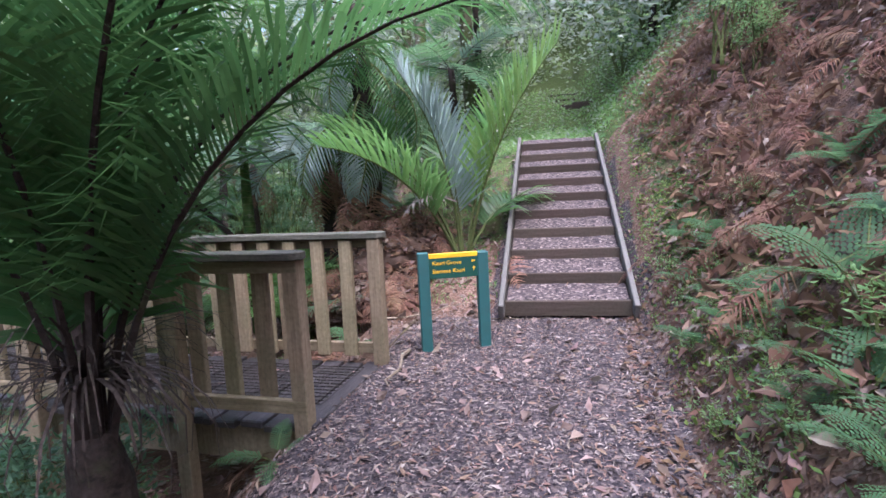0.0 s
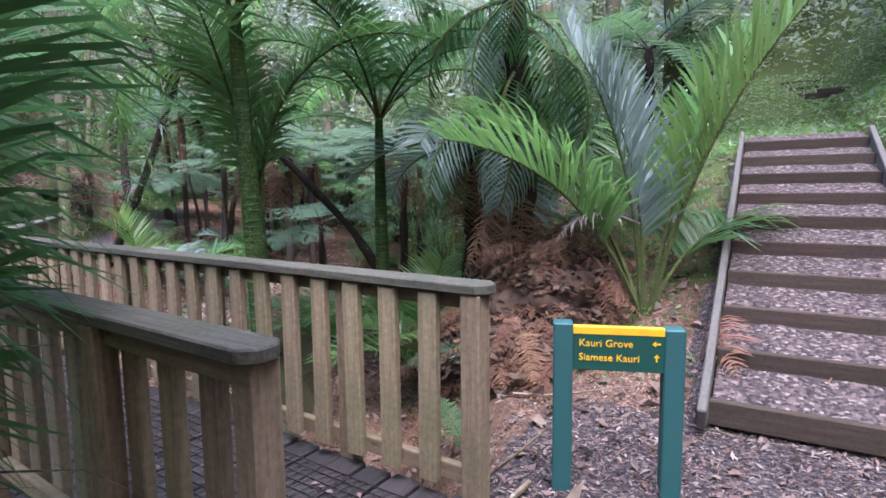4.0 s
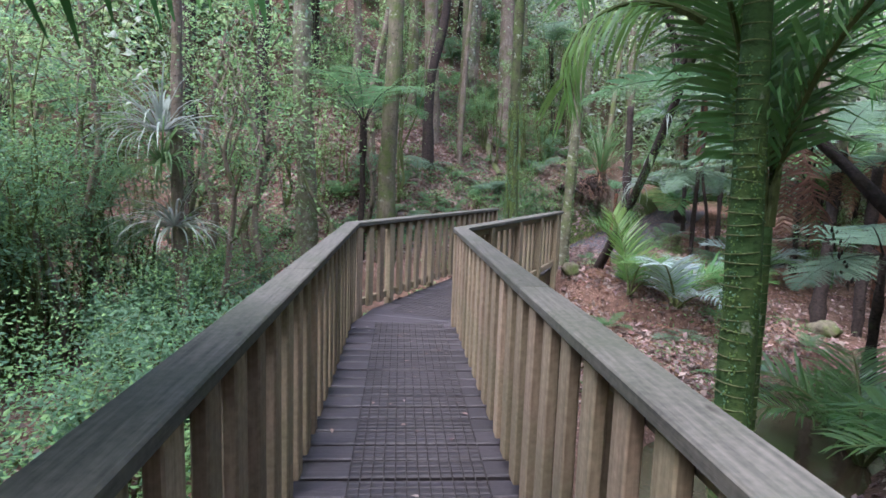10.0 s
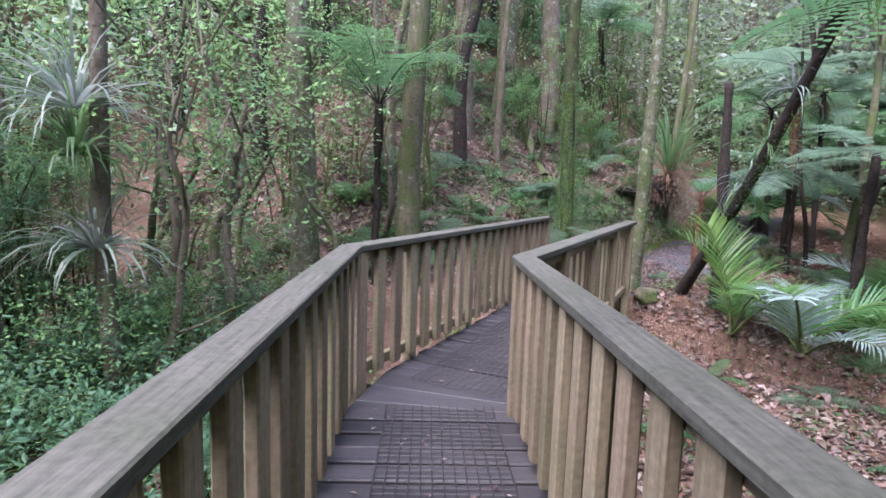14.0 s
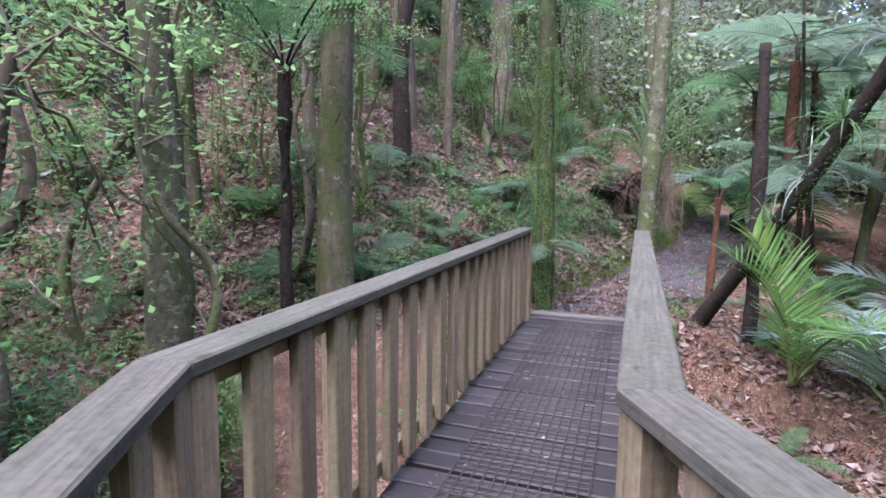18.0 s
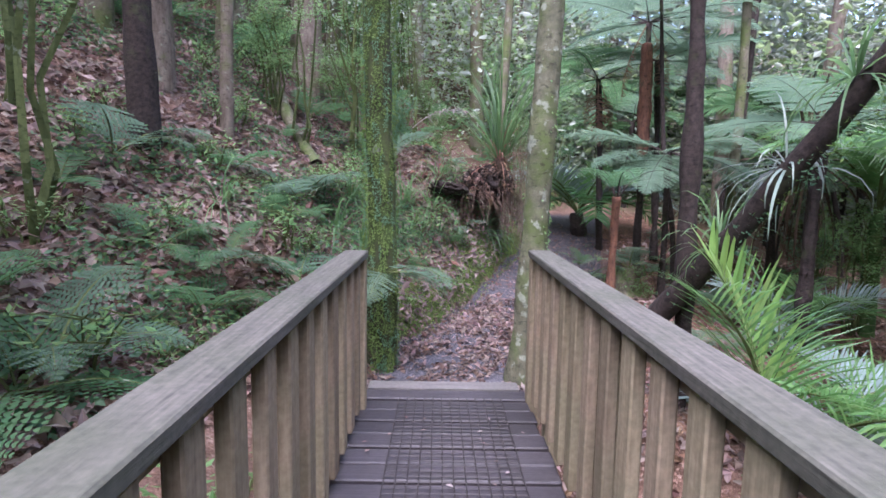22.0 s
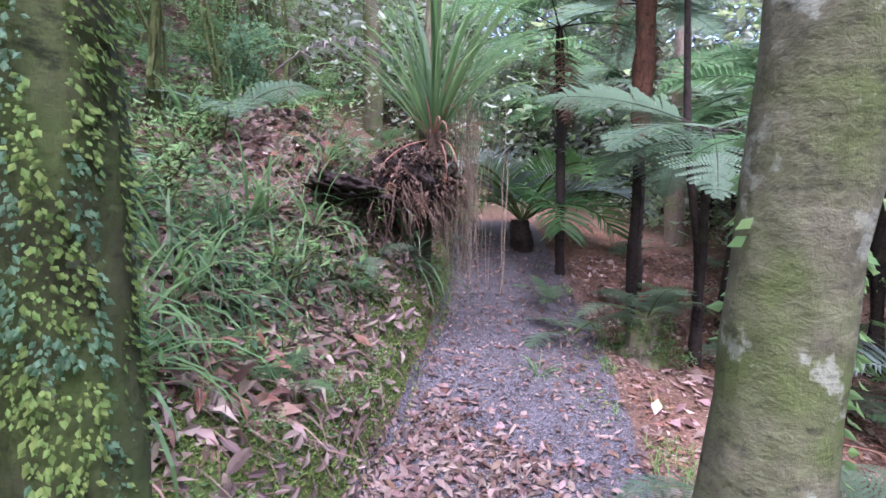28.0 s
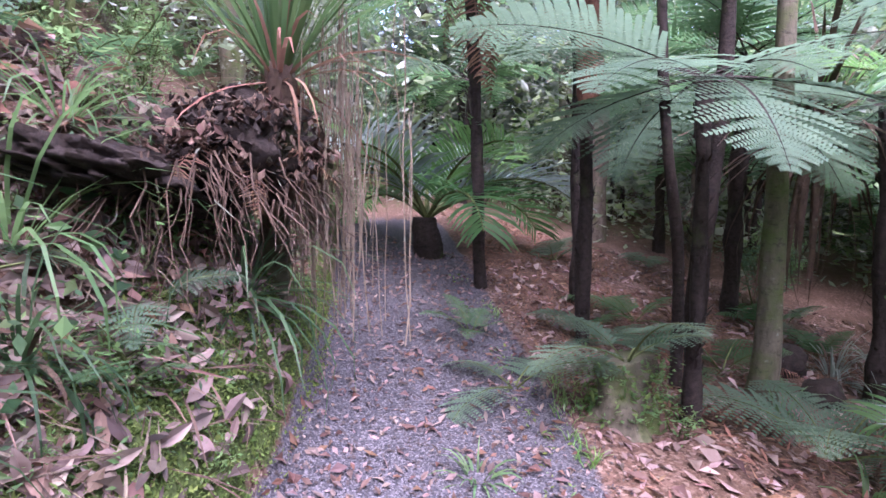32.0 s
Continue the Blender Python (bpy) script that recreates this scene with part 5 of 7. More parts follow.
tuft = plain_tree(-2.5, 6.85, [(0, 0, -0.2), (-0.08, 0.02, 1.4), (-0.1, 0.05, 2.6), (-0.05, 0.1, 5.5)], [0.08, 0.07, 0.062, 0.05], M_BARK, "slim brown tree carrying tufts of silvery perching plants", 208, (4.0, 6.5, 1.5, 90, 0.07), z=-0.8)
for i, (z, s) in enumerate(((2.7, 1.25), (1.65, 1.05), (2.35, 1.1))):
    part("perching_tuft", strap_clump("perching_tuft", 310 + i, 90, 0.75 * s, 0.012, [M_STRAP_S if i != 2 else M_STRAP], 95, 120), None, tuft, "silvery tuft of long strap leaves", m=pose(-0.22 + 0.12 * (i == 1), -0.05, z))
for i, (x, y, lx, ly, h) in enumerate(((-2.05, 7.7, 0.15, 0.2, 2.2), (-1.75, 8.0, -0.5, 0.3, 3.0), (-2.9, 8.2, 0.3, 0.1, 3.2), (-3.6, 7.2, -0.2, 0.2, 3.6))):
    plain_tree(x, y, [(0, 0, -0.2), (lx * 0.9, ly * 0.3, h * 0.45), (lx * 0.4, ly * 0.8, h * 0.75), (lx * 1.6, ly, h * 1.3)], [0.06, 0.05, 0.04, 0.025], M_BARK, "crooked slender understorey tree", 220 + i, (h * 0.6, h * 1.5, 1.1, 80, 0.062), leafmat=M_SHRUB_B if i % 2 else M_SHRUB)
for i, (x, y, h) in enumerate(((-2.6, 7.3, 3.2), (-3.2, 8.6, 3.8), (-1.3, 8.7, 2.6), (-3.9, 6.4, 3.4), (-4.4, 8.0, 4.2), (-2.2, 9.5, 3.4), (-0.9, 10.1, 2.8), (-3.5, 9.8, 3.6), (-4.8, 6.9, 3.8))):
    rr = random.Random(240 + i)
    p, bent = Vector((0, 0, -0.2)), []
    for k in range(7):
        bent.append(tuple(p))
        p = p + Vector((rr.uniform(-0.28, 0.28), rr.uniform(-0.2, 0.2), h / 6))
    t = plain_tree(x, y, bent, [0.05, 0.045, 0.04, 0.034, 0.028, 0.02, 0.012], M_BARK_M if i % 3 else M_BARK, "crooked mossy understorey tree with bare curving branches", 240 + i, (h * 0.75, h * 1.3, 0.9, 46, 0.05), leafmat=M_SHRUB)
    for k in range(5):
        g = Geo()
        st = Vector(bent[1 + k])
        way = Vector((rr.gauss(0, 1), rr.gauss(0, 1), 0)).normalized()
        ln = rr.uniform(0.4, 1.0)
        g.tube([st, st + way * ln * 0.4 + UP * 0.1, st + way * ln * 0.75 + UP * rr.uniform(0.1, 0.35), st + way * ln + UP * rr.uniform(-0.1, 0.6)], [0.016, 0.013, 0.01, 0.005], 5, 0, False)
        part("bare_branch", g.mesh("bare_branch", M_BARK_M), None, t, "thin curving mossy branch")
for i, (x, y, rad) in enumerate(((-0.6, 11.6, 0.07), (0.55, 12.9, 0.11), (-1.9, 11.2, 0.08), (1.3, 13.6, 0.06), (-2.9, 11.9, 0.12), (0.1, 14.6, 0.13), (-1.2, 13.2, 0.09), (-3.8, 10.6, 0.09), (1.5, 15.4, 0.1), (-2.2, 14.8, 0.12), (-4.6, 12.6, 0.14), (3.6, 17.3, 0.12))):
    rr = random.Random(260 + i)
    plain_tree(x, y, [(0, 0, -0.3), (rr.uniform(-0.12, 0.12), 0, 1.8), (rr.uniform(-0.3, 0.3), 0.1, 4.0), (rr.uniform(-0.5, 0.5), 0.1, 7.0)], [rad * 1.35, rad, rad * 0.85, rad * 0.6], (M_BARK, M_BARK_D, M_BARK_M)[i % 3], "slender dark forest tree on the littered slope", 260 + i, (5.5, 8.5, 1.6, 24, 0.13))
plain_tree(1.95, 17.1, [(0, 0, -0.2), (0, 0, 2), (0.1, 0, 7)], [0.17, 0.14, 0.11], M_BARK_P, "grey tree on the slope above the path", 231, (6, 9, 2, 34, 0.16))
plain_tree(2.85, 16.3, [(0, 0, -0.2), (0, 0, 2), (-0.1, 0, 7)], [0.3, 0.22, 0.17], M_BARK, "stout brown tree on the slope above the path", 232, (6, 9, 2, 34, 0.16))
log_ = thing("fallen_log", "moss-covered fallen branch lying down the slope", "log", Matrix.Identity(4))
part("stem", trunk_mesh("stem", 233, [(2.35, 13.9, land(2.35, 13.9) + 0.03), (2.2, 14.6, land(2.2, 14.6) + 0.12), (2.15, 15.6, land(2.15, 15.6) + 0.35)], [0.085, 0.075, 0.05], M_BARK_M, 8, 0.2), None, log_)

# ---- along the path after the bridge ----
def root_mass():
    r = random.Random(41)
    t = thing("tree_stump", "overhanging root mass of an upturned stump with trailing dry roots", "stump", Matrix.Translation((4.45, 13.5, 1.32)))
    bm = bmesh.new()
    bmesh.ops.create_icosphere(bm, subdivisions=5, radius=1.0)
    for v in bm.verts:
        n1 = noise.noise(v.co * 1.7) * 0.35 + noise.noise(v.co * 5) * 0.25 + noise.noise(v.co * 13) * 0.12
        v.co = Vector((v.co.x * 0.6, v.co.y * 0.34, v.co.z * 0.15)) * (1 + n1)
        if v.co.z < 0:
            v.co.z *= 0.6
    part("root_plate", bm, M_BARK_D, t, m=pose(-0.2, 0.16, -0.02, 8, 12, 30) @ Matrix.Diagonal((0.8, 0.85, 0.9, 1)), smooth=True)
    bm = bmesh.new()
    bmesh.ops.create_icosphere(bm, subdivisions=4, radius=1.0)
    for v in bm.verts:
        v.co = Vector((v.co.x * 0.36, v.co.y * 0.3, v.co.z * 0.24)) * (0.85 + 0.4 * noise.noise(v.co * 2.2) + 0.35 * noise.noise(v.co * 7))
    part("leaf_mound", bm, M_BARK_D, t, "matted dry leaves round the flax", m=pose(0.16, 0.02, 0.14), smooth=True)
    shell = [(0.16 + 0.32 * math.cos(a) * math.cos(e), 0.02 + 0.27 * math.sin(a) * math.cos(e), 0.14 + 0.21 * math.sin(e)) for a, e in ((r.uniform(0, 6.28), r.uniform(-0.5, 1.4)) for _ in range(120))]
    part("dry_leaves", leaf_cloud("dry_leaves", shell, 30, 0.05, 0.05, [M_BARK_D, M_ROOT, M_LITTER_R], 49, droop=-1.2), None, t, "matted brown dead leaves")
    for i in range(6):
        part("dead_frond", DF[i % 3], None, t, "brown dead frond draped over the stump", m=pose(0.05 + 0.05 * (i % 4), -0.02, 0.2, 0, 0, -150 + 46 * i) @ pose(0.08, 0, 0, r.uniform(-40, 40), r.uniform(30, 62), 0) @ Matrix.Diagonal((0.34, 0.34, 0.34, 1)))
    part("dry_debris", strap_clump("dry_debris", 46, 260, 0.42, 0.0045, [M_ROOT], 130, 90), None, t, "tangle of dry leaves and rootlets", m=pose(-0.05, 0.05, 0.02) @ Matrix.Diagonal((1.25, 0.85, 0.45, 1)))
    part("dry_debris", strap_clump("dry_debris", 47, 200, 0.4, 0.005, [M_ROOT], 130, 120), None, t, "tangle of dry leaves and rootlets", m=pose(0.32, -0.08, 0.0) @ Matrix.Diagonal((1, 0.85, 0.6, 1)))
    g = Geo()
    for i in range(150):
        a = r.uniform(-2.8, 1.2)
        p = Vector((math.cos(a) * 0.55 * r.uniform(0.6, 1.05), math.sin(a) * 0.36 * r.uniform(0.6, 1.05), r.uniform(-0.1, 0.12)))
        pts, ln = [p], r.uniform(0.1, 0.45)
        for j in range(4):
            p = p + Vector((math.cos(a) * 0.09 * r.uniform(-0.6, 1), math.sin(a) * 0.09 * r.uniform(-0.6, 1), -ln / 4)) + Vector((r.gauss(0, 1), r.gauss(0, 1), r.gauss(0, 0.6))) * 0.018
            pts.append(p)
        w = r.uniform(0.0015, 0.0055)
        g.tube(pts, [w, w * 0.8, w * 0.6, w * 0.5, w * 0.3], 4, 0, False)
    part("root_fringe", g.mesh("root_fringe", M_ROOT), None, t, "thin dry hanging roots")
    g = Geo()
    for i in range(110):
        p = Vector((0.6 + r.gauss(0, 0.12), -0.05 + r.gauss(0, 0.16), r.uniform(0.05, 0.9)))
        pts, ln = [p], p.z + r.uniform(0.0, 0.75)
        for j in range(5):
            p = p + Vector((r.gauss(0, 0.012), r.gauss(0, 0.012), -ln / 5))
            pts.append(p)
        w = r.uniform(0.002, 0.004)
        g.tube(pts, [w] * 6, 3, 0, False)
    part("root_curtain", g.mesh("root_curtain", M_VINE), None, t, "curtain of pale trailing stems")
    f = thing("flax_clump", "tall bright green flax clump growing on the stump", "flax", Matrix.Translation((4.75, 13.45, 1.76)))
    part("leaves", strap_clump("leaves", 42, 90, 1.9, 0.0125, [M_STRAP], 46, 95), None, f)
    part("dry_leaf_skirt", strap_clump("dry_leaf_skirt", 43, 60, 0.75, 0.009, [M_FERN_D], 150, 110), None, f, "brown drooping dead leaves")
    part("crown_base", trunk_mesh("crown_base", 48, [(-0.05, 0.02, -0.5), (0, 0, -0.2), (0, 0, 0.08)], [0.13, 0.1, 0.06], M_ROOT, 9, 0.4), None, f, "fibrous brown leaf base")
    f2 = thing("flax_clump", "dark strap-leaved clump below the stump", "flax", Matrix.Translation(ground_at(4.6, 13.55) + Vector((0.0, 0, 0.0))))
    part("leaves", strap_clump("leaves", 44, 110, 0.8, 0.007, [M_STRAP_D], 110, 160), None, f2)
    stem = thing("tree", "slim mossy trunk leaning beside the flax clump", "tree", Matrix.Translation((4.9, 13.75, 0.5)))
    part("trunk", trunk_mesh("trunk", 45, [(0, 0, 0), (0.05, 0.05, 1.2), (0.25, 0.2, 3.0), (0.5, 0.3, 6)], [0.09, 0.075, 0.065, 0.05], M_BARK_M, 9, 0.15), None, stem)


root_mass()


def rock(x, y, size, seed, label="mossy boulder beside the path", mtl=None):
    bm = bmesh.new()
    bmesh.ops.create_icosphere(bm, subdivisions=3, radius=1.0)
    off = Vector((seed * 3.7, seed, 0))
    for v in bm.verts:
        v.co = Vector((v.co.x * size[0], v.co.y * size[1], v.co.z * size[2])) * (1 + 0.3 * noise.noise(v.co * 1.4 + off) + 0.12 * noise.noise(v.co * 4 + off))
    me = to_mesh("boulder", bm, mtl or M_BARK_M, True)
    ob = tagged(new("boulder", me), label, "boulder")
    ob.matrix_basis = Matrix.Translation(ground_at(x, y, 0) + Vector((0, 0, size[2] * 0.45)))
    return ob


stump = thing("stump", "low rotten stump covered in moss and small creepers", "stump", Matrix.Translation(ground_at(6.12, 12.36, 0.05)))
part("wood", trunk_mesh("wood", 415, [(0, 0, -0.1), (0.02, 0, 0.15), (0.0, 0.03, 0.36)], [0.24, 0.19, 0.15], M_BARK_M, 12, 0.45), None, stump)
part("moss", leaf_cloud("moss", [(0.18 * math.cos(a * 0.7), 0.18 * math.sin(a * 0.7), 0.06 + 0.012 * (a % 27)) for a in range(60)], 16, 0.045, 0.035, [M_MOSS, M_SHRUB], 416), None, stump)
rock(7.9, 11.6, (0.18, 0.13, 0.11), 2, "small mossy boulder among the litter", M_BARK_D)
rock(8.3, 11.9, (0.24, 0.17, 0.14), 3, "small mossy boulder among the litter", M_BARK_D)
rock(3.0, 9.85, (0.16, 0.14, 0.13), 4, "cushion of bright green moss on a boulder", M_BARK_M)
rock(6.4, 8.0, (0.25, 0.2, 0.14), 5)
rock(0.9, 2.2, (0.3, 0.25, 0.2), 6, "wet grey boulder in the stream")

tree_fern(6.45, 12.1, 2.0, TF_S, 10, 401, "silver tree fern with broad pale fronds beside the path", (0.05, 0.05), 0.04, M_BARK_D, 0, z=-0.1, scale=(0.9, 1.1), lift=(0, 26))
fern(6.12, 12.36, GF_S, 5, 402, "pale green fern growing on the stump", 0.95, z=land(6.12, 12.36) + 0.3)
fern(5.95, 12.95, GF_S, 4, 403, "small pale fern at the path edge", 0.9)
tall_fern = tree_fern(6.95, 13.0, 3.7, TF_S, 9, 404, "tall silver tree fern with a shaggy red-brown trunk", (0.1, 0.1), 0.05, M_BARK_D, 2, scale=(1.0, 1.3))
part("fibre_sleeve", trunk_mesh("fibre_sleeve", 4041, [(0.04, 0.04, 1.75), (0.06, 0.06, 2.5), (0.09, 0.09, 3.4)], [0.07, 0.1, 0.07], M_BARK_R, 9, 0.3), None, tall_fern, "red-brown fibrous sleeve")
tree_fern(7.9, 13.5, 3.3, TF_S, 7, 405, "tall dark-trunked tree fern", (0.0, 0.15), 0.05, M_BARK_D, 3)
tree_fern(7.35, 14.2, 2.9, TF, 6, 406, "tree fern with a thin dark trunk", (-0.1, 0.1), 0.05, M_BARK_D, 3)
plain_tree(7.35, 11.9, [(0, 0, -0.15), (0.03, 0, 0.8), (0.22, 0.05, 2.4), (0.3, 0.1, 5.5)], [0.12, 0.072, 0.064, 0.05], M_BARK_M, "slim tree with a mossy creeper-covered trunk", 407, (4.5, 7, 1.5, 16, 0.13))
plain_tree(7.9, 12.5, [(0, 0, -0.15), (0.15, 0, 0.9), (0.5, 0.0, 2.2), (0.9, 0.1, 5.0)], [0.11, 0.075, 0.066, 0.05], M_BARK_D, "dark leaning trunk in the shade by the stream", 408, (4.5, 6.5, 1.5, 16, 0.13))
plain_tree(7.0, 12.35, [(0, 0, -0.15), (-0.1, 0, 0.9), (-0.25, 0.1, 2.0), (-0.4, 0.2, 4.5)], [0.045, 0.036, 0.03, 0.02], M_BARK_D, "thin leaning sapling beside the path", 409)
sp = plain_tree(3.95, 10.55, [(0, 0, -0.2), (0.04, 0.02, 0.6), (0.1, 0.05, 1.45)], [0.045, 0.04, 0.035], M_BARK_R, "short shaggy red-brown tree-fern trunk with curling new fronds", 410, name="tree_fern", lumps=0.3)
rosette(Vector((0.1, 0.05, 1.45)), [fern_frond("fern_frond", 411, 0.6, 62, 120, [M_FERN, M_BARK_D], 18, 4, 0.2)], 5, sp, random.Random(412))
vine = thing("root_curtain", "curtain of dead leaves and roots hanging over the stream bank", "roots", Matrix.Translation((9.2, 11.9, 1.9)))
part("root_fringe", strap_clump("root_fringe", 413, 110, 1.7, 0.02, [M_ROOT], 170, 60), None, vine)
for i, (x, y, m_, s) in enumerate(((7.15, 11.75, M_STRAP, 0.5), (8.6, 11.6, M_STRAP_S, 0.65), (9.3, 11.3, M_STRAP_S, 0.6), (6.4, 11.3, M_STRAP, 0.3), (3.35, 12.95, M_STRAP_D, 0.5), (3.0, 12.85, M_STRAP_D, 0.5), (2.65, 12.7, M_STRAP, 0.55),
                                  (3.7, 13.2, M_STRAP_D, 0.6), (3.1, 13.3, M_STRAP_D, 0.7), (2.2, 13.0, M_STRAP_D, 0.6), (1.1, 12.3, M_STRAP, 0.7), (4.05, 13.9, M_STRAP, 0.7), (5.1, 12.6, M_STRAP, 0.22))):
    c = thing("strap_plant", "silvery strap-leaved clump near the stream" if m_ is M_STRAP_S else "clump of arching strap leaves on the bank", "plant", Matrix.Translation(ground_at(x, y)), "strap plants")
    part("leaves", strap_clump("leaves", 500 + i, int(40 + 40 * s), s, 0.0062, [m_], 105, 150), None, c)
    part("dry_leaf", strap_clump("dry_leaf", 540 + i, 4, s * 0.8, 0.008, [M_ROOT], 110, 140), None, c, "withered brown leaf")
nikau(7.0, 10.6, 0.05, NIK_SMALL + NIK_PALE, 8, 421, "small nikau palm with pale-backed fronds below the path", scale=(0.6, 0.85))
nikau(8.6, 10.7, 1.6, NIK, 7, 422, "shady nikau palm leaning over the stream", 0.1, scale=(0.8, 1.0))
grey = thing("dead_frond", "grey dead fern frond arching from the bank", "fern frond", Matrix.Translation(ground_at(3.75, 14.1) + Vector((0, 0, 0.5))))
part("blade", DF_G[0], None, grey, m=pose(0, 0, 0, 0, 0, -40))

# ---- named ferns on the banks ----
for i, (x, y, fr, n_, s) in enumerate(((0.61, 11.59, GF, 6, 1.0), (0.85, 11.1, GF, 6, 0.95), (2.08, 13.13, GF_S, 5, 1.2), (-0.3, 10.7, GF, 5, 1.0), (0.3, 12.6, GF_S, 6, 1.3), (0.1, 10.4, GF_S, 5, 1.2), (1.5, 12.2, GF, 6, 1.0),
                                     (2.5, 0.9, GF, 6, 0.8), (2.9, 0.6, GF, 5, 0.7), (1.3, 0.55, GF, 5, 0.7), (-0.5, -2.65, GF, 6, 0.9), (0.85, -3.1, GF, 5, 0.8), (1.6, -2.5, GF, 5, 0.8), (-1.1, -2.4, GF, 6, 0.7), (-1.6, -2.35, GF, 7, 0.6),
                                     (0.2, -2.45, GF, 5, 0.5), (3.0, 12.3, GF, 5, 0.5), (3.9, 13.1, GF, 4, 0.6), (4.1, 13.35, GF_S, 4, 0.7), (7.1, 12.9, GF_S, 5, 0.9), (6.4, 13.6, GF, 5, 0.7), (7.6, 12.2, GF, 6, 0.9), (8.0, 13.0, GF, 5, 1.0),
                                     (-0.75, 0.15, GF, 4, 0.5), (5.1, 10.6, GF_S, 5, 1.0), (4.6, 10.9, GF_S, 5, 0.9), (3.7, 11.1, GF, 4, 0.5))):
    fern(x, y, fr, n_, 600 + i, "pale silver-green fern on the bank" if fr is GF_S else "green ground fern on the leaf litter", s)


fern(2.14, 11.06, GF_S, 8, 640, "blue-green fern drooping from the trunk of the mossy tree", 0.85, z=0.72, lift=(15, 50))


# ---- scattered undergrowth ----
def near_bridge(x, y, w):
    if abs(x) < w and -0.5 < y < 6.3:
        return True
    c0, c1 = Vector((0, 5.97)), Vector((2.42, 10.4))
    d = c1 - c0
    u = max(0, min(1.05, (Vector((x, y)) - c0).dot(d) / d.length_squared))
    return (Vector((x, y)) - c0 - d * u).length < w


def on_track(x, y, pad=0.0):
    d, along = foot_side(x, y)
    if 1.5 < along < 7.8 - pad and -1.7 - pad < d < 0.08 + pad:
        return True
    if -9 < x < 2.2 and BANK_Y - 0.1 - pad < y < 0.3 + pad:
        return True
    run = (x - STAIR0.x) * STAIR_DIR.x + (y - STAIR0.y) * STAIR_DIR.y
    off = -(x - STAIR0.x) * STAIR_DIR.y + (y - STAIR0.y) * STAIR_DIR.x
    return -0.5 < run < 16 and abs(off) < 0.85 + pad


def sown(r, count, box, ok, tries=40):
    """Random places in a box that pass a test."""
    out = []
    for _ in range(count * tries):
        if len(out) >= count:
            break
        x, y = r.uniform(box[0], box[1]), r.uniform(box[2], box[3])
        if ok(x, y):
            out.append((x, y))
    return out


r = random.Random(77)
hill = sown(r, 112, (-5, 9, 9, 22), lambda x, y: foot_side(x, y)[0] > 0.5 and not on_track(x, y, 0.2) and not near_bridge(x, y, 0.9))
for i, (x, y) in enumerate(hill):
    far = foot_side(x, y)[0] > 1.9
    fern(x, y, (GF_FAR if far else (GF, GF_S)[i % 2]), 5, 700 + i, size=r.uniform(0.6, 1.3))
flat = sown(r, 46, (2.0, 11, 1.0, 14.5), lambda x, y: foot_side(x, y)[0] < -1.9 and not near_bridge(x, y, 1.0) and stream_dist(x, y) > 0.7 and not on_track(x, y, 0.2))
for i, (x, y) in enumerate(flat):
    fern(x, y, (GF, GF_S, GF_FAR)[i % 3], 5, 800 + i, size=r.uniform(0.6, 1.3))
banks = sown(r, 30, (-3, 9, -5.5, -2.1), lambda x, y: not on_track(x, y, 0.05)) + sown(r, 12, (-2.5, 3.5, -2.6, -2.1), lambda x, y: not on_track(x, y, 0.0))
for i, (x, y) in enumerate(banks):
    fern(x, y, (GF, GF_FAR)[i % 2], 4, 860 + i, size=r.uniform(0.3, 0.65))

SHRUBS = [shrub_meshes("shrub", 900 + i, *spec) for i, spec in enumerate(((1.1, 0.6, 1700, 0.048, M_SHRUB), (0.95, 0.65, 1500, 0.055, M_SHRUB_B), (1.6, 0.8, 2400, 0.045, M_SHRUB), (2.4, 1.0, 2800, 0.052, M_SHRUB_B), (0.4, 0.3, 110, 0.06, M_SHRUB, 4), (3.4, 0.8, 900, 0.05, M_SHRUB, 3)))]


def shrub(x, y, kind, seed, size=1.0, label="leafy green shrub in the undergrowth", z=None):
    rr = random.Random(seed)
    t = thing("shrub", label, "shrub", Matrix.Translation(ground_at(x, y, 0.02)) @ pose(0, 0, 0, 0, 0, rr.uniform(0, 360)) @ Matrix.Diagonal((size, size, size, 1)), "undergrowth shrubs")
    part("branchwork", SHRUBS[kind][0], None, t)
    part("leaves", SHRUBS[kind][1], None, t)
    return t


gully = sown(r, 104, (-6.5, -0.85, 0.9, 8.4), lambda x, y: not near_bridge(x, y, 1.05))
for i, (x, y) in enumerate(gully):
    big = x < -3.3
    shrub(x, y, r.choice((2, 3)) if big else r.choice((0, 1, 1)), 1000 + i, r.uniform(0.8, 1.15), "leafy green shrub in the gully beside the bridge")
seedlings = sown(r, 130, (-4, 8, 9.3, 18), lambda x, y: foot_side(x, y)[0] > 0.4 and not on_track(x, y, 0.1) and not near_bridge(x, y, 0.9))
SEEDS = [(x, y, r.uniform(0.6, 1.3)) for x, y in seedlings]
slope = sown(r, 40, (-6, 8, 9.5, 22), lambda x, y: foot_side(x, y)[0] > 1.6 and not on_track(x, y, 0.4))
for i, (x, y) in enumerate(slope):
    shrub(x, y, r.choice((0, 1, 2, 4)), 1100 + i, r.uniform(0.7, 1.1), "leafy sapling on the littered slope")
low = sown(r, 34, (2.2, 14, 0.8, 14), lambda x, y: foot_side(x, y)[0] < -2.2 and not near_bridge(x, y, 1.3) and stream_dist(x, y) > 0.9 and not on_track(x, y, 0.5) and (x > 6.8 or y < 1.6))
for i, (x, y) in enumerate(low):
    shrub(x, y, r.choice((0, 1, 2, 3)), 1200 + i, r.uniform(0.7, 1.1), "leafy shrub on the low ground by the stream")
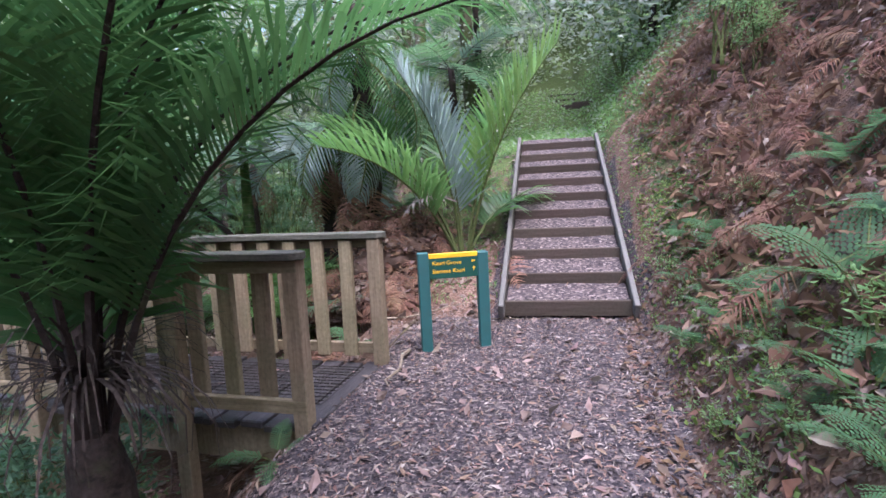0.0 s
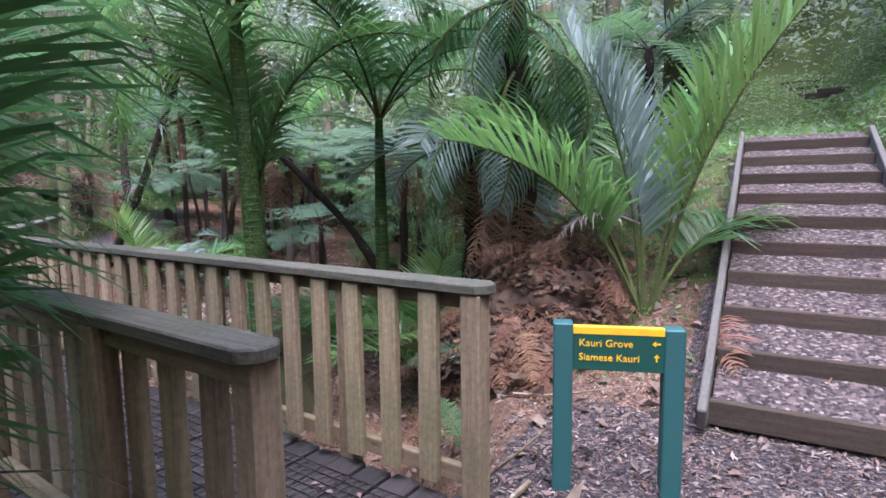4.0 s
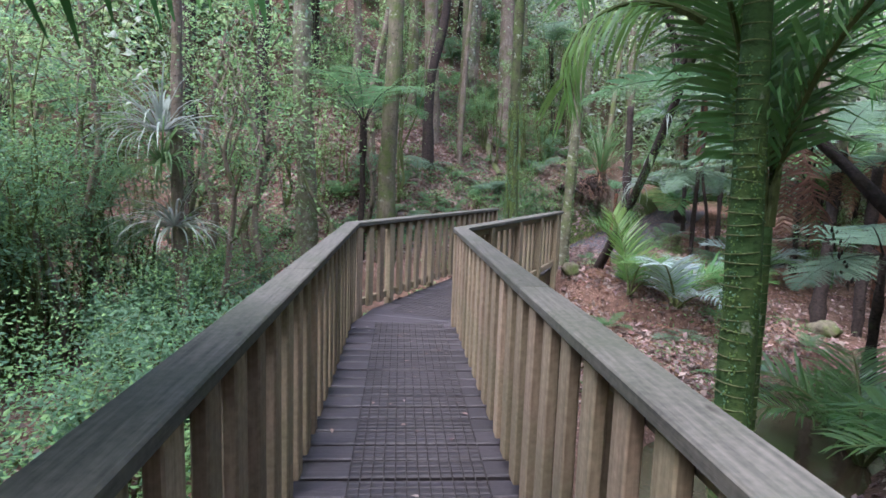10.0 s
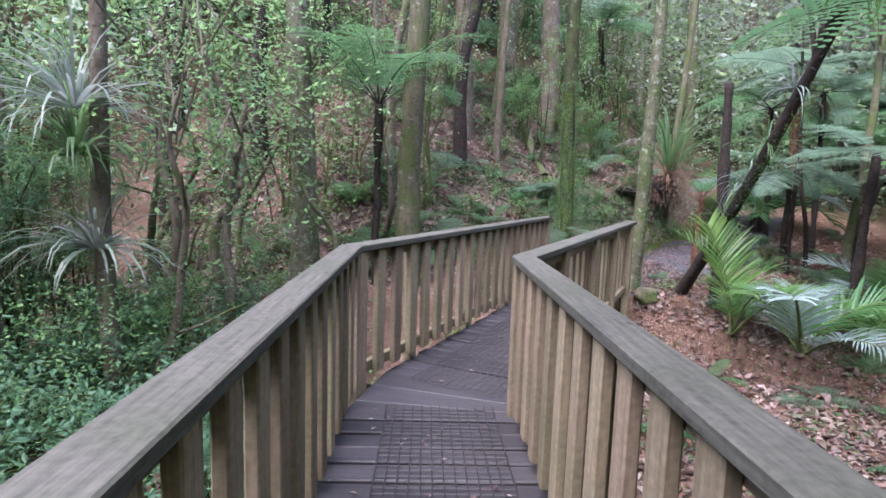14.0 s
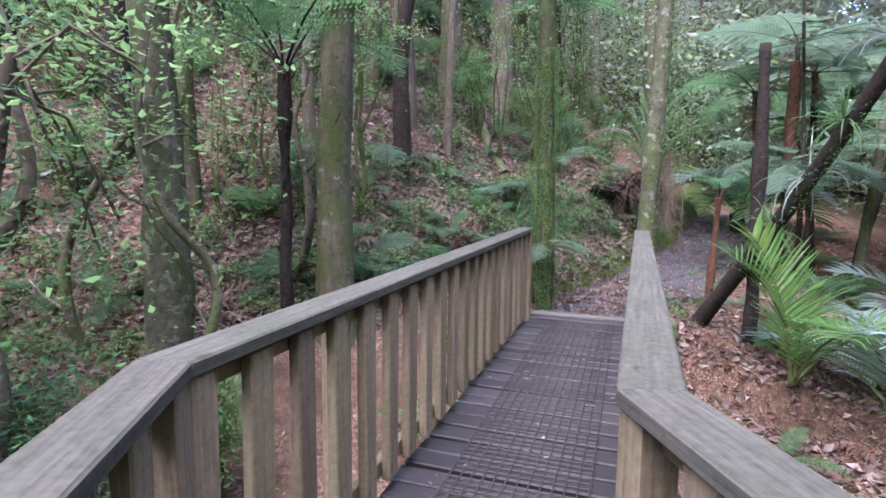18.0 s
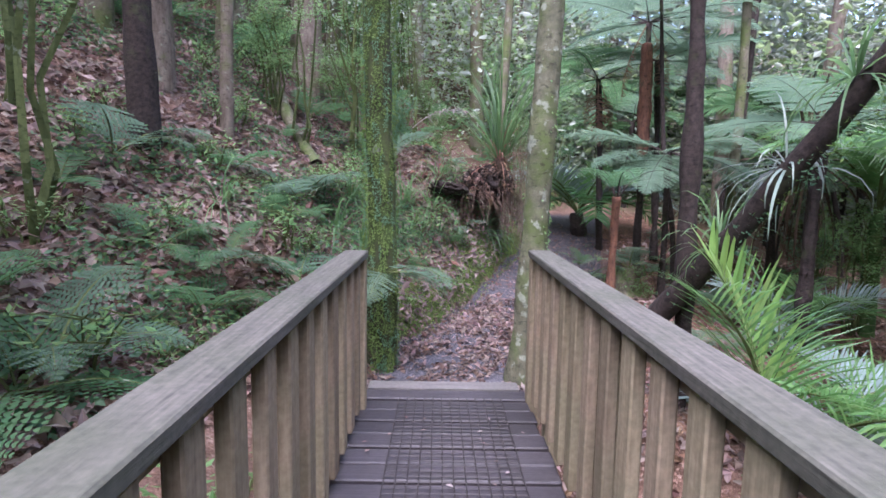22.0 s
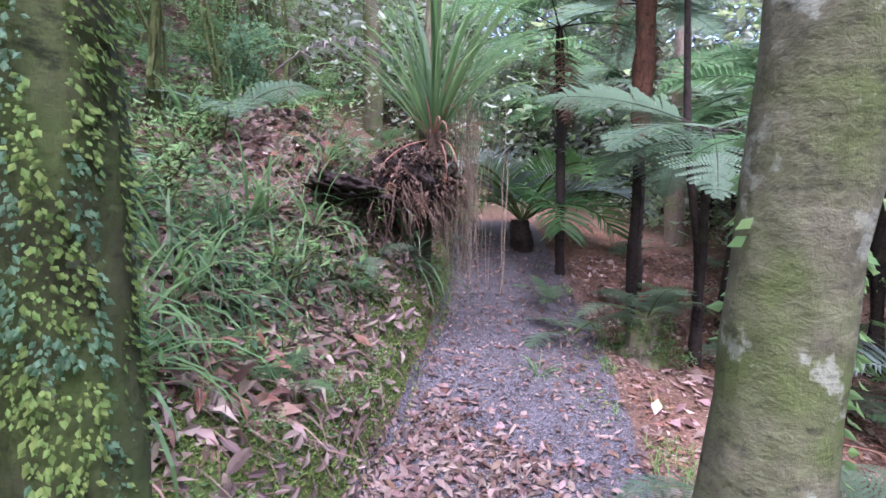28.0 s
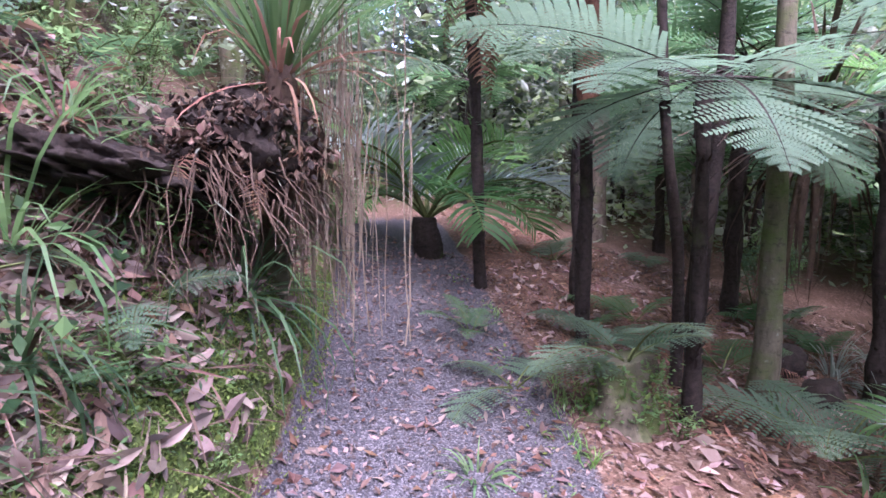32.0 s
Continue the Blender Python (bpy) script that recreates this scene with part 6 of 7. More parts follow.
thin = sown(r, 34, (-7, 7, 9.6, 20), lambda x, y: foot_side(x, y)[0] > 1.5 and not on_track(x, y, 0.6)) + sown(r, 18, (-7, -3.4, 3.6, 9.0), lambda x, y: not near_bridge(x, y, 1.5)) + sown(r, 14, (7.2, 12, 3.5, 11.5), lambda x, y: foot_side(x, y)[0] < -2.6 and not near_bridge(x, y, 2.0) and stream_dist(x, y) > 0.8)
for i, (x, y) in enumerate(thin):
    shrub(x, y, 5, 1250 + i, r.uniform(0.7, 1.25), "tall thin sapling with sparse leaves")
top = sown(r, 26, (2.5, 14, -6, 3.5), lambda x, y: not on_track(x, y, 0.25) and not (x < 5 and y > -1))
for i, (x, y) in enumerate(top):
    shrub(x, y, r.choice((0, 2, 3)), 1300 + i, r.uniform(0.6, 1.0), "bright leafy shrub above the steps")
for i, (x, y, k, s) in enumerate(((-0.98, 1.3, 4, 1.3), (-1.0, 1.9, 0, 0.5), (-0.95, 2.5, 1, 0.5), (-1.25, 1.0, 4, 1.2), (-0.9, 0.9, 4, 1.0), (-0.95, 4.2, 0, 0.9), (-1.1, 5.2, 1, 0.9), (-1.0, 3.0, 0, 0.75), (-0.8, 6.9, 4, 1.2), (-0.35, 7.4, 4, 1.3), (0.35, 8.5, 4, 1.2), (0.75, 9.4, 4, 1.0), (3.95, 13.15, 4, 0.7), (4.15, 13.5, 4, 0.8), (6.2, 12.1, 4, 0.6), (0.9, 0.9, 4, 0.7), (-1.7, -2.5, 4, 0.8), (-0.9, -2.6, 4, 0.9))):
    shrub(x, y, k, 1400 + i, s, "small bright leafy plant")

r = random.Random(95)
fresh = [(x, y, land(x, y) + 0.2 + (3.6 if x < -3.2 else 1.1) * r.random()) for x, y in sown(r, 640, (-6.5, -1.5, 2.2, 9.0), lambda x, y: not near_bridge(x, y, 1.35) and noise.noise((x * 0.9, y * 0.9, 6)) > -0.15)]
tagged(new("understorey_foliage", leaf_cloud("understorey_foliage", fresh, 80, 0.26, 0.038, [M_SHRUB, M_SHRUB_B, M_SHRUB], 96)), "bright small-leaved foliage filling the gully", "foliage", kind="stuff")

# ---- woods beyond ----
TREES = []
for i in range(5):
    rr = random.Random(1500 + i)
    h = 8.5 + i
    pts = [(0, 0, -0.3), (rr.uniform(-0.2, 0.2), rr.uniform(-0.2, 0.2), h * 0.35), (rr.uniform(-0.5, 0.5), rr.uniform(-0.5, 0.5), h * 0.7), (rr.uniform(-0.8, 0.8), rr.uniform(-0.8, 0.8), h)]
    rad = rr.uniform(0.09, 0.17)
    tr = trunk_mesh("trunk", 1510 + i, pts, [rad * 1.3, rad, rad * 0.75, rad * 0.4], (M_BARK_M, M_BARK, M_BARK_P, M_BARK_M, M_BARK)[i], 8, 0.12)
    g = Geo()
    centres = []
    for k in range(16):
        u = rr.uniform(0.35, 1.0)
        a = rr.uniform(0, 6.28)
        st = Vector(pts[1]).lerp(Vector(pts[3]), u)
        q = st + Vector((math.cos(a), math.sin(a), 0.35)) * rr.uniform(0.6, 1.9)
        g.tube([st, st.lerp(q, 0.5) + Vector((0, 0, 0.12)), q], [0.03, 0.02, 0.008], 4, 0, False)
        centres += [q, st.lerp(q, 0.6)]
    TREES.append((tr, g.mesh("branchwork", M_BARK), crown_mesh("crown", 1520 + i, centres, 15, 0.85, 0.19, M_CROWN if i % 2 else M_CROWN_P)))
spots = sown(r, 62, (-14, 20, -9, 30), lambda x, y: not on_track(x, y, 1.0) and not near_bridge(x, y, 3.4) and not (-4 < x < 8 and -1 < y < 9) and not (x < 4.5 and -2 < y < 3) and not (2 < x < 11.5 and 7 < y < 16) and not (x < 9 and -6.5 < y < 0))
for i, (x, y) in enumerate(spots):
    t = thing("tree", "slender forest tree with a light green crown", "tree", Matrix.Translation(ground_at(x, y, 0.1)) @ pose(0, 0, 0, 0, 0, r.uniform(0, 360)), "forest trees")
    for nm, me in zip(("trunk", "branchwork", "crown"), TREES[i % 5]):
        part(nm, me, None, t)
ferns_far = sown(r, 34, (-9, 17, -3, 24), lambda x, y: not on_track(x, y, 0.8) and not near_bridge(x, y, 2.6) and not (x < 5.0 and -2.5 < y < 4) and not (-3 < x < 5.8 and 4 < y < 12.5) and math.hypot(x - 7, y - 13) > 4.5)
for i, (x, y) in enumerate(ferns_far):
    tree_fern(x, y, r.uniform(1.4, 3.4), TF_FAR, 9, 1600 + i, "tree fern among the trees", (r.uniform(-0.2, 0.2), r.uniform(-0.2, 0.2)), 0.075, M_BARK_D, 0)


def far_woods():
    r = random.Random(9)
    centres = []
    for i in range(30000):
        if len(centres) >= 7600:
            break
        a = r.uniform(0, 6.2832)
        d = 10.5 + 22 * r.random() ** 1.3
        x, y = 3 + d * math.cos(a), 6 + d * math.sin(a)
        h = r.random() ** 1.15 * (2.2 + d * 0.36)
        if on_track(x, y, 0.9) or math.hypot(x + 2.5, y + 1.5) < 11 or math.hypot(x - 4.5, y - 12.5) < 8.5 or noise.noise((x * 0.3, y * 0.3, h * 0.35)) < -0.15 or (x < 2 and -3.5 < y < 1):
            continue
        centres.append((x, y, land(x, y) + h))
    for i in range(900):
        a, d = radians(r.uniform(8, 78)), r.uniform(19, 30)
        x, y = d * math.cos(a), d * math.sin(a)
        centres.append((x, y, max(0.0, land(x, y)) + r.uniform(1, 15)))
    # outermost leaves; their paleness is painted haze, there is no mist
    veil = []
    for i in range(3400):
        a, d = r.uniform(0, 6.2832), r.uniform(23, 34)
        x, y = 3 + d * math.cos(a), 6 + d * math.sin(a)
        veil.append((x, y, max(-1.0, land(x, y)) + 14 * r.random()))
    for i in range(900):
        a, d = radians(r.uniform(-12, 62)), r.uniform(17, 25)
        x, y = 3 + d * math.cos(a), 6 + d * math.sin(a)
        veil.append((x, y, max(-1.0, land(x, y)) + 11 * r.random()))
    tagged(new("far_woods", leaf_cloud("far_woods", veil, 60, 1.1, 0.32, [M_HAZE], 97)), "foliage of the distant woods with haze painted into its pale leaves", "foliage", kind="stuff")
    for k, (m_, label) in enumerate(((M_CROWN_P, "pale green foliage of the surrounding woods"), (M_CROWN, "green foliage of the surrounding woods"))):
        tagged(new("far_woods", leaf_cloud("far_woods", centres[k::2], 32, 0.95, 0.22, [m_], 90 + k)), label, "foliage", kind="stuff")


far_woods()
r = random.Random(93)
east = sown(r, 12, (9.6, 16, 9.5, 19.5), lambda x, y: not on_track(x, y, 1.2) and stream_dist(x, y) > 0.5)
for i, (x, y) in enumerate(east):
    tree_fern(x, y, r.uniform(0.7, 3.0), TF_FAR, 9, 1660 + i, "tree fern in the thicket beyond the path", (r.uniform(-0.2, 0.2), r.uniform(-0.2, 0.2)), 0.05, M_BARK_D, 0)
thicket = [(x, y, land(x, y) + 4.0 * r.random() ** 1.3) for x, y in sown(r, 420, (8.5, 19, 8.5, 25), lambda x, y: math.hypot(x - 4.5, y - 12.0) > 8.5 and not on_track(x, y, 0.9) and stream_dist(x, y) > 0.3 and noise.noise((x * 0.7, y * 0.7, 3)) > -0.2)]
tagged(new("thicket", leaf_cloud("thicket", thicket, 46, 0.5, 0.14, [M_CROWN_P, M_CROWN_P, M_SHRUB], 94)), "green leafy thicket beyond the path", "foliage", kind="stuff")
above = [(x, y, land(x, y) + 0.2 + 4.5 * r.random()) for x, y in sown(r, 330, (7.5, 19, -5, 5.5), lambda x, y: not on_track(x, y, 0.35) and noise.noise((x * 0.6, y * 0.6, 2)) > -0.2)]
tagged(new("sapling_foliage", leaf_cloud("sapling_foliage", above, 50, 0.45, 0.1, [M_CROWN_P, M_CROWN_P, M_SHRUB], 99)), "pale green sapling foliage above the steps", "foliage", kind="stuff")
# no extra sun falls here; the pale leaf colour supplies the brightness
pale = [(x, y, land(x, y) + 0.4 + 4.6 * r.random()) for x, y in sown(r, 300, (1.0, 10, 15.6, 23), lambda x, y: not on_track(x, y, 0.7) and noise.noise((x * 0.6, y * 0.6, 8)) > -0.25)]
tagged(new("sapling_foliage", leaf_cloud("sapling_foliage", pale, 46, 0.42, 0.085, [M_CROWN_P, M_CROWN_P, M_SHRUB], 98)), "sapling foliage beyond the bend, its brightness painted into pale leaves", "foliage", kind="stuff")
for i, (x, y) in enumerate(((8.4, 18.2), (9.4, 17.8))):
    shrub(x, y, 2 + i % 2, 1690 + i, 1.0, "leafy shrub closing the bend of the path")
for i, (x, y) in enumerate(((0.4, -3.9), (1.6, -4.1), (2.9, -3.8), (4.1, -3.9), (5.0, -3.4))):
    shrub(x, y, 2, 1680 + i, 0.9, "leafy shrub overhanging the steep bank")


# ---- what lies on the ground ----
def litter(name, label, count, box, ok, sizes, material, seed, width=0.34, lift=0.012, curl=0.25, broad=False):
    r, g = random.Random(seed), Geo()
    for x, y in sown(r, count, box, ok, 12):
        m = slope_pose(x, y, r.uniform(0, 6.28), lift * r.uniform(0.5, 1.6)) @ pose(0, 0, 0, r.gauss(0, 26), r.gauss(0, 26), 0)
        d, s = m.to_3x3() @ Vector((1, 0, 0)), m.to_3x3() @ Vector((0, 1, 0))
        sz = r.uniform(*sizes)
        p, w, c = m.translation + UP * (rough_land(x, y) - land(x, y)), sz * width * r.uniform(0.6, 1.2), curl * r.uniform(-1, 1.6)
        if broad:
            g.broad_leaf(p, d, s, sz, w * 0.9, 0, c, r.uniform(-0.5, 0.6))
        else:
            g.leaf(p, d, s, sz, w, 0, c)
    return tagged(new(name, g.mesh(name, [material])), label, "leaf litter", kind="stuff")


def strew(name, label, category, count, box, ok, sizes, mats, seed, width=0.3, lift=0.01, tilt=0.35, curl=0.4, down=0.0):
    """Many small folded leaves, chips or stalks lying on the ground; down turns them towards the fall line."""
    rg = np.random.default_rng(seed)
    x, y = rg.uniform(box[0], box[1], count * 9), rg.uniform(box[2], box[3], count * 9)
    keep = ok(x, y)
    x, y = x[keep][:count], y[keep][:count]
    n, e = len(x), 0.12
    z = grid_at("z", x, y)
    gx = (grid_at("z", x + e, y) - grid_at("z", x - e, y)) / (2 * e)
    gy = (grid_at("z", x, y + e) - grid_at("z", x, y - e)) / (2 * e)
    unit = lambda v: v / np.linalg.norm(v, axis=1, keepdims=True)
    nrm = unit(unit(np.stack([-gx, -gy, np.ones(n)], 1)) + rg.normal(0, tilt, (n, 3)))
    turn = rg.uniform(0, 2 * math.pi, n)
    if down:
        turn = np.arctan2(-gy, -gx) + rg.normal(0, down, n)
    d = np.stack([np.cos(turn), np.sin(turn), np.zeros(n)], 1)
    d = unit(d - nrm * np.sum(d * nrm, 1, keepdims=True))
    s = np.cross(nrm, d)
    sz = rg.uniform(*sizes, n)[:, None]
    w = sz * width * rg.uniform(0.6, 1.25, n)[:, None]
    c = curl * rg.uniform(-0.5, 1.4, n)[:, None]
    p = np.stack([x, y, z], 1) + nrm * (lift * rg.uniform(0.3, 1.6, n)[:, None])
    mid = p + d * sz * 0.45 + nrm * (c * sz * 0.12)
    v = np.stack([p, mid + s * w + nrm * w * c, p + d * sz, mid - s * w + nrm * w * c, mid], 1).reshape(-1, 3)
    f = (np.arange(n)[:, None, None] * 5 + np.array([[0, 1, 4], [1, 2, 4], [2, 3, 4], [3, 0, 4]])).reshape(-1, 3)
    me = bpy.data.meshes.new(name)
    me.from_pydata(v.tolist(), [], f.tolist())
    for m in mats:
        me.materials.append(m)
    if len(mats) > 1:
        me.polygons.foreach_set("material_index", np.repeat(rg.integers(0, len(mats), n), 4).tolist())
    return tagged(new(name, me), label, category, kind="stuff")


def off_bridge(x, y, w):
    c0, d = np.array((0.0, 5.97)), np.array((2.42, 4.43))
    u = np.clip(((x - c0[0]) * d[0] + (y - c0[1]) * d[1]) / (d @ d), 0, 1.05)
    return (np.hypot(x - c0[0] - d[0] * u, y - c0[1] - d[1] * u) > w) & ~((np.abs(x) < w) & (y > -0.5) & (y < 6.3))


def hillside(x, y, lo, hi):
    d = grid_at("foot", x, y)
    return (d > lo) & (d < hi) & off_bridge(x, y, 0.7)


def clearing(x, y):
    return off_bridge(x, y, 0.56) | (y < 0.04)


strew("leaf_litter", "brown and pinkish fallen leaves on the hillside", "leaf litter", 36000, (-4, 6.5, 9, 17), lambda x, y: hillside(x, y, 0.25, 7), (0.05, 0.14), [M_LITTER, M_LITTER, M_LITTER_R, M_LITTER_P], 21, 0.26, 0.02, 0.4, 0.8)
strew("ground_cover", "low dark green seedlings and creepers over the littered slope", "undergrowth", 40000, (-4, 6.5, 9, 17.5), lambda x, y: hillside(x, y, 0.5, 7.5) & (patchy(x, y, 1.3, 1.3) > 0.02), (0.025, 0.08), [M_SHRUB, M_SHRUB_B, M_FERN], 121, 0.24, 0.11, 1.0, 0.3)
strew("dry_stalks", "thin dry stalks and twigs lying down the slope", "leaf litter", 2600, (-5, 8, 9, 18), lambda x, y: hillside(x, y, 0.15, 7), (0.15, 0.5), [M_ROOT, M_VINE, M_LITTER_R], 122, 0.014, 0.03, 0.2, 0.3, 0.7)
strew("dry_stalks", "dry stalks and roots hanging down the cut bank", "leaf litter", 2600, (1.8, 8, 10.8, 16), lambda x, y: hillside(x, y, 0.08, 1.6), (0.08, 0.3), [M_ROOT, M_VINE, M_LITTER_R], 123, 0.02, 0.03, 0.25, 0.5, 0.5)
strew("ground_cover", "small green leaves and grass blades on the cut bank", "undergrowth", 9000, (1.8, 7, 10.8, 15.5), lambda x, y: hillside(x, y, 0.1, 2.0) & (patchy(x, y, 4.1, 1.5) > 0.05), (0.012, 0.042), [M_SHRUB, M_STRAP_D, M_MOSS], 124, 0.18, 0.05, 0.9, 0.3)
litter("leaf_litter", "large pinkish dead leaves slipping down the cut bank", 2900, (1.8, 8, 10.8, 16), lambda x, y: 0.06 < foot_side(x, y)[0] < 1.3 and not near_bridge(x, y, 0.6) and noise.noise((x * 1.1, y * 1.1, 5)) > -0.2, (0.04, 0.12), M_LITTER_P, 29, 0.22, 0.02, 0.7, True)
litter("leaf_litter", "dead leaves gathered where the bridge meets the path", 1300, (1.8, 4.4, 10.3, 12.8), lambda x, y: -1.6 < foot_side(x, y)[0] < 0.05 and not near_bridge(x, y, 0.56), (0.03, 0.08), M_LITTER, 34, 0.26, 0.01, 0.5, True)
litter("leaf_litter", "pinkish dead leaves on the stream bank by the bridge", 1800, (2.4, 6.8, 5.5, 10.6), lambda x, y: foot_side(x, y)[0] < -0.4 and not near_bridge(x, y, 0.7) and stream_dist(x, y) > 0.35, (0.05, 0.13), M_LITTER_P, 36, 0.26, 0.015, 0.5, True)
litter("leaf_litter", "red-brown withered leaves hanging on the steep bank", 2600, (-1.5, 6, -4.6, -2.35), lambda x, y: not on_track(x, y, 0.05), (0.08, 0.2), M_FERN_D, 35, 0.24, 0.05, 0.8, True)
litter("leaf_litter", "fallen leaves along the gravel path", 2400, (1.7, 8, 9.8, 16.5), lambda x, y: -1.6 < foot_side(x, y)[0] < 0.0 and not near_bridge(x, y, 0.6) and r.random() < 0.25 + 0.6 * abs(foot_side(x, y)[0] + 0.75), (0.02, 0.065), M_LITTER, 22, 0.28, 0.008, 0.4, True)
litter("leaf_litter", "fallen leaves beside the sign and the steps", 2600, (0.6, 8, -0.9, 3), lambda x, y: not near_bridge(x, y, 0.7) and not (x < 2.0 and y < -0.3), (0.04, 0.13), M_LITTER, 25)
litter("leaf_litter", "scattered pale leaves on the bark chips", 420, (-6, 2.2, -2.15, 0.35), lambda x, y: not (near_bridge(x, y, 0.56) and y > 0.0), (0.05, 0.12), M_LITTER, 27)
litter("leaf_litter", "dead leaves in the gully under the bridge", 2200, (-4, 2.2, 0.5, 8), lambda x, y: stream_dist(x, y) > 0.4, (0.05, 0.14), M_LITTER, 28)


strew("moss", "bright green moss cushions along the foot of the cut bank", "moss", 26000, (1.8, 7.5, 10.8, 16), lambda x, y: hillside(x, y, 0.02, 0.75) & (patchy(x, y, 9.1, 2.2) > -0.25 + 1.1 * np.clip(grid_at("foot", x, y) - 0.12, 0, 1)), (0.008, 0.022), [M_MOSS_B, M_MOSS], 141, 0.3, 0.012, 0.8, 0.3)
strew("leaf_litter", "large pinkish-brown dead leaves caught on the cut bank", "leaf litter", 1000, (1.8, 7, 10.8, 15.5), lambda x, y: hillside(x, y, 0.2, 2.4) & (patchy(x, y, 5.7, 1.6) > 0.0), (0.07, 0.16), [M_LITTER, M_LITTER_R, M_FERN_D], 142, 0.2, 0.03, 0.5, 1.0, 0.6)
strew("leaf_litter", "orange-brown leaf scraps scattered over the path", "leaf litter", 1500, (2.2, 8, 10.4, 16), lambda x, y: (grid_at("foot", x, y) > -1.6) & (grid_at("foot", x, y) < 0.05) & off_bridge(x, y, 0.6), (0.03, 0.085), [M_LITTER, M_LITTER_R, M_LITTER_P, M_FERN_D], 143, 0.24, 0.012, 0.3, 0.6)
strew("moss", "narrow strip of green moss and grass along the path", "moss", 2200, (2.6, 8, 10.4, 16), lambda x, y: (np.abs(grid_at("foot", x, y) + 1.18) < 0.09) & (patchy(x, y, 8.2, 1.8) > -0.1) & off_bridge(x, y, 0.6), (0.012, 0.045), [M_MOSS_B, M_SHRUB], 144, 0.2, 0.012, 0.7, 0.4)
strew("needle_litter", "orange-brown fern litter on the low ground beside the path", "leaf litter", 17000, (3.2, 10.5, 9.6, 17), lambda x, y: (grid_at("foot", x, y) < -1.45) & (grid_at("foot", x, y) > -4.6) & (patchy(x, y, 2.2, 0.8) > -0.55) & off_bridge(x, y, 0.8), (0.03, 0.11), [M_ORANGE, M_ORANGE, M_FERN_D], 30, 0.1, 0.012, 0.35, 0.3)
strew("leaf_litter", "red-brown leaf litter beside the path and stream", "leaf litter", 9000, (2, 11, 3.0, 14.5), lambda x, y: (grid_at("foot", x, y) < -1.5) & off_bridge(x, y, 0.7) & (grid_at("z", x, y) > -0.86), (0.05, 0.13), [M_LITTER, M_LITTER_R, M_LITTER_P], 23, 0.28, 0.012, 0.35, 0.6)
strew("leaf_litter", "red-brown dead leaves and fern scraps on the steep bank", "leaf litter", 11000, (-4, 9, -5.5, -2.1), lambda x, y: ~((x > 1.4) & (y > -2.05 + 0.06 * x)), (0.04, 0.15), [M_LITTER_R, M_FERN_D, M_LITTER], 24, 0.22, 0.025, 0.45, 0.9, 0.9)
strew("ground_cover", "low green creepers and seedlings on the steep bank", "undergrowth", 7000, (-4, 8, -4.2, -2.08), lambda x, y: (patchy(x, y, 3.3, 1.2) > 0.05 - 0.5 * np.exp(-((y + 2.3) / 0.35) ** 2)) & ~((x > 1.4) & (y > -2.05 + 0.06 * x)), (0.02, 0.06), [M_SHRUB, M_MOSS, M_FERN], 125, 0.25, 0.05, 1.0, 0.3)
strew("ground_cover", "bright ferny growth beside the steps", "undergrowth", 9000, (2.4, 12, -1.0, 2.2), lambda x, y: (np.abs(-(x - 1.97) * 0.07 + (y + 1.28)) > 0.72 - 0.9 * (x > 6.6)) & (patchy(x, y, 5.3, 1.1) > -0.35), (0.03, 0.08), [M_NIK_Y, M_SHRUB, M_FERN], 126, 0.16, 0.05, 1.0, 0.3)
strew("leaf_litter", "pinkish dead leaves on the bank below the handrail", "leaf litter", 8000, (0.8, 5.6, 5.2, 10.6), lambda x, y: (grid_at("foot", x, y) < -0.3) & off_bridge(x, y, 0.72) & (grid_at("z", x, y) > -0.84), (0.04, 0.12), [M_LITTER, M_LITTER_P, M_FERN_D, M_LITTER_R], 131, 0.24, 0.02, 0.4, 0.7)
strew("ground_cover", "small green plants on the bank below the handrail", "undergrowth", 3000, (0.8, 7, 5.0, 10.8), lambda x, y: (grid_at("foot", x, y) < -1.0) & off_bridge(x, y, 0.8) & (patchy(x, y, 7.7, 1.4) > 0.3), (0.03, 0.09), [M_FERN, M_SHRUB, M_STRAP], 132, 0.16, 0.08, 1.0, 0.3)
strew("ground_cover", "pale green undergrowth on the hill above the steps", "undergrowth", 12000, (6, 17, -4.5, 3.5), lambda x, y: patchy(x, y, 6.1, 0.8) > -0.5, (0.05, 0.14), [M_CROWN_P, M_NIK_Y, M_SHRUB], 130, 0.2, 0.12, 1.0, 0.3)
strew("ground_cover", "moss and small ferns between the steps and the bank", "undergrowth", 3200, (1.6, 8, -2.3, -1.4), lambda x, y: (-(x - 1.97) * 0.07 + (y + 1.28) < -0.66) & (y > -2.25), (0.015, 0.055), [M_MOSS_B, M_SHRUB, M_LITTER_R, M_FERN], 134, 0.24, 0.03, 0.9, 0.3)
strew("bark_chips", "grey-brown bark chips covering the clearing", "bark chips", 32000, (-3.6, 2.2, -2.15, 0.35), clearing, (0.011, 0.042), [M_CHIP, M_CHIP, M_CHIP_L, M_LITTER_R], 26, 0.15, 0.008, 0.3, 0.3)
strew("bark_chips", "pale splinters and leaf scraps among the bark chips", "bark chips", 3800, (-3.6, 2.2, -2.15, 0.35), clearing, (0.025, 0.08), [M_CHIP_L, M_LITTER, M_LITTER_R], 127, 0.13, 0.013, 0.3, 0.6)
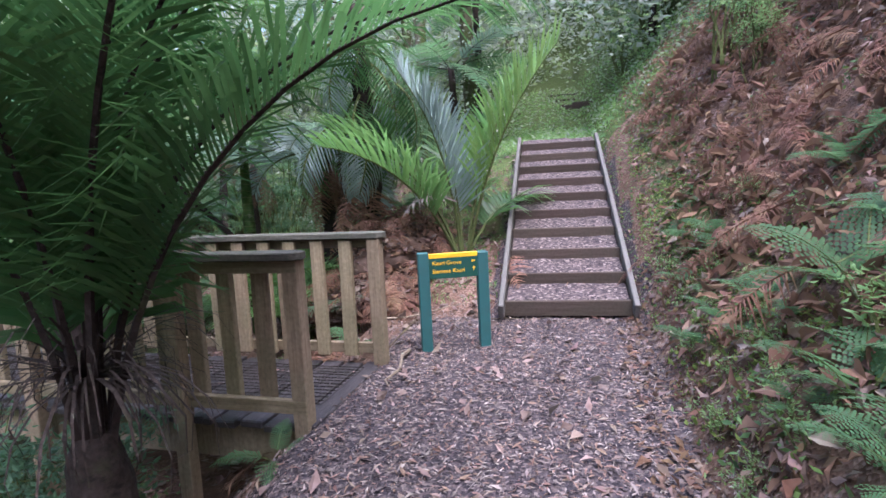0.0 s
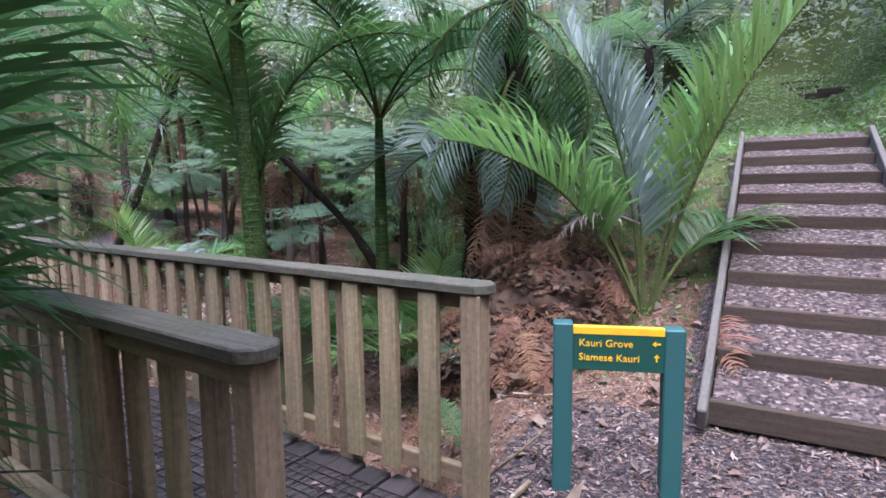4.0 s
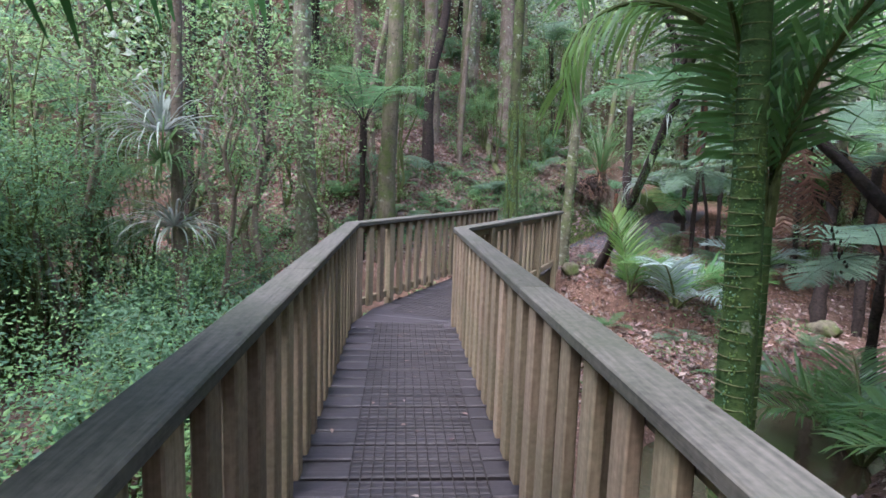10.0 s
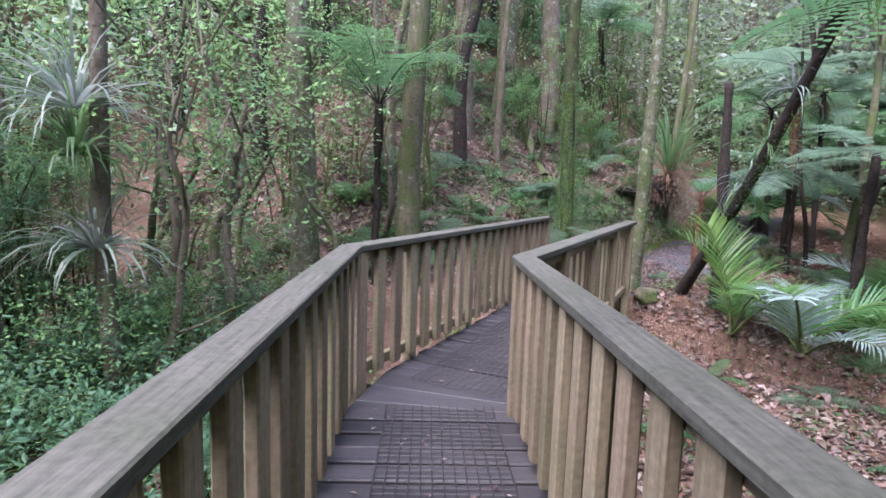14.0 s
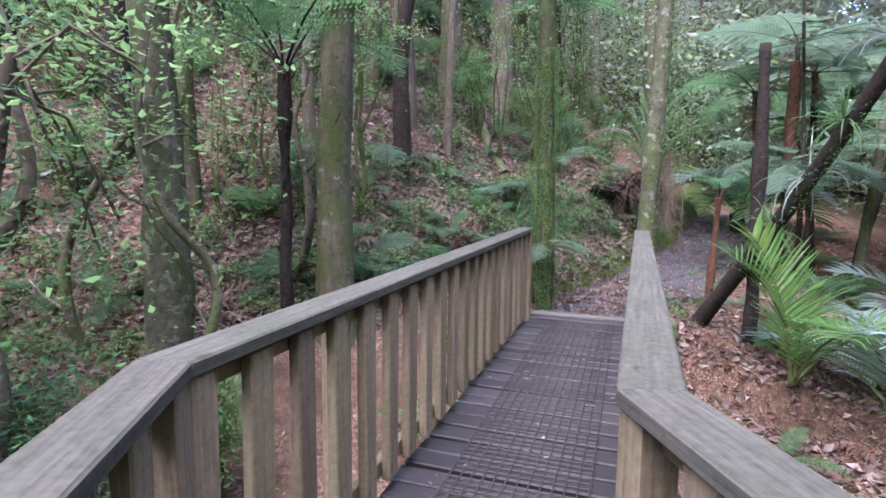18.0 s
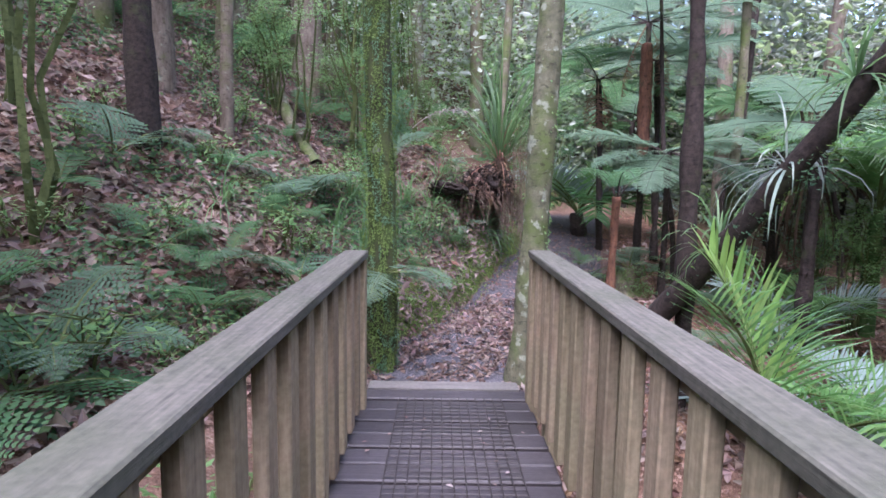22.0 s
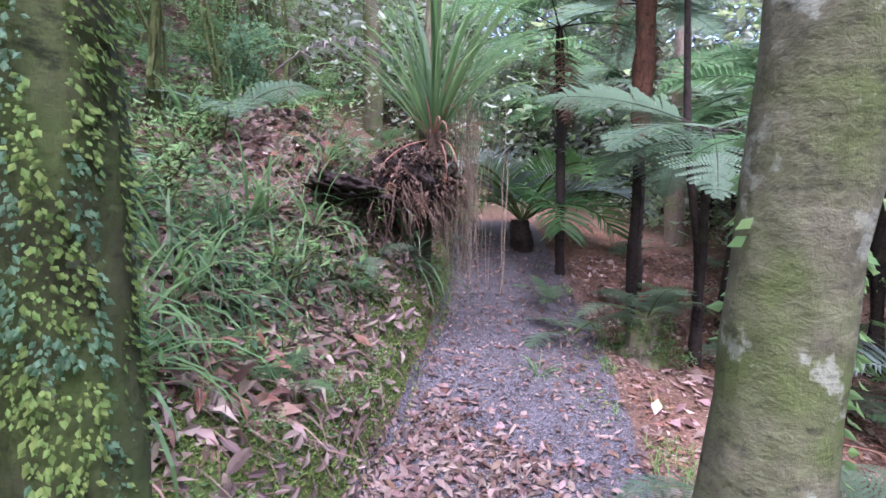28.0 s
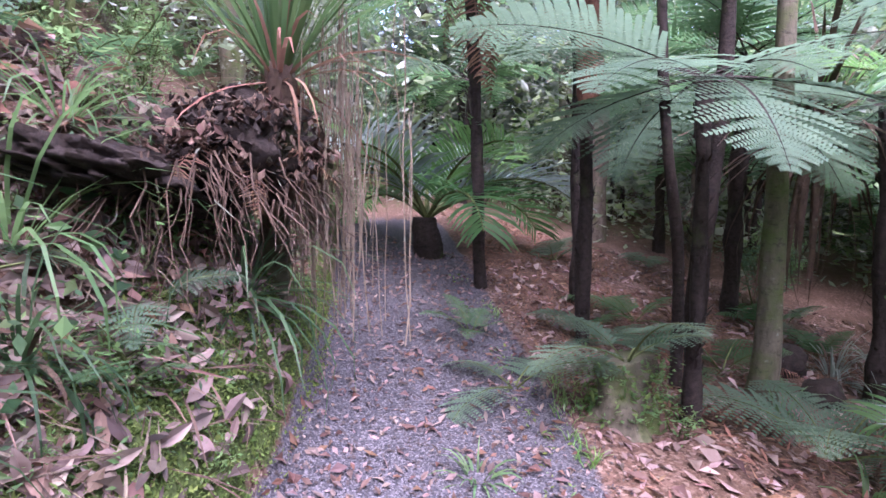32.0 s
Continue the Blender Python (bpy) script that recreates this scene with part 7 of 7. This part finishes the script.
strew("leaf_litter", "brown leaf scraps along the foot of the bank", "leaf litter", 1500, (-3.4, 2.4, -2.3, -1.75), lambda x, y: patchy(x, y, 2, 2) > -0.6, (0.03, 0.1), [M_LITTER_R, M_LITTER, M_FERN_D], 128, 0.22, 0.015, 0.35, 0.7)
strew("leaf_litter", "dense curled dead leaves where the bridge meets the path", "leaf litter", 4200, (1.7, 4.2, 10.0, 12.6), lambda x, y: (grid_at("foot", x, y) > -1.9) & (grid_at("foot", x, y) < 0.12) & ((x - 2.42) * 0.462 + (y - 10.35) * 0.887 > 0.06) & (patchy(x, y, 8.2, 2.0) > -0.45), (0.03, 0.095), [M_LITTER, M_LITTER_P, M_LITTER_R], 133, 0.2, 0.012, 0.35, 0.8)
strew("gravel", "dark gravel and grit of the path", "gravel", 9000, (1.8, 8, 10.2, 16.5), lambda x, y: (grid_at("foot", x, y) > -1.5) & (grid_at("foot", x, y) < 0.0) & off_bridge(x, y, 0.6), (0.01, 0.026), [M_CHIP], 129, 0.35, 0.006, 0.3, 0.2)


def moss_tufts():
    r, g = random.Random(31), Geo()
    spots = sown(r, 20000, (1.8, 6.5, 10.8, 15.2), lambda x, y: -0.03 < foot_side(x, y)[0] < 0.5 and noise.noise((x * 1.4, y * 1.4, 2)) > -0.28 - 0.5 * (foot_side(x, y)[0] < 0.2), 200)
    spots += sown(r, 5200, (-3.2, 8, -3.1, -1.7), lambda x, y: 0.0 < BANK_Y - y < 0.85 and noise.noise((x * 1.2, y * 1.2, 7)) > -0.05, 60)
    for x, y in spots:
        z = rough_land(x, y)
        for _ in range(2):
            d = Vector((r.gauss(0, 1), r.gauss(0, 1), r.uniform(0.2, 1.1))).normalized()
            s = d.cross(UP).normalized()
            sz = r.uniform(0.01, 0.034) * (1.5 if y < 0 else 0.8)
            g.leaf(Vector((x + r.gauss(0, 0.015), y + r.gauss(0, 0.015), z)), d, s, sz, sz * 0.3)
    tagged(new("moss", g.mesh("moss", [M_MOSS_B])), "bright green moss on the cut banks", "moss", kind="stuff")
    g = Geo()
    spots = sown(r, 2200, (2.2, 10, -1.2, 1.4), lambda x, y: not on_track(x, y, -0.22) and noise.noise((x * 0.9, y * 0.9, 4)) > -0.15, 20)
    spots += sown(r, 1600, (6.2, 11, -2.6, 0.8), lambda x, y: True)
    for x, y in spots:
        a = r.uniform(0, 6.28)
        d = Vector((math.cos(a) * 0.5, math.sin(a) * 0.5, 1)).normalized()
        ln = r.uniform(0.06, 0.18)
        p = Vector((x, y, land(x, y)))
        g.strip([p, p + d * ln * 0.6, p + d * ln + Vector((math.cos(a), math.sin(a), -0.4)) * ln * 0.35], [0.004, 0.004, 0.0008], [d.cross(UP).normalized()] * 3)
    for x, y in sown(r, 900, (1.7, 7, 9.9, 15), lambda x, y: -1.62 < foot_side(x, y)[0] < -1.28 and noise.noise((x * 2.2, y * 2.2, 1)) > 0.05 and not near_bridge(x, y, 0.7), 60):
        a = r.uniform(0, 6.28)
        d = Vector((math.cos(a) * 0.6, math.sin(a) * 0.6, 1)).normalized()
        ln = r.uniform(0.03, 0.09)
        p = Vector((x, y, land(x, y)))
        g.strip([p, p + d * ln * 0.6, p + d * ln + Vector((math.cos(a), math.sin(a), -0.4)) * ln * 0.35], [0.003, 0.003, 0.0008], [d.cross(UP).normalized()] * 3)
    tagged(new("grass", g.mesh("grass", [M_NIK_Y])), "short bright grass beside the steps and the path", "grass", kind="stuff")


moss_tufts()
r = random.Random(51)
dead = sown(r, 60, (-0.4, 6, -4.6, -2.5), lambda x, y: not on_track(x, y, 0.1)) + sown(r, 54, (1.9, 4.0, 0.15, 1.9), lambda x, y: not near_bridge(x, y, 0.9)) + sown(r, 9, (2.8, 6.0, 7.0, 10.3), lambda x, y: not near_bridge(x, y, 0.9) and foot_side(x, y)[0] < -1.5) + sown(r, 14, (5.2, 9, 9.5, 13), lambda x, y: foot_side(x, y)[0] < -1.9 and stream_dist(x, y) > 0.6) + [(2.5, -1.72), (2.62, -1.85), (2.4, -2.05), (3.0, -0.6), (-0.85, 0.35), (-0.7, 0.2), (1.5, 10.95), (3.4, 0.7), (3.1, 0.9)]
for i, (x, y) in enumerate(dead):
    t = tagged(new("dead_frond"), "rust-brown dead fern frond lying on the slope", "fern frond", "dead fronds")
    s = r.uniform(0.35, 0.8)
    t.matrix_basis = slope_pose(x, y, downhill(x, y) + r.gauss(0, 1.1), 0.05)
    part("blade", DF[i % 3], None, t, m=pose(0, 0, 0, r.uniform(-25, 25), r.uniform(-10, 4), 0) @ Matrix.Diagonal((s, s, s, 1)))
def frond_heap(x, y, size, height, count, seed):
    rr = random.Random(seed)
    base = ground_at(x, y, 0.1)
    t = thing("dead_frond_heap", "heap of rust-brown dead fern fronds on the bank", "fern fronds", Matrix.Translation(base))
    bm = bmesh.new()
    bmesh.ops.create_icosphere(bm, subdivisions=4, radius=1.0)
    for v in bm.verts:
        k = 1 + 0.35 * noise.noise(v.co * 1.8 + Vector((seed, 0, 0))) + 0.15 * noise.noise(v.co * 6)
        v.co = Vector((v.co.x * size * k, v.co.y * size * k, max(-0.15, v.co.z * height * 0.7 * k)))
    part("litter_mound", bm, M_LITTER_R, t, "matted brown litter", smooth=True)
    shell = [(size * 0.95 * math.cos(a) * math.cos(q), size * 0.95 * math.sin(a) * math.cos(q), height * 0.72 * math.sin(q)) for a, q in ((rr.uniform(0, 6.28), rr.uniform(0, 1.5)) for _ in range(110))]
    part("dry_leaves", leaf_cloud("dry_leaves", shell, 60, 0.07, 0.09, [M_LITTER_R, M_FERN_D, M_ROOT, M_LITTER], seed, droop=-0.6), None, t, "withered brown leaf scraps")
    for i in range(count):
        a, u, s = rr.uniform(0, 360), rr.random() ** 0.7, rr.uniform(0.3, 0.6)
        part("dead_frond", DF[i % 3], None, t, m=pose(math.cos(radians(a)) * size * 0.75 * u, math.sin(radians(a)) * size * 0.75 * u, height * (1 - 0.75 * u * u) + 0.05, 0, 0, a + rr.gauss(0, 35)) @ pose(0, 0, 0, rr.uniform(-35, 35), rr.uniform(5, 50), 0) @ Matrix.Diagonal((s, s, s, 1)))


frond_heap(3.15, 0.75, 0.6, 0.75, 64, 1)
frond_heap(2.55, 0.75, 0.45, 0.35, 34, 2)
frond_heap(3.0, 1.45, 0.5, 0.6, 36, 3)
for i, (x, y) in enumerate(sown(r, 30, (-3, 8, 9.5, 16), lambda x, y: foot_side(x, y)[0] > 0.5) + sown(r, 10, (0.5, 4, -0.3, 2.4), lambda x, y: True)):
    t = tagged(new("fallen_twig"), "dry grey-brown twig lying on the leaf litter", "twig", "fallen twigs")
    t.matrix_basis = slope_pose(x, y, r.uniform(0, 6.28), 0.03)
    g, p, pts = Geo(), Vector((0, 0, 0)), []
    for k in range(5):
        pts.append(p.copy())
        p = p + Vector((r.uniform(0.1, 0.28), r.gauss(0, 0.05), r.gauss(0, 0.02)))
    w = r.uniform(0.005, 0.016)
    g.tube(pts, [w * (1 - 0.18 * k) for k in range(5)], 5)
    part("stem", g.mesh("stem", M_VINE), None, t)


# ---- stream ----
def water():
    m, n, l, b = mat("still_brown_water", (0.05, 0.038, 0.022), 0.06, 0.5)
    tc = n.new("ShaderNodeTexCoord").outputs["Object"]
    bump(n, l, b, noise_tex(n, l, 7, 3, 0.5, tc).outputs["Fac"], 0.12, 0.02)
    bm = bmesh.new()
    left, right = [], []
    pts = [Vector(p) for p in STREAM]
    for i, p in enumerate(pts):
        d = (pts[min(i + 1, len(pts) - 1)] - pts[max(i - 1, 0)]).normalized()
        s = Vector((-d.y, d.x))
        left.append(bm.verts.new((p.x + s.x * 0.95, p.y + s.y * 0.95, -0.87)))
        right.append(bm.verts.new((p.x - s.x * 0.95, p.y - s.y * 0.95, -0.87)))
    for i in range(len(pts) - 1):
        bm.faces.new((right[i], right[i + 1], left[i + 1], left[i]))
    tagged(new("water", to_mesh("water", bm, m)), "shallow brown stream water under the bridge", "stream", kind="structure")


water()


# ---- wire netting and leaves on the deck ----
def netting():
    m, n, l, b = mat("rusty_wire", (0.03, 0.025, 0.024), 0.7, 0.3)
    g = Geo()
    c0, rB = (BEND_L + BEND_R) / 2, Vector((B_DIR.y, -B_DIR.x))
    for o, d, s, ln in ((Vector((0.02, 0.12)), Vector((0, 1)), Vector((1, 0)), 5.75), (c0 + B_DIR * 0.28, B_DIR, rB, 4.55)):
        rr = random.Random(3)
        for i in range(-6, 7):
            pts = []
            for k in range(30):
                q = o + s * (0.04 + i * 0.056 + rr.uniform(-0.002, 0.002)) + d * (ln * k / 29)
                pts.append(Vector((q.x, q.y, 0.009 + rr.uniform(0, 0.005))))
            g.tube(pts, [0.0042] * 30, 3, 0, False)
        for k in range(int(ln / 0.05)):
            q = o + d * (k * 0.05)
            a, b_ = q - s * 0.3, q + s * 0.38
            g.tube([Vector((a.x, a.y, 0.008)), Vector((q.x, q.y, 0.008 + rr.uniform(0, 0.005))), Vector((b_.x, b_.y, 0.008))], [0.0036] * 3, 3, 0, False)
    part("wire_netting", g.mesh("wire_netting", m), None, bridge, "rusty wire netting stapled over the boards for grip")


netting()
r = random.Random(61)
g = Geo()
for i in range(150):
    if i % 2:
        x, y = r.uniform(-0.45, 0.45), r.uniform(0, 5.8)
    else:
        u, s = r.random() ** 0.6, r.uniform(-0.45, 0.45)
        q = (BEND_L + BEND_R) / 2 + B_DIR * (4.6 * u) + Vector((B_DIR.y, -B_DIR.x)) * s
        x, y = q
    a = r.uniform(0, 6.28)
    sz = r.uniform(0.015, 0.055)
    g.leaf(Vector((x, y, 0.012)), Vector((math.cos(a), math.sin(a), r.uniform(-0.05, 0.15))).normalized(), Vector((-math.sin(a), math.cos(a), 0)), sz, sz * 0.25, r.choice((0, 0, 1)), 0.2)
tagged(new("fallen_leaves", g.mesh("fallen_leaves", [M_LITTER, M_FERN_G])), "small fallen leaves scattered on the deck boards", "leaf litter", kind="stuff")

STRAPS = [strap_clump("leaves", 520 + i, 54, 0.5 + 0.14 * i, 0.0085, [(M_STRAP_D, M_STRAP, M_STRAP)[i]], 105, 150) for i in range(3)]
STRAP_DRY = strap_clump("dry_leaf", 533, 4, 0.42, 0.008, [M_ROOT], 115, 140)

# ---- more growth on the cut bank and the steep slope ----
r = random.Random(88)
for i, (x, y) in enumerate(sown(r, 16, (2.0, 6.5, 11.2, 15), lambda x, y: 0.6 < foot_side(x, y)[0] < 2.2 and not on_track(x, y, 0.1))):
    c = thing("strap_plant", "clump of arching strap leaves on the bank", "plant", Matrix.Translation(ground_at(x, y)), "strap plants")
    part("leaves", STRAPS[i % 3], None, c, m=pose(0, 0, 0, 0, 0, r.uniform(0, 360)))
    part("dry_leaf", STRAP_DRY, None, c, "withered brown leaf", m=pose(0, 0, 0, 0, 0, r.uniform(0, 360)))
SEEDS += [(x, y, r.uniform(0.2, 0.5)) for x, y in sown(r, 60, (2.0, 7.5, 11.0, 15.5), lambda x, y: 0.05 < foot_side(x, y)[0] < 1.0) + sown(r, 46, (-2.6, 2.2, -2.9, -2.05), lambda x, y: True)]


def seedlings_mesh():
    v0, f0 = [], []
    for mesh in SHRUBS[4]:
        off = len(v0)
        v0 += [tuple(v.co) for v in mesh.vertices]
        f0.append([[i + off for i in p.vertices] for p in mesh.polygons])
    base, verts, faces, k = np.array(v0), [], [], []
    for i, (x, y, s) in enumerate(SEEDS):
        c, q = math.cos(i * 2.4) * s, math.sin(i * 2.4) * s
        verts.append(base @ np.array([[c, q, 0], [-q, c, 0], [0, 0, s]]) + np.array(ground_at(x, y, 0.02)))
        for j, group in enumerate(f0):
            faces += [[n + i * len(base) for n in p] for p in group]
            k += [j] * len(group)
    me = bpy.data.meshes.new("seedlings")
    me.from_pydata(np.concatenate(verts).tolist(), [], faces)
    me.materials.append(M_STEM)
    me.materials.append(M_SHRUB)
    me.polygons.foreach_set("material_index", k)
    return me


tagged(new("seedlings", seedlings_mesh()), "small green seedlings on the leaf litter and mossy banks", "seedlings", kind="stuff")
for i, (x, y) in enumerate(sown(r, 34, (-0.2, 5.0, -3.8, -2.5), lambda x, y: not on_track(x, y, 0.15))):
    t = tagged(new("dead_frond"), "limp brown dead frond hanging down the bank", "fern frond", "dead fronds")
    t.matrix_basis = slope_pose(x, y, downhill(x, y) + r.gauss(0, 0.7), 0.12)
    s = r.uniform(0.4, 0.75)
    part("blade", DF[i % 3], None, t, m=pose(0, 0, 0, r.uniform(-60, 60), r.uniform(-22, 10), 0) @ Matrix.Diagonal((s, s * 0.7, s * 1.5, 1)))
